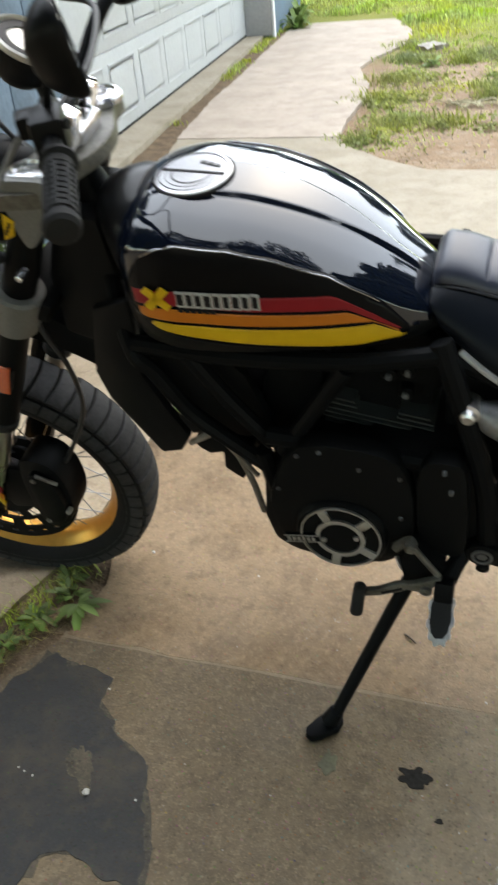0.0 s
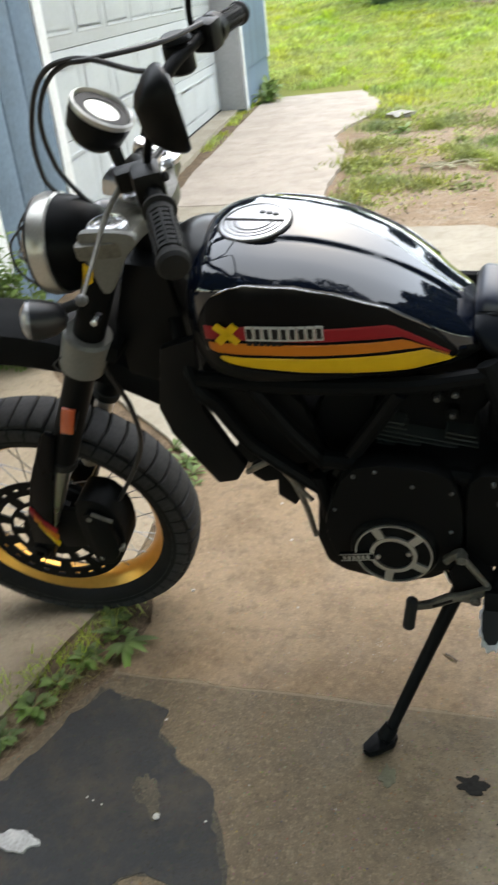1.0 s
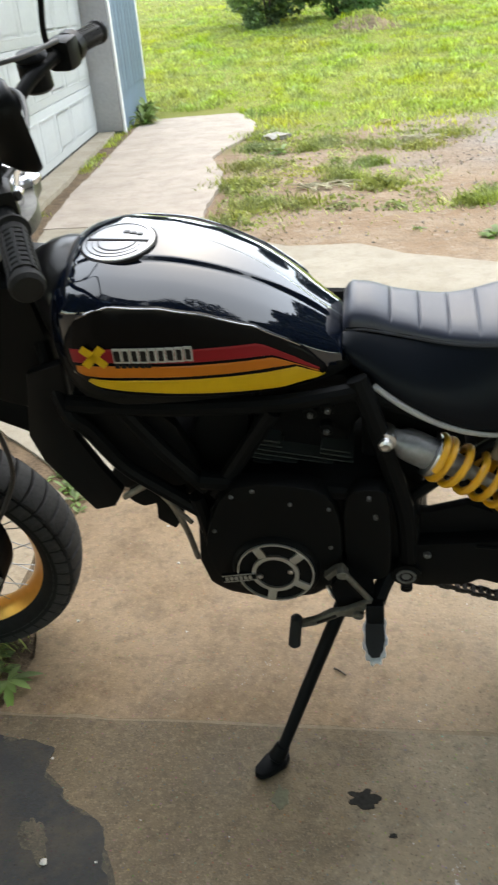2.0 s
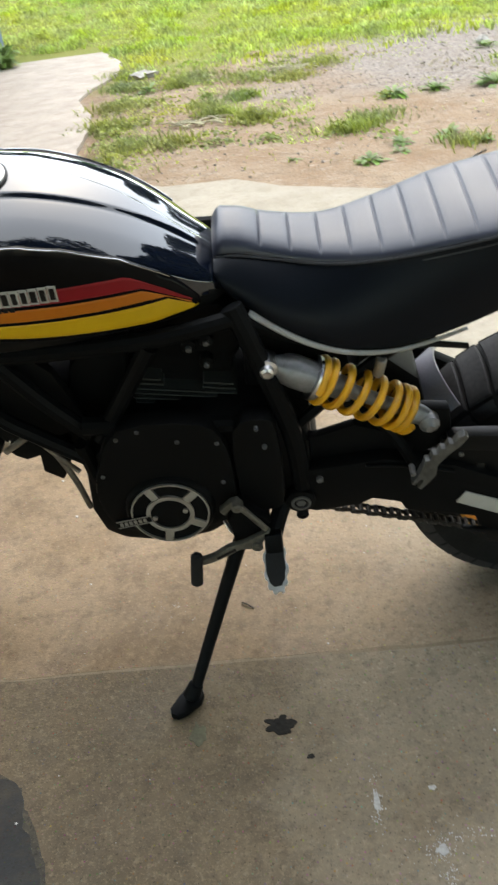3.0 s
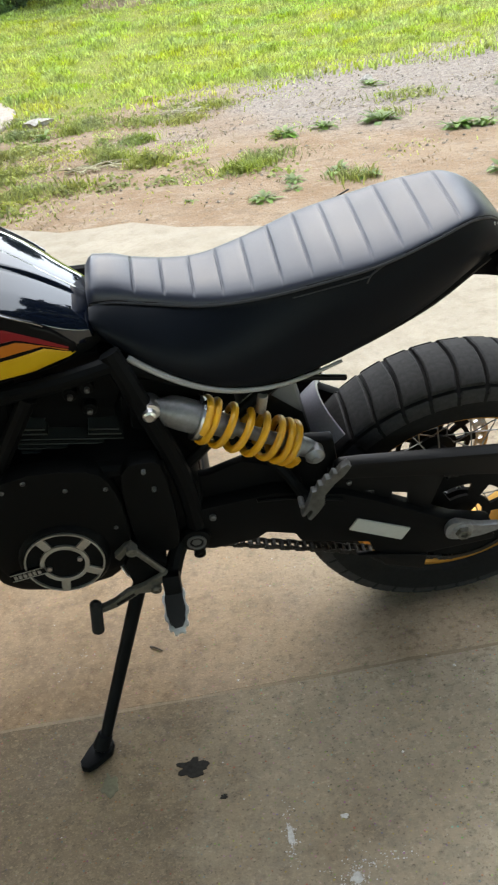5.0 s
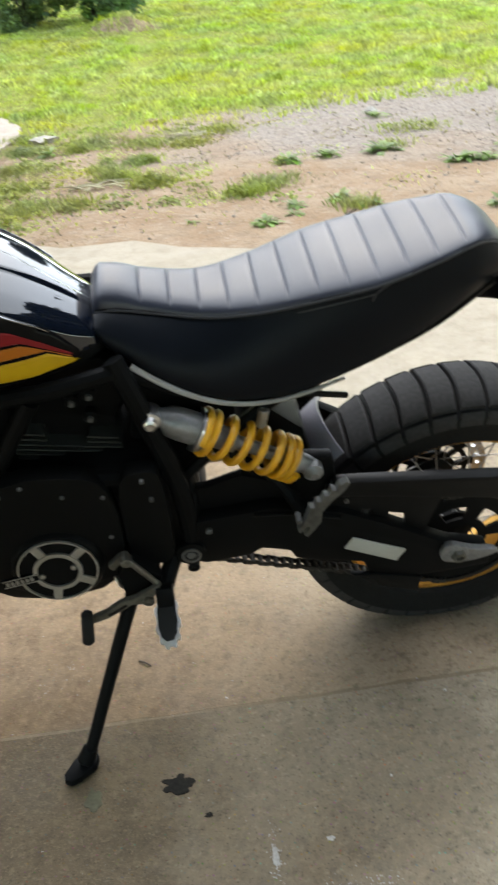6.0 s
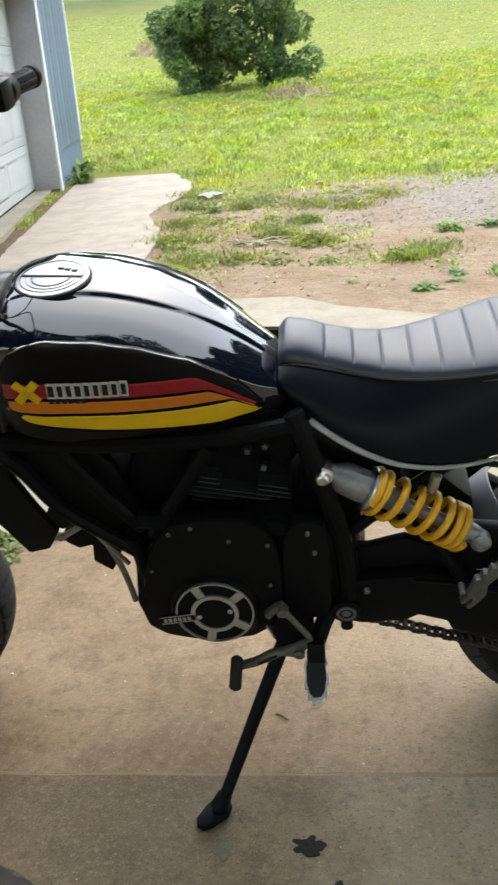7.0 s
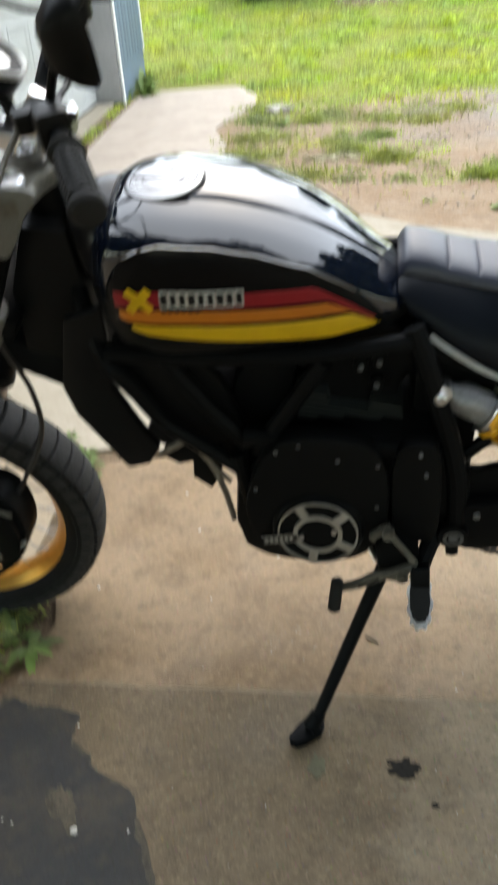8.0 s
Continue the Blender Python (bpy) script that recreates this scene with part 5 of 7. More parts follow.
# crossed emblem and plain lettering bars
for a in (45, -45):
    bm = block((0.046, 0.003, 0.013), pose(0.537, TANK_V - tank_v(0.537, 0.965) - 0.0075, 0.965, 0, a, 0), 0.001)
    part("emblem_bar", bm, YELLOW_S, tank, "yellow crossed emblem")
for i in range(9):
    u = 0.5735 + 0.0132 * i
    w = 0.9665 - 0.005 * i / 8
    bar_ = part("lettering_bar", block((0.0124, 0.002, 0.0265), pose(u, TANK_V - tank_v(u, w) - 0.0066, w, 0, 3, 0), 0.0006), WHITE_S, tank, "pale edge of a lettering bar")
    part("bar_face", block((0.0078 if i % 3 else 0.0092, 0.002, 0.0190), pose(u, TANK_V - tank_v(u, w) - 0.0072, w, 0, 3, 0), 0.0004), DARK_S, bar_, "dark face of a lettering bar")
for i in range(6):
    u = 0.571 + 0.0095 * i
    w = 0.9485 - 0.002 * i / 5
    part("lettering_bar", block((0.0075, 0.002, 0.007), pose(u, TANK_V - tank_v(u, w) - 0.0066, w, 0, 3, 0), 0.0005), DARK_S, tank, "dark lettering bar")


def filler_cap():
    m = Matrix.Translation((0.565, -0.027, 1.0672)) @ Euler((radians(90), 0, 0)).to_matrix().to_4x4() @ Matrix.Rotation(radians(-7), 4, "Y")
    cap = part("filler_cap", turned([(0.056, -0.018), (0.058, -0.001), (0.056, 0.0035), (0.051, 0.0050), (0.047, 0.0052), (0.001, 0.0055)], 40, m), CAPM, tank, "round brushed metal filler cap")
    part("cap_gasket", turned([(0.0565, -0.020), (0.0598, -0.004), (0.0596, 0.0012), (0.0572, 0.0022)], 40, m, cap=False), DARK_S, cap)
    part("cap_ring", ring_plate(0.0485, 0.0500, 0.003, 0.0057, 40, m), DARK_S, cap)
    part("cap_slot", block((0.096, 0.002, 0.0055), m @ pose(0, 0.0054, 0.001), 0.0006), DARK_S, cap)
    part("cap_lip", ring_plate(0.030, 0.0325, 0.004, 0.0062, 30, m, a0=8, a1=172), GREY_D, cap)
    part("cap_lip", ring_plate(0.040, 0.041, 0.004, 0.0060, 30, m, a0=4, a1=176), GREY_D, cap)
    for i in range(3):
        part("lettering_bar", block((0.009, 0.002, 0.006), m @ pose(0.006 + 0.012 * i, 0.0062, -0.024 + 0.003 * i), 0.0005), GREY_D, cap)
    return cap


filler_cap()
# metal strip that draws the sky's reflection along the black painted edge
for side in (-1, 1):
    part("glint_strip", tube([(u, TANK_V + side * (tank_v(u, float(np.interp(u, *zip(*PANEL_UP)))) + 0.0035), float(np.interp(u, *zip(*PANEL_UP)))) for u in np.linspace(0.522, 0.838, 26)], 0.0016, 8, 2), EDGE_GLINT, tank, "thin bright strip for the sky glint on the side panel's edge")
# cowl at the tank's nose
rings = []
for u, half, w in ((0.408, 0.040, 1.030), (0.412, 0.058, 1.044), (0.425, 0.076, 1.058), (0.448, 0.092, 1.068), (0.472, 0.100, 1.071), (0.490, 0.102, 1.068)):
    rings.append([(u + 0.02 * (1 - math.sin(radians(a))) * (u < 0.47), TANK_V + half * math.cos(radians(a)), 0.955 + (w - 0.955) * math.sin(radians(a)) ** 0.7) for a in range(0, 181, 12)] + [(u + 0.02, TANK_V, 0.93)])
part("nose_cowl", loft(rings), COWL, tank, "satin black plastic cowl at the tank's nose", 60)

# seat
seat_us = [0.899, 0.905, 0.93, 0.98, 1.075, 1.146, 1.256, 1.34, 1.43, 1.49, 1.52, 1.545, 1.562, 1.571]
seam_half = curve(seat_us, [0.053, 0.058, 0.061, 0.062, 0.070, 0.085, 0.106, 0.113, 0.104, 0.084, 0.064, 0.043, 0.025, 0.010])
seam_w = curve(seat_us, [0.912, 0.917, 0.918, 0.907, 0.890, 0.897, 0.922, 0.941, 0.966, 0.974, 0.961, 0.938, 0.914, 0.893])
crown_w = curve(seat_us, [0.930, 0.941, 0.945, 0.928, 0.908, 0.914, 0.939, 0.955, 0.976, 0.983, 0.970, 0.945, 0.919, 0.897])
skirt_half = curve(seat_us, [0.085, 0.093, 0.107, 0.128, 0.140, 0.140, 0.134, 0.126, 0.112, 0.094, 0.076, 0.056, 0.036, 0.014])
skirt_w = curve(seat_us, [0.895, 0.885, 0.862, 0.828, 0.778, 0.766, 0.784, 0.815, 0.858, 0.891, 0.896, 0.893, 0.889, 0.884])
seat_far = curve(seat_us, [-0.008, -0.008, -0.008, -0.008, -0.006, -0.004, -0.006, -0.016, -0.026, -0.024, -0.016, -0.008, -0.004, -0.001])
GROOVES = [0.972 + 0.0449 * i for i in range(12)]


def seat():
    us = [0.899, 0.9015, 0.906, 0.914, 0.925, 0.938, 0.95]
    for g in GROOVES:
        us += [g - 0.012, g - 0.0036, g - 0.0022, g - 0.0008, g + 0.0008, g + 0.0022, g + 0.0036, g + 0.012]
    us += [1.487, 1.497, 1.507, 1.517, 1.527, 1.537, 1.546, 1.554, 1.561, 1.567, 1.571]
    rings = []
    for u in sorted(us):
        near = min(abs(u - g) for g in GROOVES)
        dip = 0.0026 if near < 0.0012 else (0.0004 if near < 0.003 else 0.0)
        sh, sw, cw, kh, kw = seam_half(u), seam_w(u), crown_w(u), skirt_half(u), skirt_w(u)
        half = [(0.0, kw + 0.012), (kh * 0.7, kw + 0.004), (kh * 0.97, kw), (kh, kw + 0.006)]
        for s in (0.15, 0.35, 0.55, 0.75, 0.92):
            half.append((kh + (sh - kh) * s ** 1.25 + 0.010 * math.sin(math.pi * s), kw + 0.006 + (sw - kw - 0.006) * s))
        half += [(sh + 0.002, sw - 0.003), (sh + 0.0015, sw + 0.002)]
        for a in (12, 28, 45, 62, 78, 90):
            c, s = math.cos(radians(a)), math.sin(radians(a))
            k = dip if 40 < a else 0.0
            half.append((sh * c ** 0.62, sw + 0.002 + (cw - sw - 0.002) * s ** 0.9 - k))
        rings.append([(u, -v, w) for v, w in half] + [(u, v * (1 + seat_far(u) / sh), w) for v, w in reversed(half[1:-1])])
    body = part("seat", loft(rings), LEATHER, bike, "black ribbed vinyl bench seat with smooth sides darkened for shade", 55)
    body.data.materials.append(SHADED_VINYL)
    # below the seam the vinyl is darkened, since those faces turn from the sky
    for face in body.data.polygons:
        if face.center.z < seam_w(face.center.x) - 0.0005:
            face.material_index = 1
    for side in (-1, 1):
        part("seat_piping", tube([(u, side * (seam_half(u) + 0.003 + (seat_far(u) if side > 0 else 0)), seam_w(u) - 0.001) for u in np.linspace(0.903, 1.545, 30)], 0.0022, 6, 2), STITCH, body)
        part("seat_seam", tube([(u, side * (seam_half(u) + 0.0055), seam_w(u) - 0.011) for u in np.linspace(0.908, 1.325, 20)], 0.0012, 5, 2), STITCH, body)
        part("seat_fold", tube([(1.318, side * (seam_half(1.318) + 0.008), seam_w(1.318) - 0.020), (1.325, side * (seam_half(1.33) + 0.006), seam_w(1.33) - 0.010), (1.345, side * (seam_half(1.345) + 0.003), seam_w(1.345) - 0.002)], 0.0015, 5, 4), STITCH, body)
        if side < 0:
            part("seat_trim", tube([(u, side * (skirt_half(u) + 0.001), skirt_w(u) - 0.003) for u in np.linspace(0.945, 1.275, 18)], (0.0058, 0.0028), 8, 2, flat=0.8), GREY, body, "pale grey trim strip under the seat")
    for u, v in ((1.530, -0.058), (1.5365, -0.051), (1.543, -0.044), (1.549, -0.036)):
        part("lettering_bar", block((0.0055, 0.003, 0.013), pose(u, v - 0.004, seam_w(u) - 0.012, 0, 0, 45), 0.0008), WHITE_S, body, "pale lettering bar")
    return body


seat()


# wheels
def tyre_profile(R, half, carcass):
    return [(carcass, -half * 0.62), (carcass + 0.012, -half * 0.86), (R - 0.045, -half), (R - 0.024, -half * 0.97), (R - 0.018, -half * 0.82), (R - 0.0145, -half * 0.4), (R - 0.0135, 0.0)]


def tyre(parent, R, half, rim_r, blocks, label, phase=0.0):
    pro = tyre_profile(R, half, rim_r)
    ring = pro + [(r, -y) for r, y in reversed(pro[:-1])]
    bm = turned(ring, 72, cap=False)
    ob = part("tyre", bm, RUBBER, parent, label, 30)
    da = 2 * math.pi / blocks * 0.432
    rows = {
        "crown": ([(R - 0.0095, -half * 0.79), (R - 0.0050, -half * 0.70), (R, -half * 0.3), (R + 0.001, 0.0), (R, half * 0.3), (R - 0.0050, half * 0.70), (R - 0.0095, half * 0.79)], 0.0, 0.016),
        "near": ([(R - 0.040, -half * 1.0), (R - 0.024, -half * 0.985), (R - 0.0165, -half * 0.93), (R - 0.0150, -half * 0.90)], 0.0, 0.012),
        "far": ([(R - 0.040, half * 1.0), (R - 0.024, half * 0.985), (R - 0.0165, half * 0.93), (R - 0.0150, half * 0.90)], 0.0, 0.012),
    }
    for cross, shift, deep in rows.values():
        bm, grid = bmesh.new(), []
        for t in (-1.0, -0.88, 0.88, 1.0):
            line = []
            for r, y in cross:
                a = t * da + 0.5 * (y / half) ** 2 * da
                rr = r - (0.0025 if abs(t) > 0.9 else 0.0)
                yb = y * 0.96
                line.append((bm.verts.new((rr * math.cos(a), y, rr * math.sin(a))), bm.verts.new(((r - deep) * math.cos(a), yb, (r - deep) * math.sin(a)))))
            grid.append(line)
        k = len(cross) - 1
        for p, q in zip(grid, grid[1:]):
            for j in range(k):
                bm.faces.new((p[j][0], p[j + 1][0], q[j + 1][0], q[j][0]))
            for j in (0, k):
                bm.faces.new((p[j][0], q[j][0], q[j][1], p[j][1]))
        for line in (grid[0], grid[-1]):
            for j in range(k):
                bm.faces.new((line[j][0], line[j + 1][0], line[j + 1][1], line[j][1]))
        first = part("tread_block", bm, TREAD, parent, "", 30)
        for i in range(blocks):
            piece = first if i == 0 else new("tread_block", first.data)
            piece.parent = parent
            piece.matrix_basis = pose(0, 0, 0, 0, -360.0 * (i + phase + shift) / blocks, 0)
    return ob


def pierced(radii, y0, y1, seg, keep, bm=None):
    """A flat wheel round the y axis in rings and steps; those that keep() refuses are left open."""
    bm = bm or bmesh.new()
    grid = [[[bm.verts.new((r * math.cos(2 * math.pi * i / seg), y, r * math.sin(2 * math.pi * i / seg))) for y in (y0, y1)] for i in range(seg)] for r in radii]
    solid_at = lambda b, i: 0 <= b < len(radii) - 1 and keep(b, i % seg)
    for b in range(len(radii) - 1):
        for i in range(seg):
            if not solid_at(b, i):
                continue
            p, q, r, s = grid[b][i], grid[b + 1][i], grid[b + 1][(i + 1) % seg], grid[b][(i + 1) % seg]
            bm.faces.new((p[0], q[0], r[0], s[0]))
            bm.faces.new((p[1], s[1], r[1], q[1]))
            if not solid_at(b - 1, i):
                bm.faces.new((p[0], s[0], s[1], p[1]))
            if not solid_at(b + 1, i):
                bm.faces.new((q[0], q[1], r[1], r[0]))
            if not solid_at(b, i - 1):
                bm.faces.new((p[0], p[1], q[1], q[0]))
            if not solid_at(b, i + 1):
                bm.faces.new((s[0], r[0], r[1], s[1]))
    for v in [v for v in bm.verts if not v.link_faces]:
        bm.verts.remove(v)
    return bm


def wheel(name, m, R, half, rim_r, rim_half, blocks, label, disc_sides, disc_r, hub_half, phase=0.0):
    hub = part(name, turned([(0.012, -hub_half - 0.01), (0.030, -hub_half), (0.042, -hub_half + 0.004), (0.042, -hub_half + 0.012), (0.026, -hub_half + 0.02), (0.026, hub_half - 0.02), (0.042, hub_half - 0.012), (0.042, hub_half - 0.004), (0.030, hub_half), (0.012, hub_half + 0.01)], 28), CAST, bike, label)
    hub.matrix_basis = m
    tyre(hub, R, half, rim_r, blocks, "black block-tread dual-sport tyre", phase)
    pro = [(rim_r + 0.012, -rim_half), (rim_r + 0.014, -rim_half + 0.004), (rim_r + 0.002, -rim_half + 0.010), (rim_r - 0.014, -rim_half * 0.45), (rim_r - 0.017, 0), (rim_r - 0.014, rim_half * 0.45), (rim_r + 0.002, rim_half - 0.010), (rim_r + 0.014, rim_half - 0.004), (rim_r + 0.012, rim_half), (rim_r - 0.001, rim_half - 0.002), (rim_r - 0.013, rim_half * 0.6), (rim_r - 0.022, rim_half * 0.3), (rim_r - 0.024, 0), (rim_r - 0.022, -rim_half * 0.3), (rim_r - 0.013, -rim_half * 0.6), (rim_r - 0.001, -rim_half + 0.002), (rim_r + 0.012, -rim_half)]
    part("rim", turned(pro, 72, cap=False), GOLD, hub, "gold anodised wheel rim")
    meshes = {}
    for i in range(36):
        a = 360.0 * i / 36
        side, turn = (1 if i % 2 else -1), (1 if (i // 2) % 2 else -1)
        if (side, turn) not in meshes:
            b = radians(38 * turn)
            bm = rod((0.040 * math.cos(b), side * (hub_half - 0.008), 0.040 * math.sin(b)), (rim_r - 0.020, side * rim_half * 0.12, 0), 0.0014, seg=6)
            ob = part("spoke", bm, SPOKE, hub)
            meshes[side, turn] = ob.data
        else:
            ob = new("spoke", meshes[side, turn])
            ob.parent = hub
        ob.matrix_basis = pose(0, 0, 0, 0, -a, 0)
    for s in disc_sides:
        y = s * (hub_half + 0.004)
        part("brake_disc", pierced((disc_r - 0.030, disc_r - 0.022, disc_r - 0.014, disc_r), y - 0.0025, y + 0.0025, 120, lambda b, i: b != 1 or i % 5 > 1), CAST if R > 0.32 else STEEL, hub, "drilled brake disc")
        part("disc_carrier", pierced((0.030, 0.056, disc_r - 0.092, disc_r - 0.068, disc_r - 0.061, disc_r - 0.036, disc_r - 0.028), y - 0.003, y + 0.003, 60, lambda b, i: b in (0, 1, 3, 5) or (i + (3 if b == 4 else 0)) % 6 > 3) if disc_r > 0.14 else pierced((0.030, 0.052, disc_r - 0.050, disc_r - 0.040, disc_r - 0.028), y - 0.003, y + 0.003, 60, lambda b, i: b in (0, 2) or i % 6 < 2), CAST, hub)
    return hub


FRONT = pose(-0.038, 0, 0.321, 0, 0, 5)
front = wheel("front_wheel", FRONT, 0.324, 0.062, 0.246, 0.040, 50, "spoked front wheel with gold rim", (-1,), 0.165, 0.062)
rear = wheel("rear_wheel", pose(1.517, 0, 0.319), 0.317, 0.083, 0.214, 0.062, 36, "spoked rear wheel with gold rim", (1,), 0.122, 0.085, -0.3)
sp = pierced((0.040, 0.058, 0.092, 0.122, 0.132), -0.112, -0.106, 138, lambda b, i: b in (0, 2) or (b == 1 and i % 23 < 9) or (b == 3 and i % 3 < 2))
part("sprocket", sp, CAST, rear, "dark toothed rear sprocket")


# frame
def bar(pts, r=0.0145, name="frame_tube", material=SATIN, both=True, n=5):
    for side in (1, -1) if both else (1,):
        part(name, tube([(u, v * side, w) for u, v, w in pts], r, 10, n), material, bike)


bar([(0.40, -0.05, 0.93), (0.448, -0.14, 0.835), (0.478, -0.145, 0.792), (0.520, -0.148, 0.715), (0.575, -0.155, 0.668), (0.64, -0.16, 0.615)])
bar([(0.455, -0.14, 0.845), (0.62, -0.155, 0.845), (0.80, -0.150, 0.845), (0.93, -0.13, 0.852)])
bar([(0.675, -0.16, 0.655), (0.79, -0.155, 0.835)])
bar([(0.655, -0.165, 0.693), (0.80, -0.165, 0.677), (0.965, -0.165, 0.656)], 0.0165)
bar([(0.545, -0.15, 0.84), (0.60, -0.155, 0.75), (0.66, -0.16, 0.67)])
bar([(0.92, -0.125, 0.87), (0.945, -0.145, 0.80), (0.99, -0.165, 0.63), (1.0, -0.17, 0.50)], 0.017)
bar([(0.64, -0.16, 0.65), (0.648, -0.16, 0.56), (0.655, -0.155, 0.47)])
bar([(0.93, -0.12, 0.835), (1.06, -0.115, 0.775), (1.20, -0.11, 0.765), (1.40, -0.09, 0.83), (1.52, -0.07, 0.90)], 0.0125, "subframe_tube")
bar([(1.0, -0.14, 0.62), (1.10, -0.12, 0.70), (1.20, -0.105, 0.765)], 0.011, "subframe_tube")
part("steering_head", rod((0.345, 0, 1.10), (0.435, 0, 0.90), 0.034, seg=20), SATIN, bike)

# engine
engine = part("crankcase", slab([(0.630, 0.585), (0.617, 0.480), (0.628, 0.416), (0.66, 0.388), (0.71, 0.374), (0.76, 0.369), (0.825, 0.380), (0.892, 0.432), (0.96, 0.440), (1.02, 0.455), (1.02, 0.60), (0.97, 0.682), (0.82, 0.690), (0.70, 0.686)], -0.168, 0.168, 0.018), CAST, bike, "black cast engine crankcase")
part("generator_cover", slab(rounded([(0.652, 0.585), (0.648, 0.51), (0.665, 0.462), (0.716, 0.436), (0.82, 0.436), (0.872, 0.465), (0.885, 0.54), (0.882, 0.64), (0.845, 0.698), (0.712, 0.702)], 3), -0.196, -0.16, 0.010), CAST, engine, "black engine side cover")
part("sprocket_cover", slab(rounded([(0.897, 0.675), (0.890, 0.55), (0.90, 0.48), (0.945, 0.465), (0.968, 0.50), (0.966, 0.66), (0.945, 0.692)], 3), -0.192, -0.16, 0.010), CAST, engine, "black sprocket cover")
GC = pose(0.767, -0.205, 0.508, -6, 0, 0)
cover = part("round_cover", turned([(0.080, 0.02), (0.078, 0.0), (0.073, -0.006), (0.050, -0.008), (0.001, -0.008)], 48, GC), CAST, engine, "round black cover")
part("cover_ring", ring_plate(0.0655, 0.0682, -0.011, -0.004, 60, GC), SILVER, cover, "thin silver ring")
part("cover_hub_ring", ring_plate(0.0345, 0.0418, -0.0125, -0.004, 48, GC), SILVER, cover, "silver hub ring")
part("cover_hub", turned([(0.034, -0.004), (0.033, -0.010), (0.001, -0.011)], 32, GC), CAST, cover)
for a in (117, 42, -32, -101):
    part("cover_spoke", block((0.0235, 0.007, 0.0150), GC @ pose(0, 0, 0, 0, -a, 0) @ pose(0.0535, -0.0085, 0), 0.001), SILVER, cover, "silver spoke")
name_bar = part("name_bar", block((0.062, 0.007, 0.0170), GC @ pose(0, 0, 0, 0, -188, 0) @ pose(0.066, -0.0095, 0), 0.001), CAST, cover, "black name bar with pale edges")
for side in (-1, 1):
    part("bar_edge", block((0.061, 0.002, 0.0017), GC @ pose(0, 0, 0, 0, -188, 0) @ pose(0.066, -0.0132, 0.0072 * side), 0.0004), SILVER, name_bar, "thin pale edge")
for i in range(6):
    part("lettering_bar", block((0.0055, 0.003, 0.0075), GC @ pose(0, 0, 0, 0, -188, 0) @ pose(0.046 + 0.0085 * i, -0.0135, 0), 0.0004), SILVER, name_bar)
for a in (12, 192):
    part("cover_bolt", turned([(0.0045, 0), (0.0045, -0.004), (0.002, -0.005)], 10, GC @ pose(0.028 * math.cos(radians(a)), -0.010, 0.028 * math.sin(radians(a)))), STEEL, cover)
for u, w in ((0.805, 0.666), (0.868, 0.654), (0.745, 0.697), (0.934, 0.677), (0.944, 0.633), (0.708, 0.684), (0.668, 0.600), (0.866, 0.558)):
    part("engine_bolt", turned([(0.0038, 0.012), (0.0038, -0.002), (0.0030, -0.0035), (0.0022, -0.0035), (0.0018, -0.001), (0.0004, -0.001)], 12, pose(u, -0.196, w)), GREY_D, engine, "grey socket bolt")
cyl = part("rear_cylinder", block((0.155, 0.19, 0.15), pose(0.825, 0, 0.715, 0, 10, 0), 0.02), CAST, engine, "black finned cylinder")
for i in range(9):
    w = 0.645 + 0.0104 * i
    if i < 7:
        part("cooling_fin", block((0.150 + 0.005 * i, 0.245, 0.0034), pose(0.820, 0, w, 0, 12, 0), 0.0014), FIN, cyl)
    else:
        for c, k in ((-0.060, 0.056 - 0.005 * (i - 7)), (0.056, 0.054 - 0.005 * (i - 7))):
            part("cooling_fin", block((k, 0.245, 0.0042), pose(0.824 + c, 0, w - c * 0.22, 0, 12, 0), 0.0016), FIN, cyl)
head = part("cylinder_head", slab([(0.755, 0.755), (0.90, 0.725), (0.935, 0.80), (0.90, 0.855), (0.79, 0.86), (0.76, 0.82)], -0.095, 0.095, 0.012), CAST, engine, "black cylinder head")
for u, w in ((0.814, 0.814), (0.871, 0.797), (0.842, 0.788), (0.866, 0.752)):
    part("head_bolt", turned([(0.0048, 0.02), (0.0048, -0.003), (0.003, -0.0045), (0.0005, -0.004)], 12, pose(u, -0.115, w)), GREY_D, head)
    part("head_boss", rod((u, -0.08, w), (u, -0.112, w), 0.012), CAST, head)
part("belt_cover", slab([(0.60, 0.62), (0.66, 0.58), (0.725, 0.70), (0.755, 0.84), (0.70, 0.845), (0.64, 0.76)], -0.100, 0.1, 0.02), CAST, engine, "black belt cover")
part("front_cylinder", slab([(0.50, 0.60), (0.66, 0.56), (0.68, 0.70), (0.53, 0.755)], -0.09, 0.09, 0.015), CAST, engine, "black forward cylinder")
part("airbox", slab([(0.57, 0.85), (0.92, 0.855), (0.93, 0.74), (0.90, 0.70), (0.66, 0.74), (0.58, 0.78)], -0.06, 0.06, 0.015), BLACK_P, bike, "black plastic airbox")
part("inner_shield", slab([(0.93, 0.86), (1.03, 0.78), (1.06, 0.755), (1.028, 0.66), (1.024, 0.53), (0.98, 0.53), (0.92, 0.66)], -0.10, 0.10, 0.012), BLACK_P, bike)

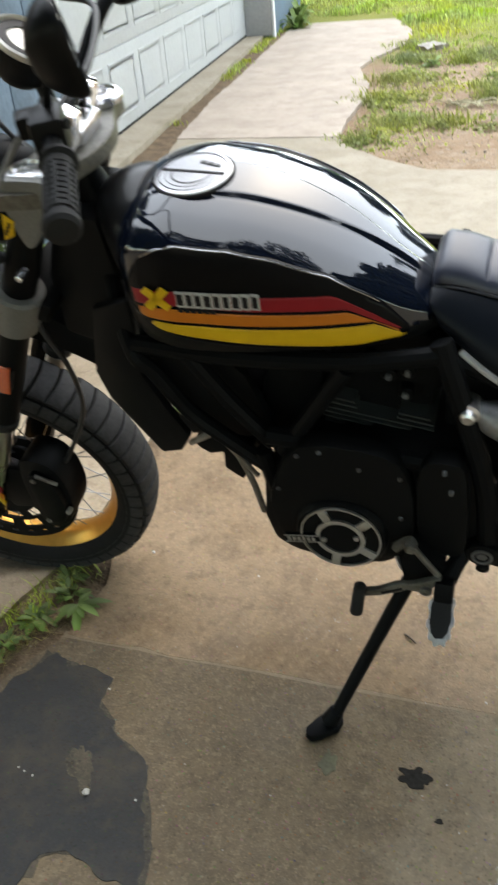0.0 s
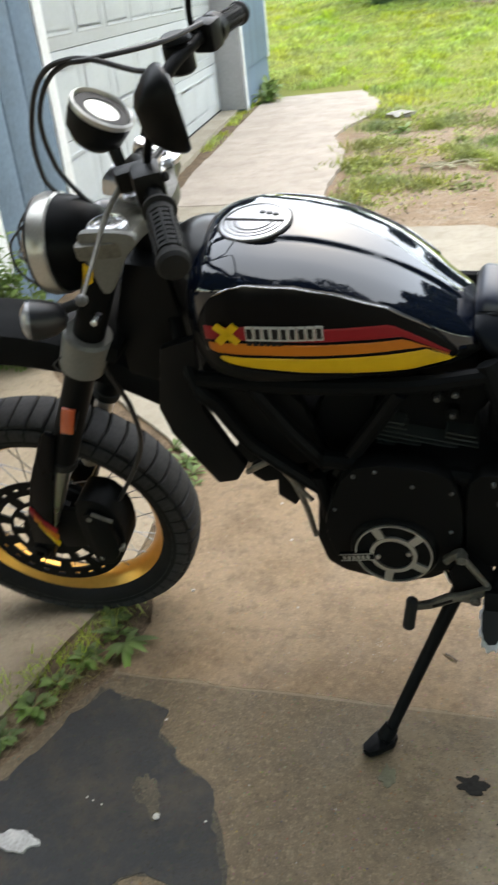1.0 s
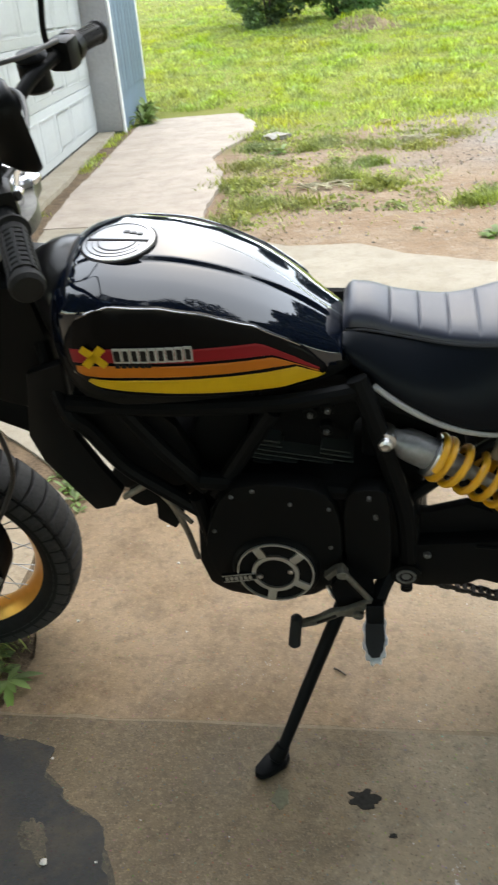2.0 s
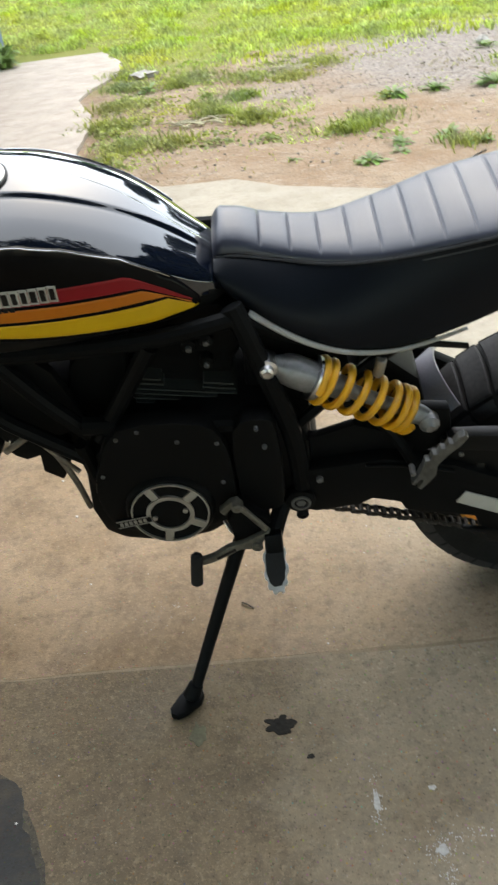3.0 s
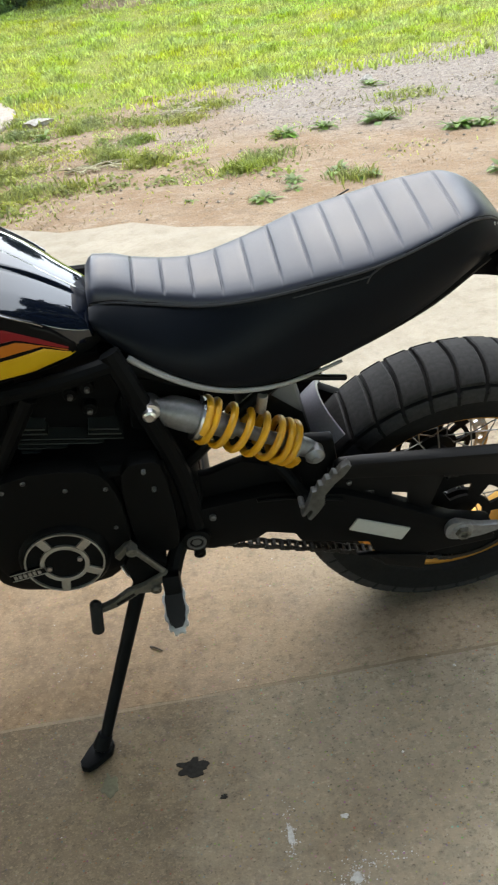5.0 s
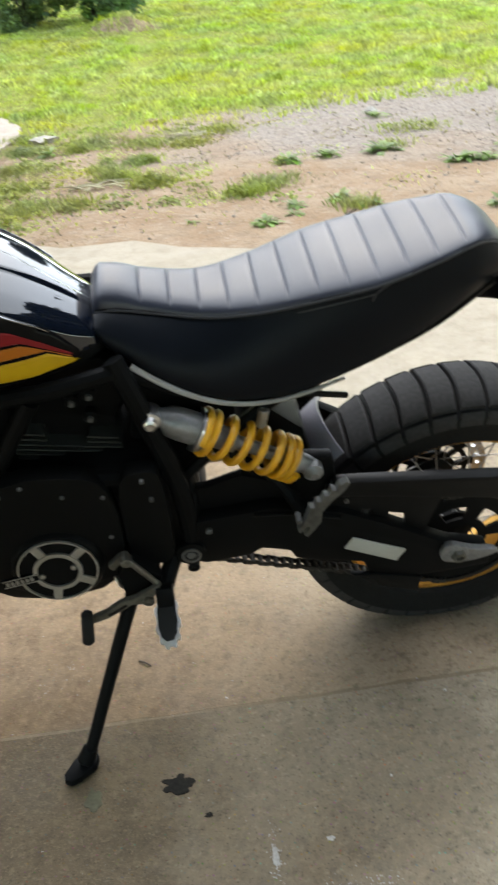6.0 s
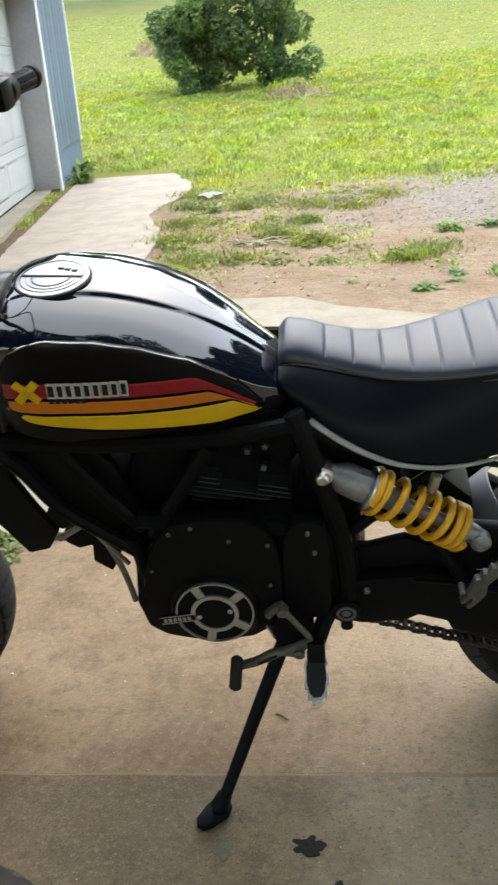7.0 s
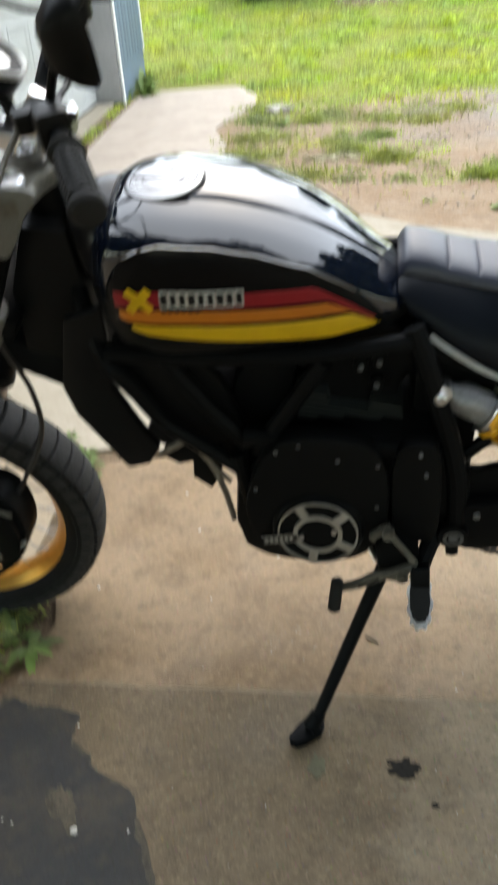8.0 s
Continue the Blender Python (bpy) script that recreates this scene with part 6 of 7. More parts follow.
# front shroud, cooler and exhaust bits
part("front_shroud", slab([(0.395, 0.900), (0.376, 0.830), (0.360, 0.768), (0.370, 0.708), (0.434, 0.582), (0.474, 0.592), (0.498, 0.630), (0.473, 0.684), (0.443, 0.768), (0.455, 0.86), (0.46, 0.92)], -0.132, -0.112, 0.006), BLACK_P, bike, "black plastic shroud beside the oil cooler")
part("front_shroud", slab([(0.400, 0.905), (0.372, 0.785), (0.382, 0.725), (0.446, 0.602), (0.505, 0.655), (0.46, 0.92)], 0.112, 0.132, 0.006), BLACK_P, bike, "black plastic shroud beside the oil cooler")
part("oil_cooler", slab([(0.400, 0.87), (0.392, 0.76), (0.405, 0.715), (0.425, 0.715), (0.425, 0.75), (0.43, 0.87)], -0.11, 0.11, 0.006), CAST, bike, "black oil cooler")
part("hose_cover", slab([(0.449, 0.80), (0.4495, 0.768), (0.4985, 0.690), (0.484, 0.674), (0.504, 0.634), (0.54, 0.655), (0.60, 0.64), (0.655, 0.66), (0.62, 0.78), (0.57, 0.845), (0.462, 0.862)], -0.128, -0.108, 0.004), BLACK_P, bike, "black hose cover")
part("bracket_rod", tube([(0.500, -0.138, 0.624), (0.536, -0.14, 0.649), (0.563, -0.142, 0.664), (0.586, -0.145, 0.612), (0.603, -0.148, 0.546), (0.612, -0.15, 0.473)], 0.0058, 8), WORN, bike, "bent grey metal rod")
part("bracket_rod", tube([(0.574, -0.15, 0.640), (0.598, -0.152, 0.602), (0.618, -0.155, 0.575)], 0.0045, 8), WORN, bike, "bent grey metal rod")
part("regulator", slab([(0.500, 0.618), (0.509, 0.603), (0.526, 0.590), (0.551, 0.597), (0.546, 0.557), (0.576, 0.530), (0.596, 0.563), (0.602, 0.60), (0.567, 0.655), (0.536, 0.642)], -0.13, 0.02, 0.004), CAST, bike, "black regulator box")
part("header_pipe", tube([(0.50, 0.03, 0.64), (0.52, 0.06, 0.52), (0.62, 0.12, 0.46), (0.85, 0.15, 0.43), (0.95, 0.16, 0.45)], 0.021, 14), CAST, bike, "black exhaust header")
part("muffler", tube([(1.10, 0.18, 0.48), (1.18, 0.19, 0.50), (1.29, 0.19, 0.53)], 0.042, 18), CAST, bike, "black exhaust muffler")
part("inner_fender", slab([(1.115, 0.52), (1.105, 0.60), (1.115, 0.70), (1.14, 0.70), (1.22, 0.62), (1.24, 0.52), (1.16, 0.46)], -0.06, 0.06, 0.01), BLACK_P, bike, "black plastic inner fender")
part("wiring_cover", slab([(0.29, 0.80), (0.40, 0.76), (0.425, 0.86), (0.415, 1.02), (0.345, 1.03), (0.30, 0.92)], -0.075, 0.075, 0.012), BLACK_P, bike, "black wiring and horn cover")

# swingarm and rear drive
arm = part("swingarm", slab([(0.985, 0.515), (1.005, 0.545), (1.142, 0.555), (1.262, 0.522), (1.345, 0.475), (1.475, 0.390), (1.55, 0.365), (1.56, 0.315), (1.48, 0.310), (1.413, 0.307), (1.345, 0.322), (1.318, 0.346), (1.310, 0.372), (1.258, 0.387), (1.21, 0.400), (1.180, 0.412), (1.172, 0.434), (1.122, 0.452), (1.100, 0.438), (1.02, 0.432), (0.975, 0.45)], -0.180, -0.145, 0.008), SATIN, bike, "black swingarm")
part("swingarm_leg", slab([(0.985, 0.50), (1.005, 0.53), (1.142, 0.545), (1.262, 0.50), (1.475, 0.36), (1.55, 0.35), (1.56, 0.29), (1.48, 0.29), (1.21, 0.41), (1.12, 0.47), (1.02, 0.455)], 0.145, 0.175, 0.008), SATIN, arm)
part("swingarm_bridge", slab([(0.995, 0.50), (1.03, 0.50), (1.04, 0.45), (1.01, 0.44)], -0.15, 0.15, 0.012), SATIN, arm)
part("arm_gusset", slab([(1.015, 0.600), (1.035, 0.599), (1.095, 0.618), (1.16, 0.588), (1.195, 0.555), (1.195, 0.52), (1.015, 0.52)], -0.152, -0.134, 0.004), SATIN, arm)
part("arm_edge", tube([(1.11, -0.184, 0.548), (1.18, -0.184, 0.538), (1.262, -0.184, 0.512)], 0.003, 6), SATIN, arm)
guard = part("chain_guard", slab([(1.250, 0.582), (1.262, 0.589), (1.30, 0.586), (1.44, 0.568), (1.581, 0.550), (1.588, 0.541), (1.555, 0.496), (1.402, 0.528), (1.301, 0.548), (1.250, 0.556)], -0.176, -0.150, 0.006), BLACK_P, bike, "black chain guard")
part("guard_web", slab([(1.240, 0.575), (1.301, 0.560), (1.408, 0.532), (1.455, 0.520), (1.440, 0.470), (1.425, 0.415), (1.388, 0.425), (1.384, 0.478), (1.356, 0.486), (1.350, 0.455), (1.324, 0.460), (1.322, 0.500), (1.305, 0.504), (1.302, 0.475), (1.240, 0.500)], -0.164, -0.156, 0.002), BLACK_P, guard, "pierced web under the chain guard")
part("guard_bolt", turned([(0.0045, 0.01), (0.0045, -0.002), (0.002, -0.0035), (0.0005, -0.003)], 10, pose(1.276, -0.166, 0.533)), GREY_D, guard)
part("guard_tail", slab([(1.558, 0.497), (1.588, 0.541), (1.600, 0.538), (1.574, 0.490)], -0.168, -0.158, 0.002), SILVER, guard, "thin silver edge")
part("lower_guard", slab([(1.285, 0.345), (1.329, 0.323), (1.342, 0.299), (1.420, 0.265), (1.424, 0.308), (1.345, 0.332)], -0.184, -0.172, 0.003), BLACK_P, bike, "black lower chain guide")
part("sticker", slab([(1.287, 0.451), (1.388, 0.398), (1.371, 0.369), (1.271, 0.425)], -0.1835, -0.180, 0.0008), STICKER, arm, "pale warning label")
cap = part("pivot_cap", turned([(0.027, 0.03), (0.026, -0.004), (0.020, -0.006), (0.001, -0.006)], 28, pose(0.994, -0.185, 0.475)), CAST, arm, "black pivot cap")
part("pivot_ring", ring_plate(0.0125, 0.0175, -0.0085, -0.004, 32, pose(0.994, -0.185, 0.475)), GREY_D, cap, "grey ring")
part("pivot_socket", turned([(0.009, 0.0), (0.009, -0.0075), (0.001, -0.0075)], 6, pose(0.994, -0.185, 0.475)), GREY_D, cap)
part("pivot_bolt", turned([(0.006, 0.02), (0.006, -0.004), (0.004, -0.006), (0.001, -0.005)], 14, pose(1.03, -0.182, 0.524)), GREY_D, arm)
part("pivot_bolt", turned([(0.011, 0.02), (0.011, -0.006), (0.006, -0.009), (0.001, -0.008)], 14, pose(0.995, -0.175, 0.427)), CAST, arm)
plate = part("axle_plate", slab(rounded([(1.455, 0.365), (1.457, 0.390), (1.475, 0.398), (1.498, 0.388), (1.525, 0.377), (1.558, 0.371), (1.560, 0.358), (1.520, 0.347), (1.487, 0.347), (1.466, 0.352)], 3), -0.190, -0.176, 0.003), SHOCKG, arm, "grey axle adjuster plate")
part("axle_washer", turned([(0.021, 0.004), (0.021, -0.002), (0.018, -0.004), (0.012, -0.004)], 24, pose(1.487, -0.189, 0.372), cap=False), SHOCKG, plate)
part("axle_nut", turned([(0.015, 0.01), (0.015, -0.004), (0.013, -0.010), (0.008, -0.010), (0.007, -0.004), (0.001, -0.004)], 6, pose(1.487, -0.192, 0.372)), LEVER, plate, "dark axle nut")
part("adjuster_bolt", rod((1.545, -0.184, 0.366), (1.578, -0.184, 0.358), 0.005), SHOCKG, plate)


def chain_run(p, q, n, parent):
    """Links in a row, plates and rollers."""
    p, q = Vector(p), Vector(q)
    d = (q - p) / n
    ang = math.degrees(math.atan2(d.z, d.x))
    shared = None
    for i in range(n):
        c = p + d * (i + 0.5)
        if shared is None:
            bm = block((d.length * 1.25, 0.003, 0.011), pose(0, -0.008, 0), 0.003)
            block((d.length * 1.25, 0.003, 0.011), pose(0, 0.008, 0), 0.003, bm)
            rod((-d.length * 0.4, -0.011, 0), (-d.length * 0.4, 0.011, 0), 0.0055, bm=bm, seg=8)
            ob = part("link", bm, CHAIN, parent)
            shared = ob.data
        else:
            ob = new("link", shared)
            ob.parent = parent
        ob.matrix_basis = pose(c.x, c.y + (0.0012 if i % 2 else -0.0012), c.z, 0, -ang, 0)


chain = part("drive_chain", ring_plate(0.124, 0.134, -0.006, 0.006, 46, pose(1.517, -0.109, 0.319), a0=-95, a1=95), CHAIN, bike, "dark steel drive chain")
chain_run((1.0, -0.125, 0.40), (1.505, -0.109, 0.190), 34, chain)
chain_run((1.0, -0.125, 0.52), (1.51, -0.109, 0.449), 32, chain)

# shock
S0, S1 = Vector((0.962, -0.140, 0.768)), Vector((1.222, -0.150, 0.614))
sd = (S1 - S0).normalized()
sm = Matrix.Translation(S0) @ sd.to_track_quat("Y", "Z").to_matrix().to_4x4()
shock = part("shock_absorber", turned([(0.006, 0.002), (0.014, 0.004), (0.017, 0.018), (0.0255, 0.034), (0.0275, 0.05), (0.0275, 0.082), (0.034, 0.084), (0.035, 0.092), (0.022, 0.094), (0.019, 0.15), (0.012, 0.152), (0.012, 0.25), (0.030, 0.252), (0.032, 0.262), (0.018, 0.266), (0.016, 0.30)], 28, sm), SHOCKG, bike, "dark grey shock absorber body")
hel = []
L0, L1 = 0.090, 0.262
marks = [(0.0, 0.090), (0.6, 0.0935), (1.2, 0.104), (2.2, 0.133), (3.2, 0.163), (4.2, 0.192), (5.2, 0.220), (6.0, 0.236), (7.0, 0.249), (8.0, 0.262)]
for i in range(8 * 22 + 1):
    t = i / 22
    y = float(np.interp(t, *zip(*marks)))
    a = 2 * math.pi * t
    hel.append(sm @ Vector((0.0355 * math.cos(a), y, 0.0355 * math.sin(a))))
part("spring", tube(hel, 0.0066, 9, 1), YELLOW, shock, "yellow coil spring")
part("shock_collar", ring_plate(0.024, 0.037, 0.080, 0.087, 36, sm), STEEL, shock)
part("top_bolt", turned([(0.017, 0.02), (0.017, -0.010), (0.012, -0.012), (0.011, -0.020), (0.007, -0.023), (0.001, -0.022)], 20, pose(0.962, -0.150, 0.768)), STEEL, shock, "bright upper shock bolt")
part("low_bolt", turned([(0.017, 0.02), (0.017, -0.008), (0.012, -0.011), (0.007, -0.018), (0.001, -0.017)], 20, pose(1.218, -0.160, 0.616)), SHOCKG, shock, "worn lower shock bolt")
part("shock_mount", slab([(1.185, 0.640), (1.255, 0.630), (1.262, 0.560), (1.20, 0.52), (1.16, 0.54)], -0.150, -0.125, 0.006), SATIN, bike)
part("shock_sticker", ring_plate(0.0193, 0.0200, 0.105, 0.140, 20, sm, a0=120, a1=260), YELLOW_S, shock)

# rear hugger and fender behind the shock
rings = []
for deg in np.linspace(132, 151, 7):
    ca, sa = math.cos(radians(deg)), math.sin(radians(deg))
    arc = [(v, 0.392 - 6.0 * v * v) for v in np.linspace(-0.088, 0.088, 13)]
    rings.append([(1.517 + r * ca, v, 0.319 + r * sa) for v, r in arc] + [(1.517 + (r - 0.005) * ca, v * 0.95, 0.319 + (r - 0.005) * sa) for v, r in reversed(arc)])
part("rear_hugger", loft(rings), HUGGER, bike, "smooth grey plastic rear hugger", 60)
part("link_post", rod((1.145, -0.125, 0.735), (1.138, -0.125, 0.700), 0.009), SILVER, bike, "small silver post")
part("fender_stay", tube([(1.16, -0.105, 0.738), (1.22, -0.10, 0.735), (1.255, -0.095, 0.724), (1.29, -0.085, 0.708)], 0.0055, 8), BLACK_P, bike)

# tail
tail = part("tail_fender", loft([[(u, -h, w - d), (u, -h * 0.9, w - 0.004), (u, -h * 0.4, w), (u, h * 0.4, w), (u, h * 0.9, w - 0.004), (u, h, w - d), (u, 0, w - d - 0.004)] for u, w, h, d in ((1.49, 0.872, 0.045, 0.022), (1.53, 0.884, 0.056, 0.035), (1.57, 0.884, 0.050, 0.050), (1.62, 0.888, 0.048, 0.062), (1.67, 0.876, 0.042, 0.06), (1.71, 0.85, 0.034, 0.045))]), PANEL, bike, "black tail fender")
part("tail_light", block((0.03, 0.09, 0.05), pose(1.71, 0, 0.840, 0, 20, 0), 0.012), RED_L, bike, "red tail light")
for s in (-1, 1):
    stalk = part("rear_indicator", ball(0.024, pose(1.575, s * 0.155, 0.835) @ Matrix.Diagonal((1.1, 0.9, 1.25, 1)), 20), BLACK_P, bike, "black oval rear indicator")
    part("indicator_stalk", tube([(1.55, s * 0.06, 0.865), (1.56, s * 0.10, 0.865), (1.572, s * 0.14, 0.848)], 0.009, 8), GRIPR, stalk)
    part("indicator_lens", ball(0.020, pose(1.588, s * 0.155, 0.835) @ Matrix.Diagonal((0.9, 0.85, 1.15, 1)), 18), LENS, stalk, "smoked indicator lens")

# foot controls
def peg_outline(scale, notch):
    """An oval pad narrowing to its hinge, its edge cut into teeth."""
    out = []
    for i in range(72):
        a = 2 * math.pi * i / 72
        x, z = 0.0205 * scale * math.copysign(abs(math.cos(a)) ** 0.75, math.cos(a)), 0.050 * scale * math.copysign(abs(math.sin(a)) ** 0.85, math.sin(a))
        x *= 1 - 0.18 * max(z / 0.05, 0.0)
        k = 1 - notch * (1 if i % 6 < 3 else 0)
        out.append((0.938 + x * k, -0.004 + z * (1 - 0.5 * (1 - k))))
    return out


peg = part("footpeg", slab(peg_outline(1.10, 0.15), -0.008, 0.009, 0.001), PEGM, bike, "rider's footpeg with a bright serrated edge")
peg.matrix_basis = pose(0, -0.258, 0.402, -63, 0, 0)
part("peg_pad", slab(peg_outline(0.86, 0.05), -0.014, -0.006, 0.003), GRIPR, peg, "black rubber pad")
part("peg_hanger", tube([(0.975, -0.16, 0.470), (0.955, -0.185, 0.448), (0.94, -0.215, 0.425)], 0.016, 10), SATIN, bike)
ppeg = part("passenger_peg", slab([(1.177, 0.562), (1.181, 0.557), (1.193, 0.572), (1.197, 0.568), (1.187, 0.551), (1.193, 0.546), (1.206, 0.562), (1.217, 0.580), (1.218, 0.602), (1.235, 0.626), (1.252, 0.643), (1.263, 0.661), (1.257, 0.668), (1.246, 0.661), (1.240, 0.650), (1.233, 0.652), (1.228, 0.640), (1.221, 0.641), (1.216, 0.628), (1.209, 0.629), (1.205, 0.616), (1.197, 0.616), (1.195, 0.603), (1.188, 0.582)], -0.246, -0.232, 0.0015), PPEG, bike, "folded grey passenger footpeg with a toothed edge")
part("peg_pin", rod((1.180, -0.244, 0.582), (1.180, -0.222, 0.582), 0.005), GREY_D, ppeg)
part("peg_bracket", tube([(1.20, -0.23, 0.548), (1.19, -0.19, 0.55), (1.15, -0.15, 0.60), (1.08, -0.135, 0.66)], 0.010, 8), SATIN, bike)
stand = part("side_stand", tube([(0.890, -0.165, 0.405), (0.868, -0.197, 0.366), (0.812, -0.268, 0.25), (0.754, -0.348, 0.133)], (0.0150, 0.0112), 12, 5), SATIN, bike, "black side stand")
part("stand_pivot", block((0.045, 0.04, 0.06), pose(0.885, -0.165, 0.412, 20, -15, 0), 0.008), SATIN, stand)
part("stand_foot", slab([(0.727, -0.066), (0.708, -0.038), (0.692, -0.008), (0.695, 0.006), (0.708, 0.012), (0.724, 0.004), (0.752, -0.020), (0.757, -0.040), (0.752, -0.056), (0.741, -0.064)], -0.008, 0.007, 0.004), SATIN, stand, "flat oval stand foot").matrix_basis = pose(0.010, -0.388, 0.1165, 75, 0, 0)
part("stand_boss", rod((0.757, -0.343, 0.142), (0.742, -0.356, 0.116), 0.0145, 0.017), SATIN, stand)
lever = part("shift_lever", slab([(0.799, 0.384), (0.799, 0.369), (0.832, 0.380), (0.852, 0.392), (0.878, 0.409), (0.903, 0.405), (0.915, 0.415), (0.936, 0.455), (0.922, 0.448), (0.886, 0.427), (0.858, 0.419), (0.828, 0.396)], -0.232, -0.220, 0.003), LEVER, bike, "dark worn shift lever")
part("lever_slot", slab([(0.834, 0.387), (0.870, 0.409), (0.868, 0.415), (0.832, 0.392)], -0.2335, -0.231, 0.0006), DARK_S, lever)
part("toe_rubber", rod((0.798, -0.234, 0.414), (0.789, -0.254, 0.344), 0.0108, 0.0115, seg=14, edge=0.5), GRIPR, lever, "black rubber toe piece")
part("shift_link", rod((0.887, -0.222, 0.522), (0.928, -0.222, 0.450), 0.0055), LEVER, bike, "shift linkage rod")
part("shift_arm", slab([(0.852, 0.508), (0.860, 0.496), (0.872, 0.512), (0.893, 0.520), (0.886, 0.534), (0.874, 0.530)], -0.222, -0.208, 0.003), LEVER, bike, "shift shaft arm")
part("link_joint", turned([(0.010, 0.01), (0.010, -0.006), (0.005, -0.008), (0.001, -0.007)], 14, pose(0.885, -0.226, 0.524)), LEVER, bike)
part("link_joint", turned([(0.010, 0.01), (0.010, -0.006), (0.005, -0.008), (0.001, -0.007)], 14, pose(0.909, -0.232, 0.418)), LEVER, bike)
part("peg_hinge", block((0.032, 0.03, 0.045), pose(0.939, -0.235, 0.425, -25, 0, 0), 0.006), SATIN, bike)
part("shift_bracket", slab([(0.862, 0.47), (0.885, 0.515), (0.938, 0.455), (0.915, 0.40), (0.872, 0.39)], -0.214, -0.170, 0.005), SATIN, bike, "black stand and shift bracket")
part("spring_hook", tube([(0.85, -0.18, 0.44), (0.865, -0.20, 0.425), (0.89, -0.20, 0.41)], 0.004, 6), STEEL, bike)

# fork and front end
def fork_leg(s):
    shift = 0.009 * s
    at = lambda w: (-0.03 + shift + (w - 0.325) * 0.510, s * 0.106, w)
    leg = part("fork_leg", rod(at(0.60), at(1.105), 0.0275, seg=24), SATIN, bike, "black upper fork tube")
    part("fork_slider", rod(at(0.375), at(0.61), 0.0215, seg=20), STEEL if s < 0 else ALU, leg, "bright fork slider")
    part("fork_clamp", rod(at(0.842), at(0.916), 0.041, 0.044, seg=28), CLAMPG, leg, "grey lower fork clamp")
    part("fork_seal", rod(at(0.592), at(0.615), 0.030, seg=24), GRIPR, leg)
    foot = part("fork_foot", block((0.065, 0.04, 0.11), pose(-0.03 + shift + 0.004, s * 0.102, 0.345, 0, 27, 0), 0.012), SATIN, leg)
    part("axle_clamp", turned([(0.020, 0.01), (0.020, -0.008), (0.015, -0.011), (0.009, -0.010), (0.008, -0.004), (0.001, -0.004)], 20, pose(-0.03 + shift, s * 0.122, 0.325) @ Matrix.Diagonal((1, -s, 1, 1))), CAST, foot)
    part("fork_guard", slab([(0.095, 0.690), (0.112, 0.705), (0.130, 0.690), (0.075, 0.545), (0.030, 0.42), (0.018, 0.372), (-0.035, 0.372), (-0.020, 0.45), (0.030, 0.57)], s * 0.140, s * 0.128, 0.004), PANEL, leg, "black fork guard")
    for i, m_ in enumerate((RED_S, ORANGE_S, YELLOW_S)):
        d = 0.0135 * i
        part("guard_stripe", slab([(-0.006 + d * 0.3, 0.476 - d * 1.5), (0.002 + d * 0.3, 0.494 - d * 1.5), (0.018 + d * 0.2, 0.452 - d * 1.6), (0.043 - d * 0.3, 0.424 - d * 1.6), (0.036 - d * 0.3, 0.410 - d * 1.6), (0.008 + d * 0.2, 0.440 - d * 1.6)], s * 0.1425, s * 0.1395, 0.0006), m_, leg)
    part("reflector", slab([(0.145, 0.705), (0.172, 0.700), (0.196, 0.762), (0.170, 0.768)], s * 0.137, s * 0.131, 0.002), AMBER, leg, "amber reflector")
    part("reflector_base", block((0.03, 0.02, 0.06), pose(0.172, s * 0.126, 0.735, 0, 27, 0), 0.004), SATIN, leg)
    return leg


fork_leg(-1)
fork_leg(1)
part("triple_clamp", slab(rounded([(0.315, -0.15), (0.345, -0.155), (0.395, -0.145), (0.405, -0.09), (0.43, -0.03), (0.43, 0.03), (0.405, 0.09), (0.395, 0.145), (0.345, 0.155), (0.315, 0.15), (0.33, 0.05), (0.33, -0.05)], 3), -0.013, 0.013, 0.007), LEVER, bike, "dark cast upper fork clamp").matrix_basis = pose(0.0, 0, 1.098, 90, 0, 0) @ pose(0, 0, 0)
part("lower_clamp", block((0.07, 0.24, 0.04), pose(0.275, 0, 0.885, 0, 27, 0), 0.010), SATIN, bike, "black lower fork bridge")
for s in (-1, 1):
    part("fork_cap", turned([(0.033, 0.0), (0.033, 0.008), (0.029, 0.013), (0.024, 0.014), (0.022, 0.010), (0.012, 0.012), (0.011, 0.007), (0.001, 0.007)], 28, Matrix.Translation((0.368 + 0.009 * s, s * 0.112, 1.112)) @ Euler((radians(90), 0, 0)).to_matrix().to_4x4()), STEEL, bike, "bright fork cap")
stay = part("fork_stay", slab(rounded([(0.324, 1.120), (0.345, 1.128), (0.405, 1.124), (0.416, 1.108), (0.392, 1.082), (0.374, 1.052), (0.356, 1.026), (0.338, 1.022), (0.328, 1.070)], 3), -0.148, -0.134, 0.004), CLAMPG, bike, "grey upper fork clamp tapering downwards")
part("fork_sticker", slab([(0.321, 1.078), (0.335, 1.066), (0.326, 1.042), (0.308, 1.034)], -0.1505, -0.148, 0.0006), YELLOW_S, bike, "yellow label on the fork")
for i in range(3):
    part("lettering_bar", block((0.004, 0.0012, 0.009), pose(0.3165 + 0.0045 * i, -0.1508, 1.048 + 0.006 * i, 0, 20, 0), 0.0003), DARK_S, bike)

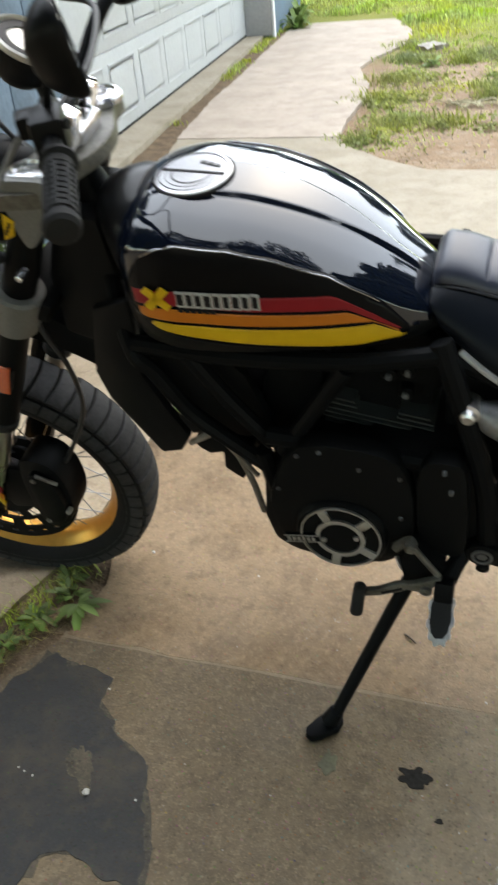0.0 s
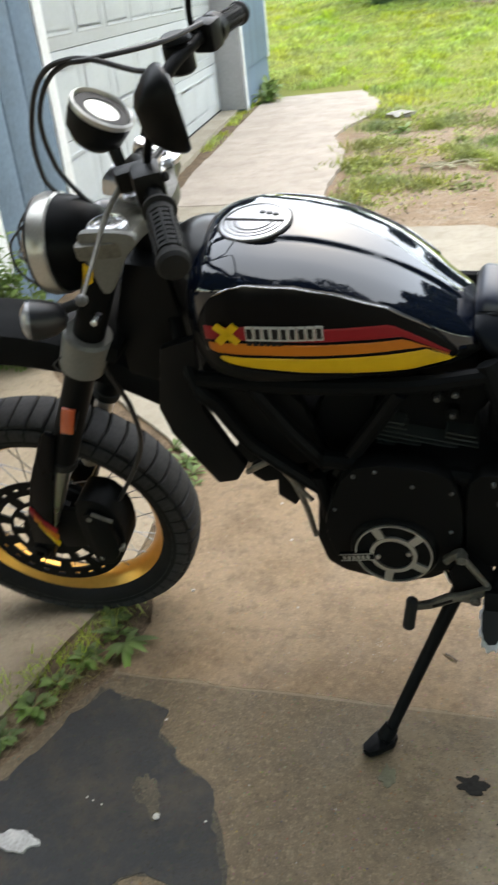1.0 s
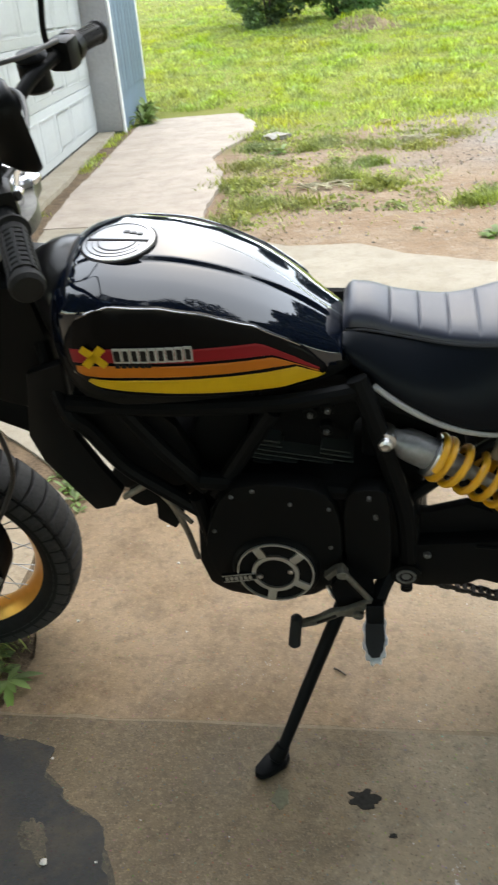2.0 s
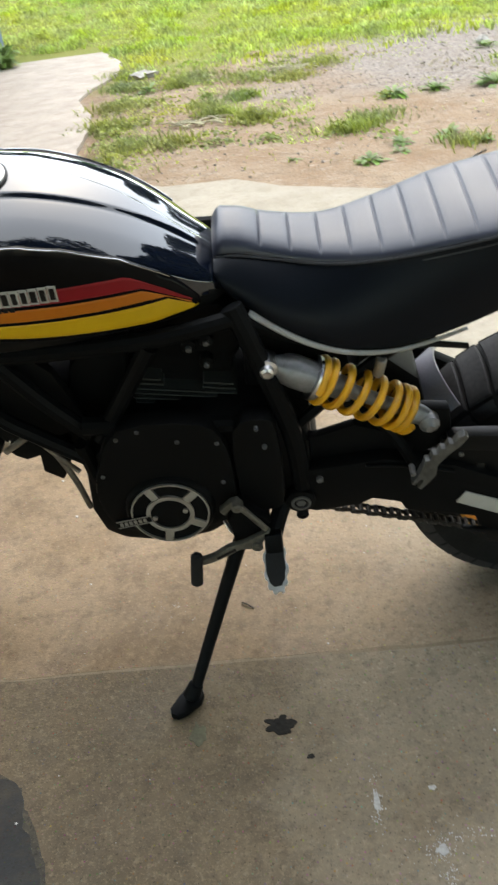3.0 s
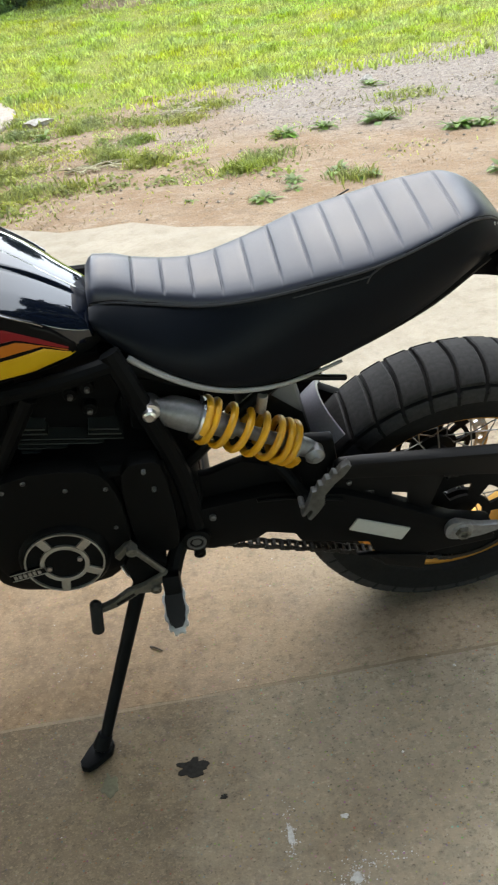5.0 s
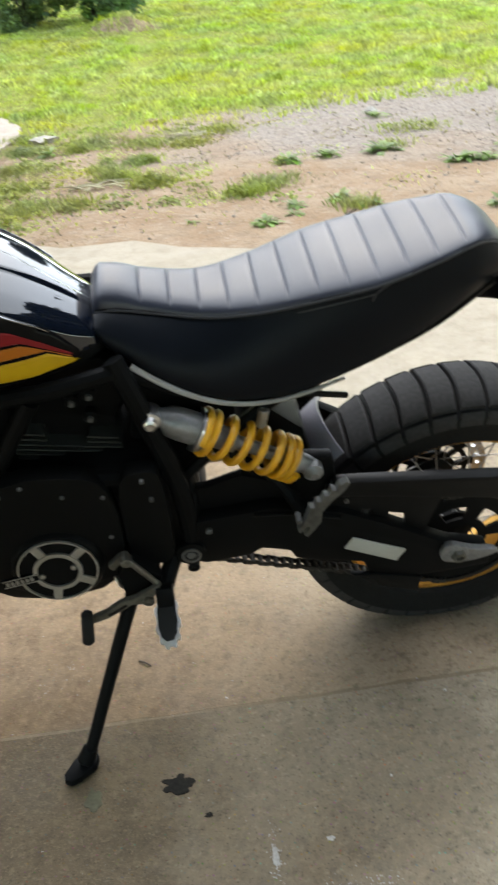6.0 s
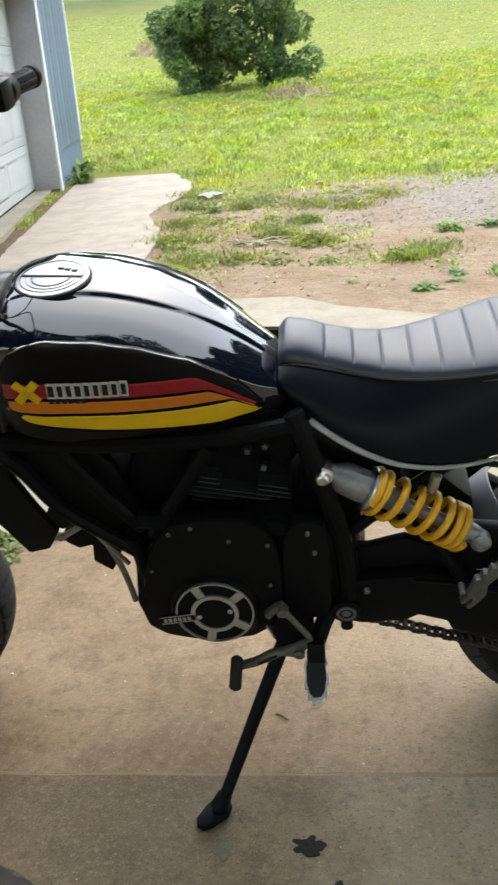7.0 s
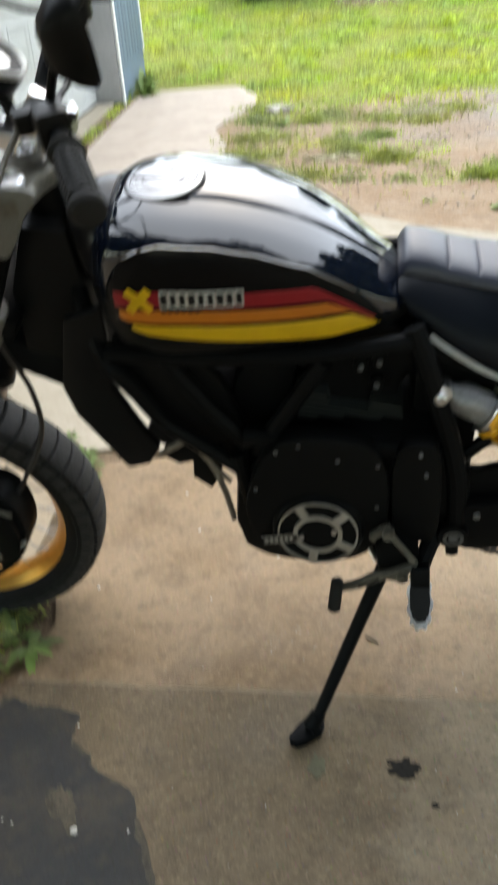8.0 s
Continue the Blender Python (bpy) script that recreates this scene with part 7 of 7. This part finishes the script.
# high front fender
fen = curve([-0.42, -0.3, -0.15, 0.0, 0.15, 0.25, 0.35], [0.835, 0.868, 0.888, 0.890, 0.868, 0.832, 0.775])
rings = []
for u in np.linspace(-0.42, 0.35, 18):
    w, h = fen(u), 0.075 * min(1.0, 0.35 + (u + 0.42) * 3.2)
    outer = [(u + 0.02, -h, w - 0.070), (u, -h * 0.98, w - 0.045), (u, -h * 0.8, w - 0.012), (u, -h * 0.3, w), (u, h * 0.3, w), (u, h * 0.8, w - 0.012), (u, h * 0.98, w - 0.045), (u + 0.02, h, w - 0.070)]
    inner = [(a, b * 0.95, c - 0.004) for a, b, c in reversed(outer)]
    rings.append(outer + inner)
part("front_fender", loft(rings), SATIN, bike, "black high front fender")

# headlight
HL = Matrix.Translation((0.205, 0.0, 1.028)) @ Euler((0, radians(-8), radians(-87))).to_matrix().to_4x4() @ Matrix.Scale(0.92, 4)
lamp = part("headlight", turned([(0.001, 0.105), (0.03, 0.102), (0.060, 0.085), (0.080, 0.055), (0.089, 0.02), (0.090, 0.0), (0.086, -0.004)], 40, HL), SATIN, bike, "round black headlight bowl")
part("headlight_rim", turned([(0.088, 0.012), (0.094, 0.008), (0.095, -0.018), (0.091, -0.026), (0.084, -0.027), (0.083, -0.015)], 44, HL, cap=False), SILVER, lamp, "silver headlight rim")
part("headlight_lens", turned([(0.085, -0.022), (0.080, -0.036), (0.064, -0.049), (0.04, -0.057), (0.001, -0.060)], 40, HL), GLASSY, lamp, "clear domed headlight glass")
gm = HL
for i in range(4):
    x = -0.06 + 0.04 * i
    h = math.sqrt(0.088 ** 2 - x * x)
    part("grill_bar", tube([gm @ Vector((x, -0.028, -h)), gm @ Vector((x, -0.066, -h * 0.5)), gm @ Vector((x, -0.074, 0)), gm @ Vector((x, -0.066, h * 0.5)), gm @ Vector((x, -0.028, h))], 0.0022, 6, 4), CABLE, lamp, "black guard wire")
part("grill_ring", tube([gm @ Vector((0.089 * math.cos(a), -0.030, 0.089 * math.sin(a))) for a in np.linspace(0, 2 * math.pi, 25)], 0.0025, 6, 2), CABLE, lamp)
part("grill_cross", tube([gm @ Vector((-0.088, -0.028, 0)), gm @ Vector((-0.045, -0.068, 0)), gm @ Vector((0, -0.077, 0)), gm @ Vector((0.045, -0.068, 0)), gm @ Vector((0.088, -0.028, 0))], 0.0022, 6, 4), CABLE, lamp)
for s in (-1, 1):
    ind = part("front_indicator", turned([(0.001, 0.055), (0.014, 0.052), (0.026, 0.036), (0.031, 0.012), (0.031, 0.0)], 26, Matrix.Translation((0.203, s * 0.165, 0.984)) @ Euler((radians(-12), 0, radians(-66))).to_matrix().to_4x4() @ Matrix.Scale(1.08, 4)), INDIC, bike, "satin black bullet front indicator")
    part("indicator_lens", turned([(0.030, 0.002), (0.029, -0.006), (0.018, -0.014), (0.001, -0.017)], 26, Matrix.Translation((0.203, s * 0.165, 0.984)) @ Euler((radians(-12), 0, radians(-66))).to_matrix().to_4x4() @ Matrix.Scale(1.08, 4)), LENS, ind, "pale smoked indicator lens")
    part("indicator_stalk", rod((0.225, s * 0.155, 0.985), (0.270, s * 0.12, 0.985), 0.009), GRIPR, ind)

# gauge
GA = Matrix.Translation((0.330, 0.035, 1.232)) @ Vector((0.57, 0.08, 0.82)).to_track_quat("Y", "Z").to_matrix().to_4x4()
gauge = part("speedometer", turned([(0.001, -0.055), (0.030, -0.052), (0.046, -0.034), (0.051, -0.008), (0.051, 0.004)], 36, GA), BLACK_P, bike, "round black speedometer housing")
part("gauge_bezel", turned([(0.050, 0.0), (0.0530, 0.003), (0.0525, 0.010), (0.049, 0.012), (0.046, 0.009), (0.045, 0.004)], 40, GA, cap=False), SILVER, gauge, "silver bezel")
part("gauge_glass", turned([(0.044, 0.005), (0.001, 0.0055)], 36, GA), DIAL, gauge, "pale reflecting dial")
part("gauge_mask", ring_plate(0.029, 0.044, 0.0055, 0.0070, 40, GA), DARK_S, gauge)
part("gauge_arm", tube([(0.335, 0.03, 1.19), (0.345, 0.02, 1.16), (0.36, 0.01, 1.12)], 0.011, 8), BLACK_P, gauge)

# handlebar
HB = [(0.580, -0.395, 1.223), (0.551, -0.33, 1.233), (0.510, -0.25, 1.255), (0.452, -0.15, 1.235), (0.395, -0.055, 1.170), (0.388, 0.0, 1.165), (0.380, 0.055, 1.170), (0.400, 0.15, 1.235), (0.430, 0.25, 1.255), (0.445, 0.33, 1.248), (0.462, 0.425, 1.240)]
hb = part("handlebar", tube(HB, 0.0112, 12, 6), SATIN, bike, "wide black handlebar")
for s in (-1, 1):
    part("bar_riser", block((0.045, 0.03, 0.06), pose(0.388 - 0.006 * s, s * 0.045, 1.150, 0, 20, 0), 0.008), CHROME, bike, "bright bar riser")
part("ignition_plate", block((0.085, 0.075, 0.03), pose(0.368, 0.005, 1.132, 0, 15, 0), 0.008), STEEL, bike, "bright clamp and ignition lock")


def grip(a, b, label):
    a, b = Vector(a), Vector(b)
    d = b - a
    m = Matrix.Translation(a) @ d.to_track_quat("Y", "Z").to_matrix().to_4x4()
    L = d.length
    pro = [(0.012, 0.0), (0.0215, 0.001), (0.022, 0.006), (0.0170, 0.010)]
    for i in range(9):
        y = 0.016 + (L - 0.040) * i / 9
        pro += [(0.0175, y), (0.0175, y + (L - 0.040) / 9 * 0.62), (0.0160, y + (L - 0.040) / 9 * 0.70), (0.0160, y + (L - 0.040) / 9 * 0.95)]
    pro += [(0.0170, L - 0.020), (0.0205, L - 0.016), (0.0205, L - 0.008), (0.017, L - 0.003), (0.001, L)]
    g = part("grip", turned(pro, 24, m), GRIPR, hb, label, 25)
    for k in range(8):
        an = 2 * math.pi * k / 8
        part("grip_rib", block((0.0045, L - 0.05, 0.0025), m @ pose(0.0178 * math.cos(an), L / 2, 0.0178 * math.sin(an), 0, -math.degrees(an) + 90, 0), 0.0008), GRIPR, g)
    return g


grip((0.533, -0.290, 1.238), (0.584, -0.402, 1.221), "black ribbed rubber left grip")
grip((0.442, 0.315, 1.250), (0.463, 0.432, 1.239), "black ribbed rubber right grip")
part("switch_box", block((0.040, 0.050, 0.050), pose(0.512, -0.255, 1.252, 0, 0, 25), 0.010), BLACK_P, hb, "black switch housing")
part("switch_button", rod((0.528, -0.258, 1.262), (0.542, -0.262, 1.266), 0.006), GRIPR, hb)
part("switch_box", block((0.045, 0.045, 0.050), pose(0.440, 0.285, 1.252, 0, 0, -10), 0.010), BLACK_P, hb, "black switch housing")
part("throttle_collar", turned([(0.024, 0), (0.027, 0.004), (0.027, 0.024), (0.020, 0.028)], 24, Matrix.Translation((0.441, 0.300, 1.251)) @ Euler((0, 0, radians(-8))).to_matrix().to_4x4()), BLACK_P, hb)
part("clutch_lever", tube([(0.468, -0.225, 1.250), (0.448, -0.27, 1.219), (0.445, -0.33, 1.192), (0.447, -0.388, 1.175)], (0.0042, 0.0026), 8, 5), LEVER, hb, "slim grey clutch lever")
part("lever_ball", ball(0.0080, pose(0.447, -0.391, 1.174), 14), GREY_D, hb, "ball end of the clutch lever")
part("lever_perch", block((0.045, 0.03, 0.028), pose(0.478, -0.225, 1.250, 0, 0, 30), 0.006), BLACK_P, hb)
part("brake_lever", tube([(0.400, 0.25, 1.250), (0.382, 0.30, 1.245), (0.388, 0.38, 1.225), (0.405, 0.44, 1.215)], (0.007, 0.006), 8, 5), SATIN, hb, "black brake lever")
res = part("brake_reservoir", rod((0.405, 0.225, 1.215), (0.405, 0.225, 1.265), 0.026, seg=24, edge=0.15), BLACK_P, hb, "black brake fluid reservoir")
part("reservoir_lid", rod((0.405, 0.225, 1.265), (0.405, 0.225, 1.277), 0.028, 0.025, seg=24), BLACK_P, res)


def mirror(stem, centre, face, label):
    st = part("mirror", tube(stem, 0.0055, 8, 5), SATIN, bike, label)
    c, n = Vector(centre), Vector(face).normalized()
    m = Matrix.Translation(c) @ n.to_track_quat("Y", "Z").to_matrix().to_4x4()
    def drop(k, y):
        return [m @ Vector((0.036 * k * math.cos(a) * (1 + 0.18 * math.sin(a)), y, 0.054 * k * math.sin(a) + 0.006 * math.cos(2 * a))) for a in np.linspace(0, 2 * math.pi, 28, endpoint=False)]
    part("mirror_shell", loft([drop(0.25, -0.040), drop(0.55, -0.034), drop(0.85, -0.018), drop(0.99, -0.004), drop(1.0, 0.002), drop(0.95, 0.006), drop(0.92, 0.003)]), BLACK_P, st, "black mirror shell")
    part("mirror_glass", loft([drop(0.92, 0.002), drop(0.91, 0.0045)]), CHROME, st, "mirror glass")
    return st


mirror([(0.505, -0.235, 1.255), (0.515, -0.245, 1.285), (0.535, -0.252, 1.330)], (0.565, -0.258, 1.350), (0.86, 0.49, 0.12), "black left mirror on a short stem")
mirror([(0.432, 0.255, 1.255), (0.425, 0.26, 1.30), (0.44, 0.29, 1.39), (0.47, 0.33, 1.45)], (0.49, 0.36, 1.47), (0.95, -0.2, 0.1), "black right mirror on a tall stem")


def cable(pts, r=0.0042, label="black control cable", material=CABLE):
    return part("cable", tube(pts, r, 8, 8), material, bike, label)


cable([(0.495, -0.205, 1.252), (0.505, -0.12, 1.268), (0.462, 0.01, 1.285), (0.401, 0.03, 1.294), (0.339, 0.03, 1.315), (0.300, 0.03, 1.317), (0.263, 0.03, 1.306), (0.231, 0.03, 1.272), (0.204, 0.03, 1.212), (0.196, 0.03, 1.157), (0.206, 0.03, 1.112), (0.27, 0.03, 1.05)])
cable([(0.450, 0.24, 1.285), (0.420, 0.12, 1.300), (0.340, 0.03, 1.315), (0.300, 0.03, 1.312), (0.266, 0.03, 1.295), (0.237, 0.03, 1.258), (0.223, 0.03, 1.218), (0.224, 0.03, 1.167), (0.236, 0.03, 1.128), (0.29, 0.02, 1.06)])
cable([(0.27, -0.10, 0.93), (0.268, -0.105, 0.84), (0.288, -0.10, 0.74), (0.275, -0.095, 0.63), (0.20, -0.09, 0.50), (0.16, -0.085, 0.45)], 0.0048, "black front brake hose")
cable([(0.208, -0.130, 0.882), (0.190, -0.135, 0.868), (0.197, -0.135, 0.855), (0.212, -0.134, 0.858), (0.200, -0.134, 0.845)], 0.0018, "small bent wire loop")
caliper = part("brake_caliper", slab(rounded([(0.098, 0.490), (0.130, 0.505), (0.168, 0.490), (0.186, 0.442), (0.180, 0.368), (0.145, 0.308), (0.095, 0.300), (0.085, 0.40)], 3), -0.126, -0.052, 0.014), CAST, bike, "black front brake caliper")
part("caliper_half", slab(rounded([(0.115, 0.470), (0.155, 0.465), (0.172, 0.420), (0.168, 0.360), (0.140, 0.325), (0.112, 0.345)], 3), -0.140, -0.118, 0.008), CAST, caliper)
part("caliper_pin", rod((0.140, -0.142, 0.482), (0.178, -0.136, 0.455), 0.004), LEVER, caliper)
for u, w in ((0.128, 0.462), (0.176, 0.372), (0.118, 0.335)):
    part("caliper_bolt", turned([(0.006, 0.01), (0.006, -0.004), (0.003, -0.006), (0.001, -0.005)], 12, pose(u, -0.138, w)), LEVER, caliper)
part("caliper_bracket", slab([(-0.01, 0.40), (0.02, 0.46), (0.11, 0.45), (0.11, 0.34), (0.02, 0.33)], -0.112, -0.098, 0.004), CAST, bike)
for u, v, w in ((0.31, -0.155, 0.972),):
    part("small_bolt", turned([(0.006, 0.02), (0.006, -0.004), (0.003, -0.006), (0.0005, -0.005)], 10, pose(u, v, w)), STEEL, bike)
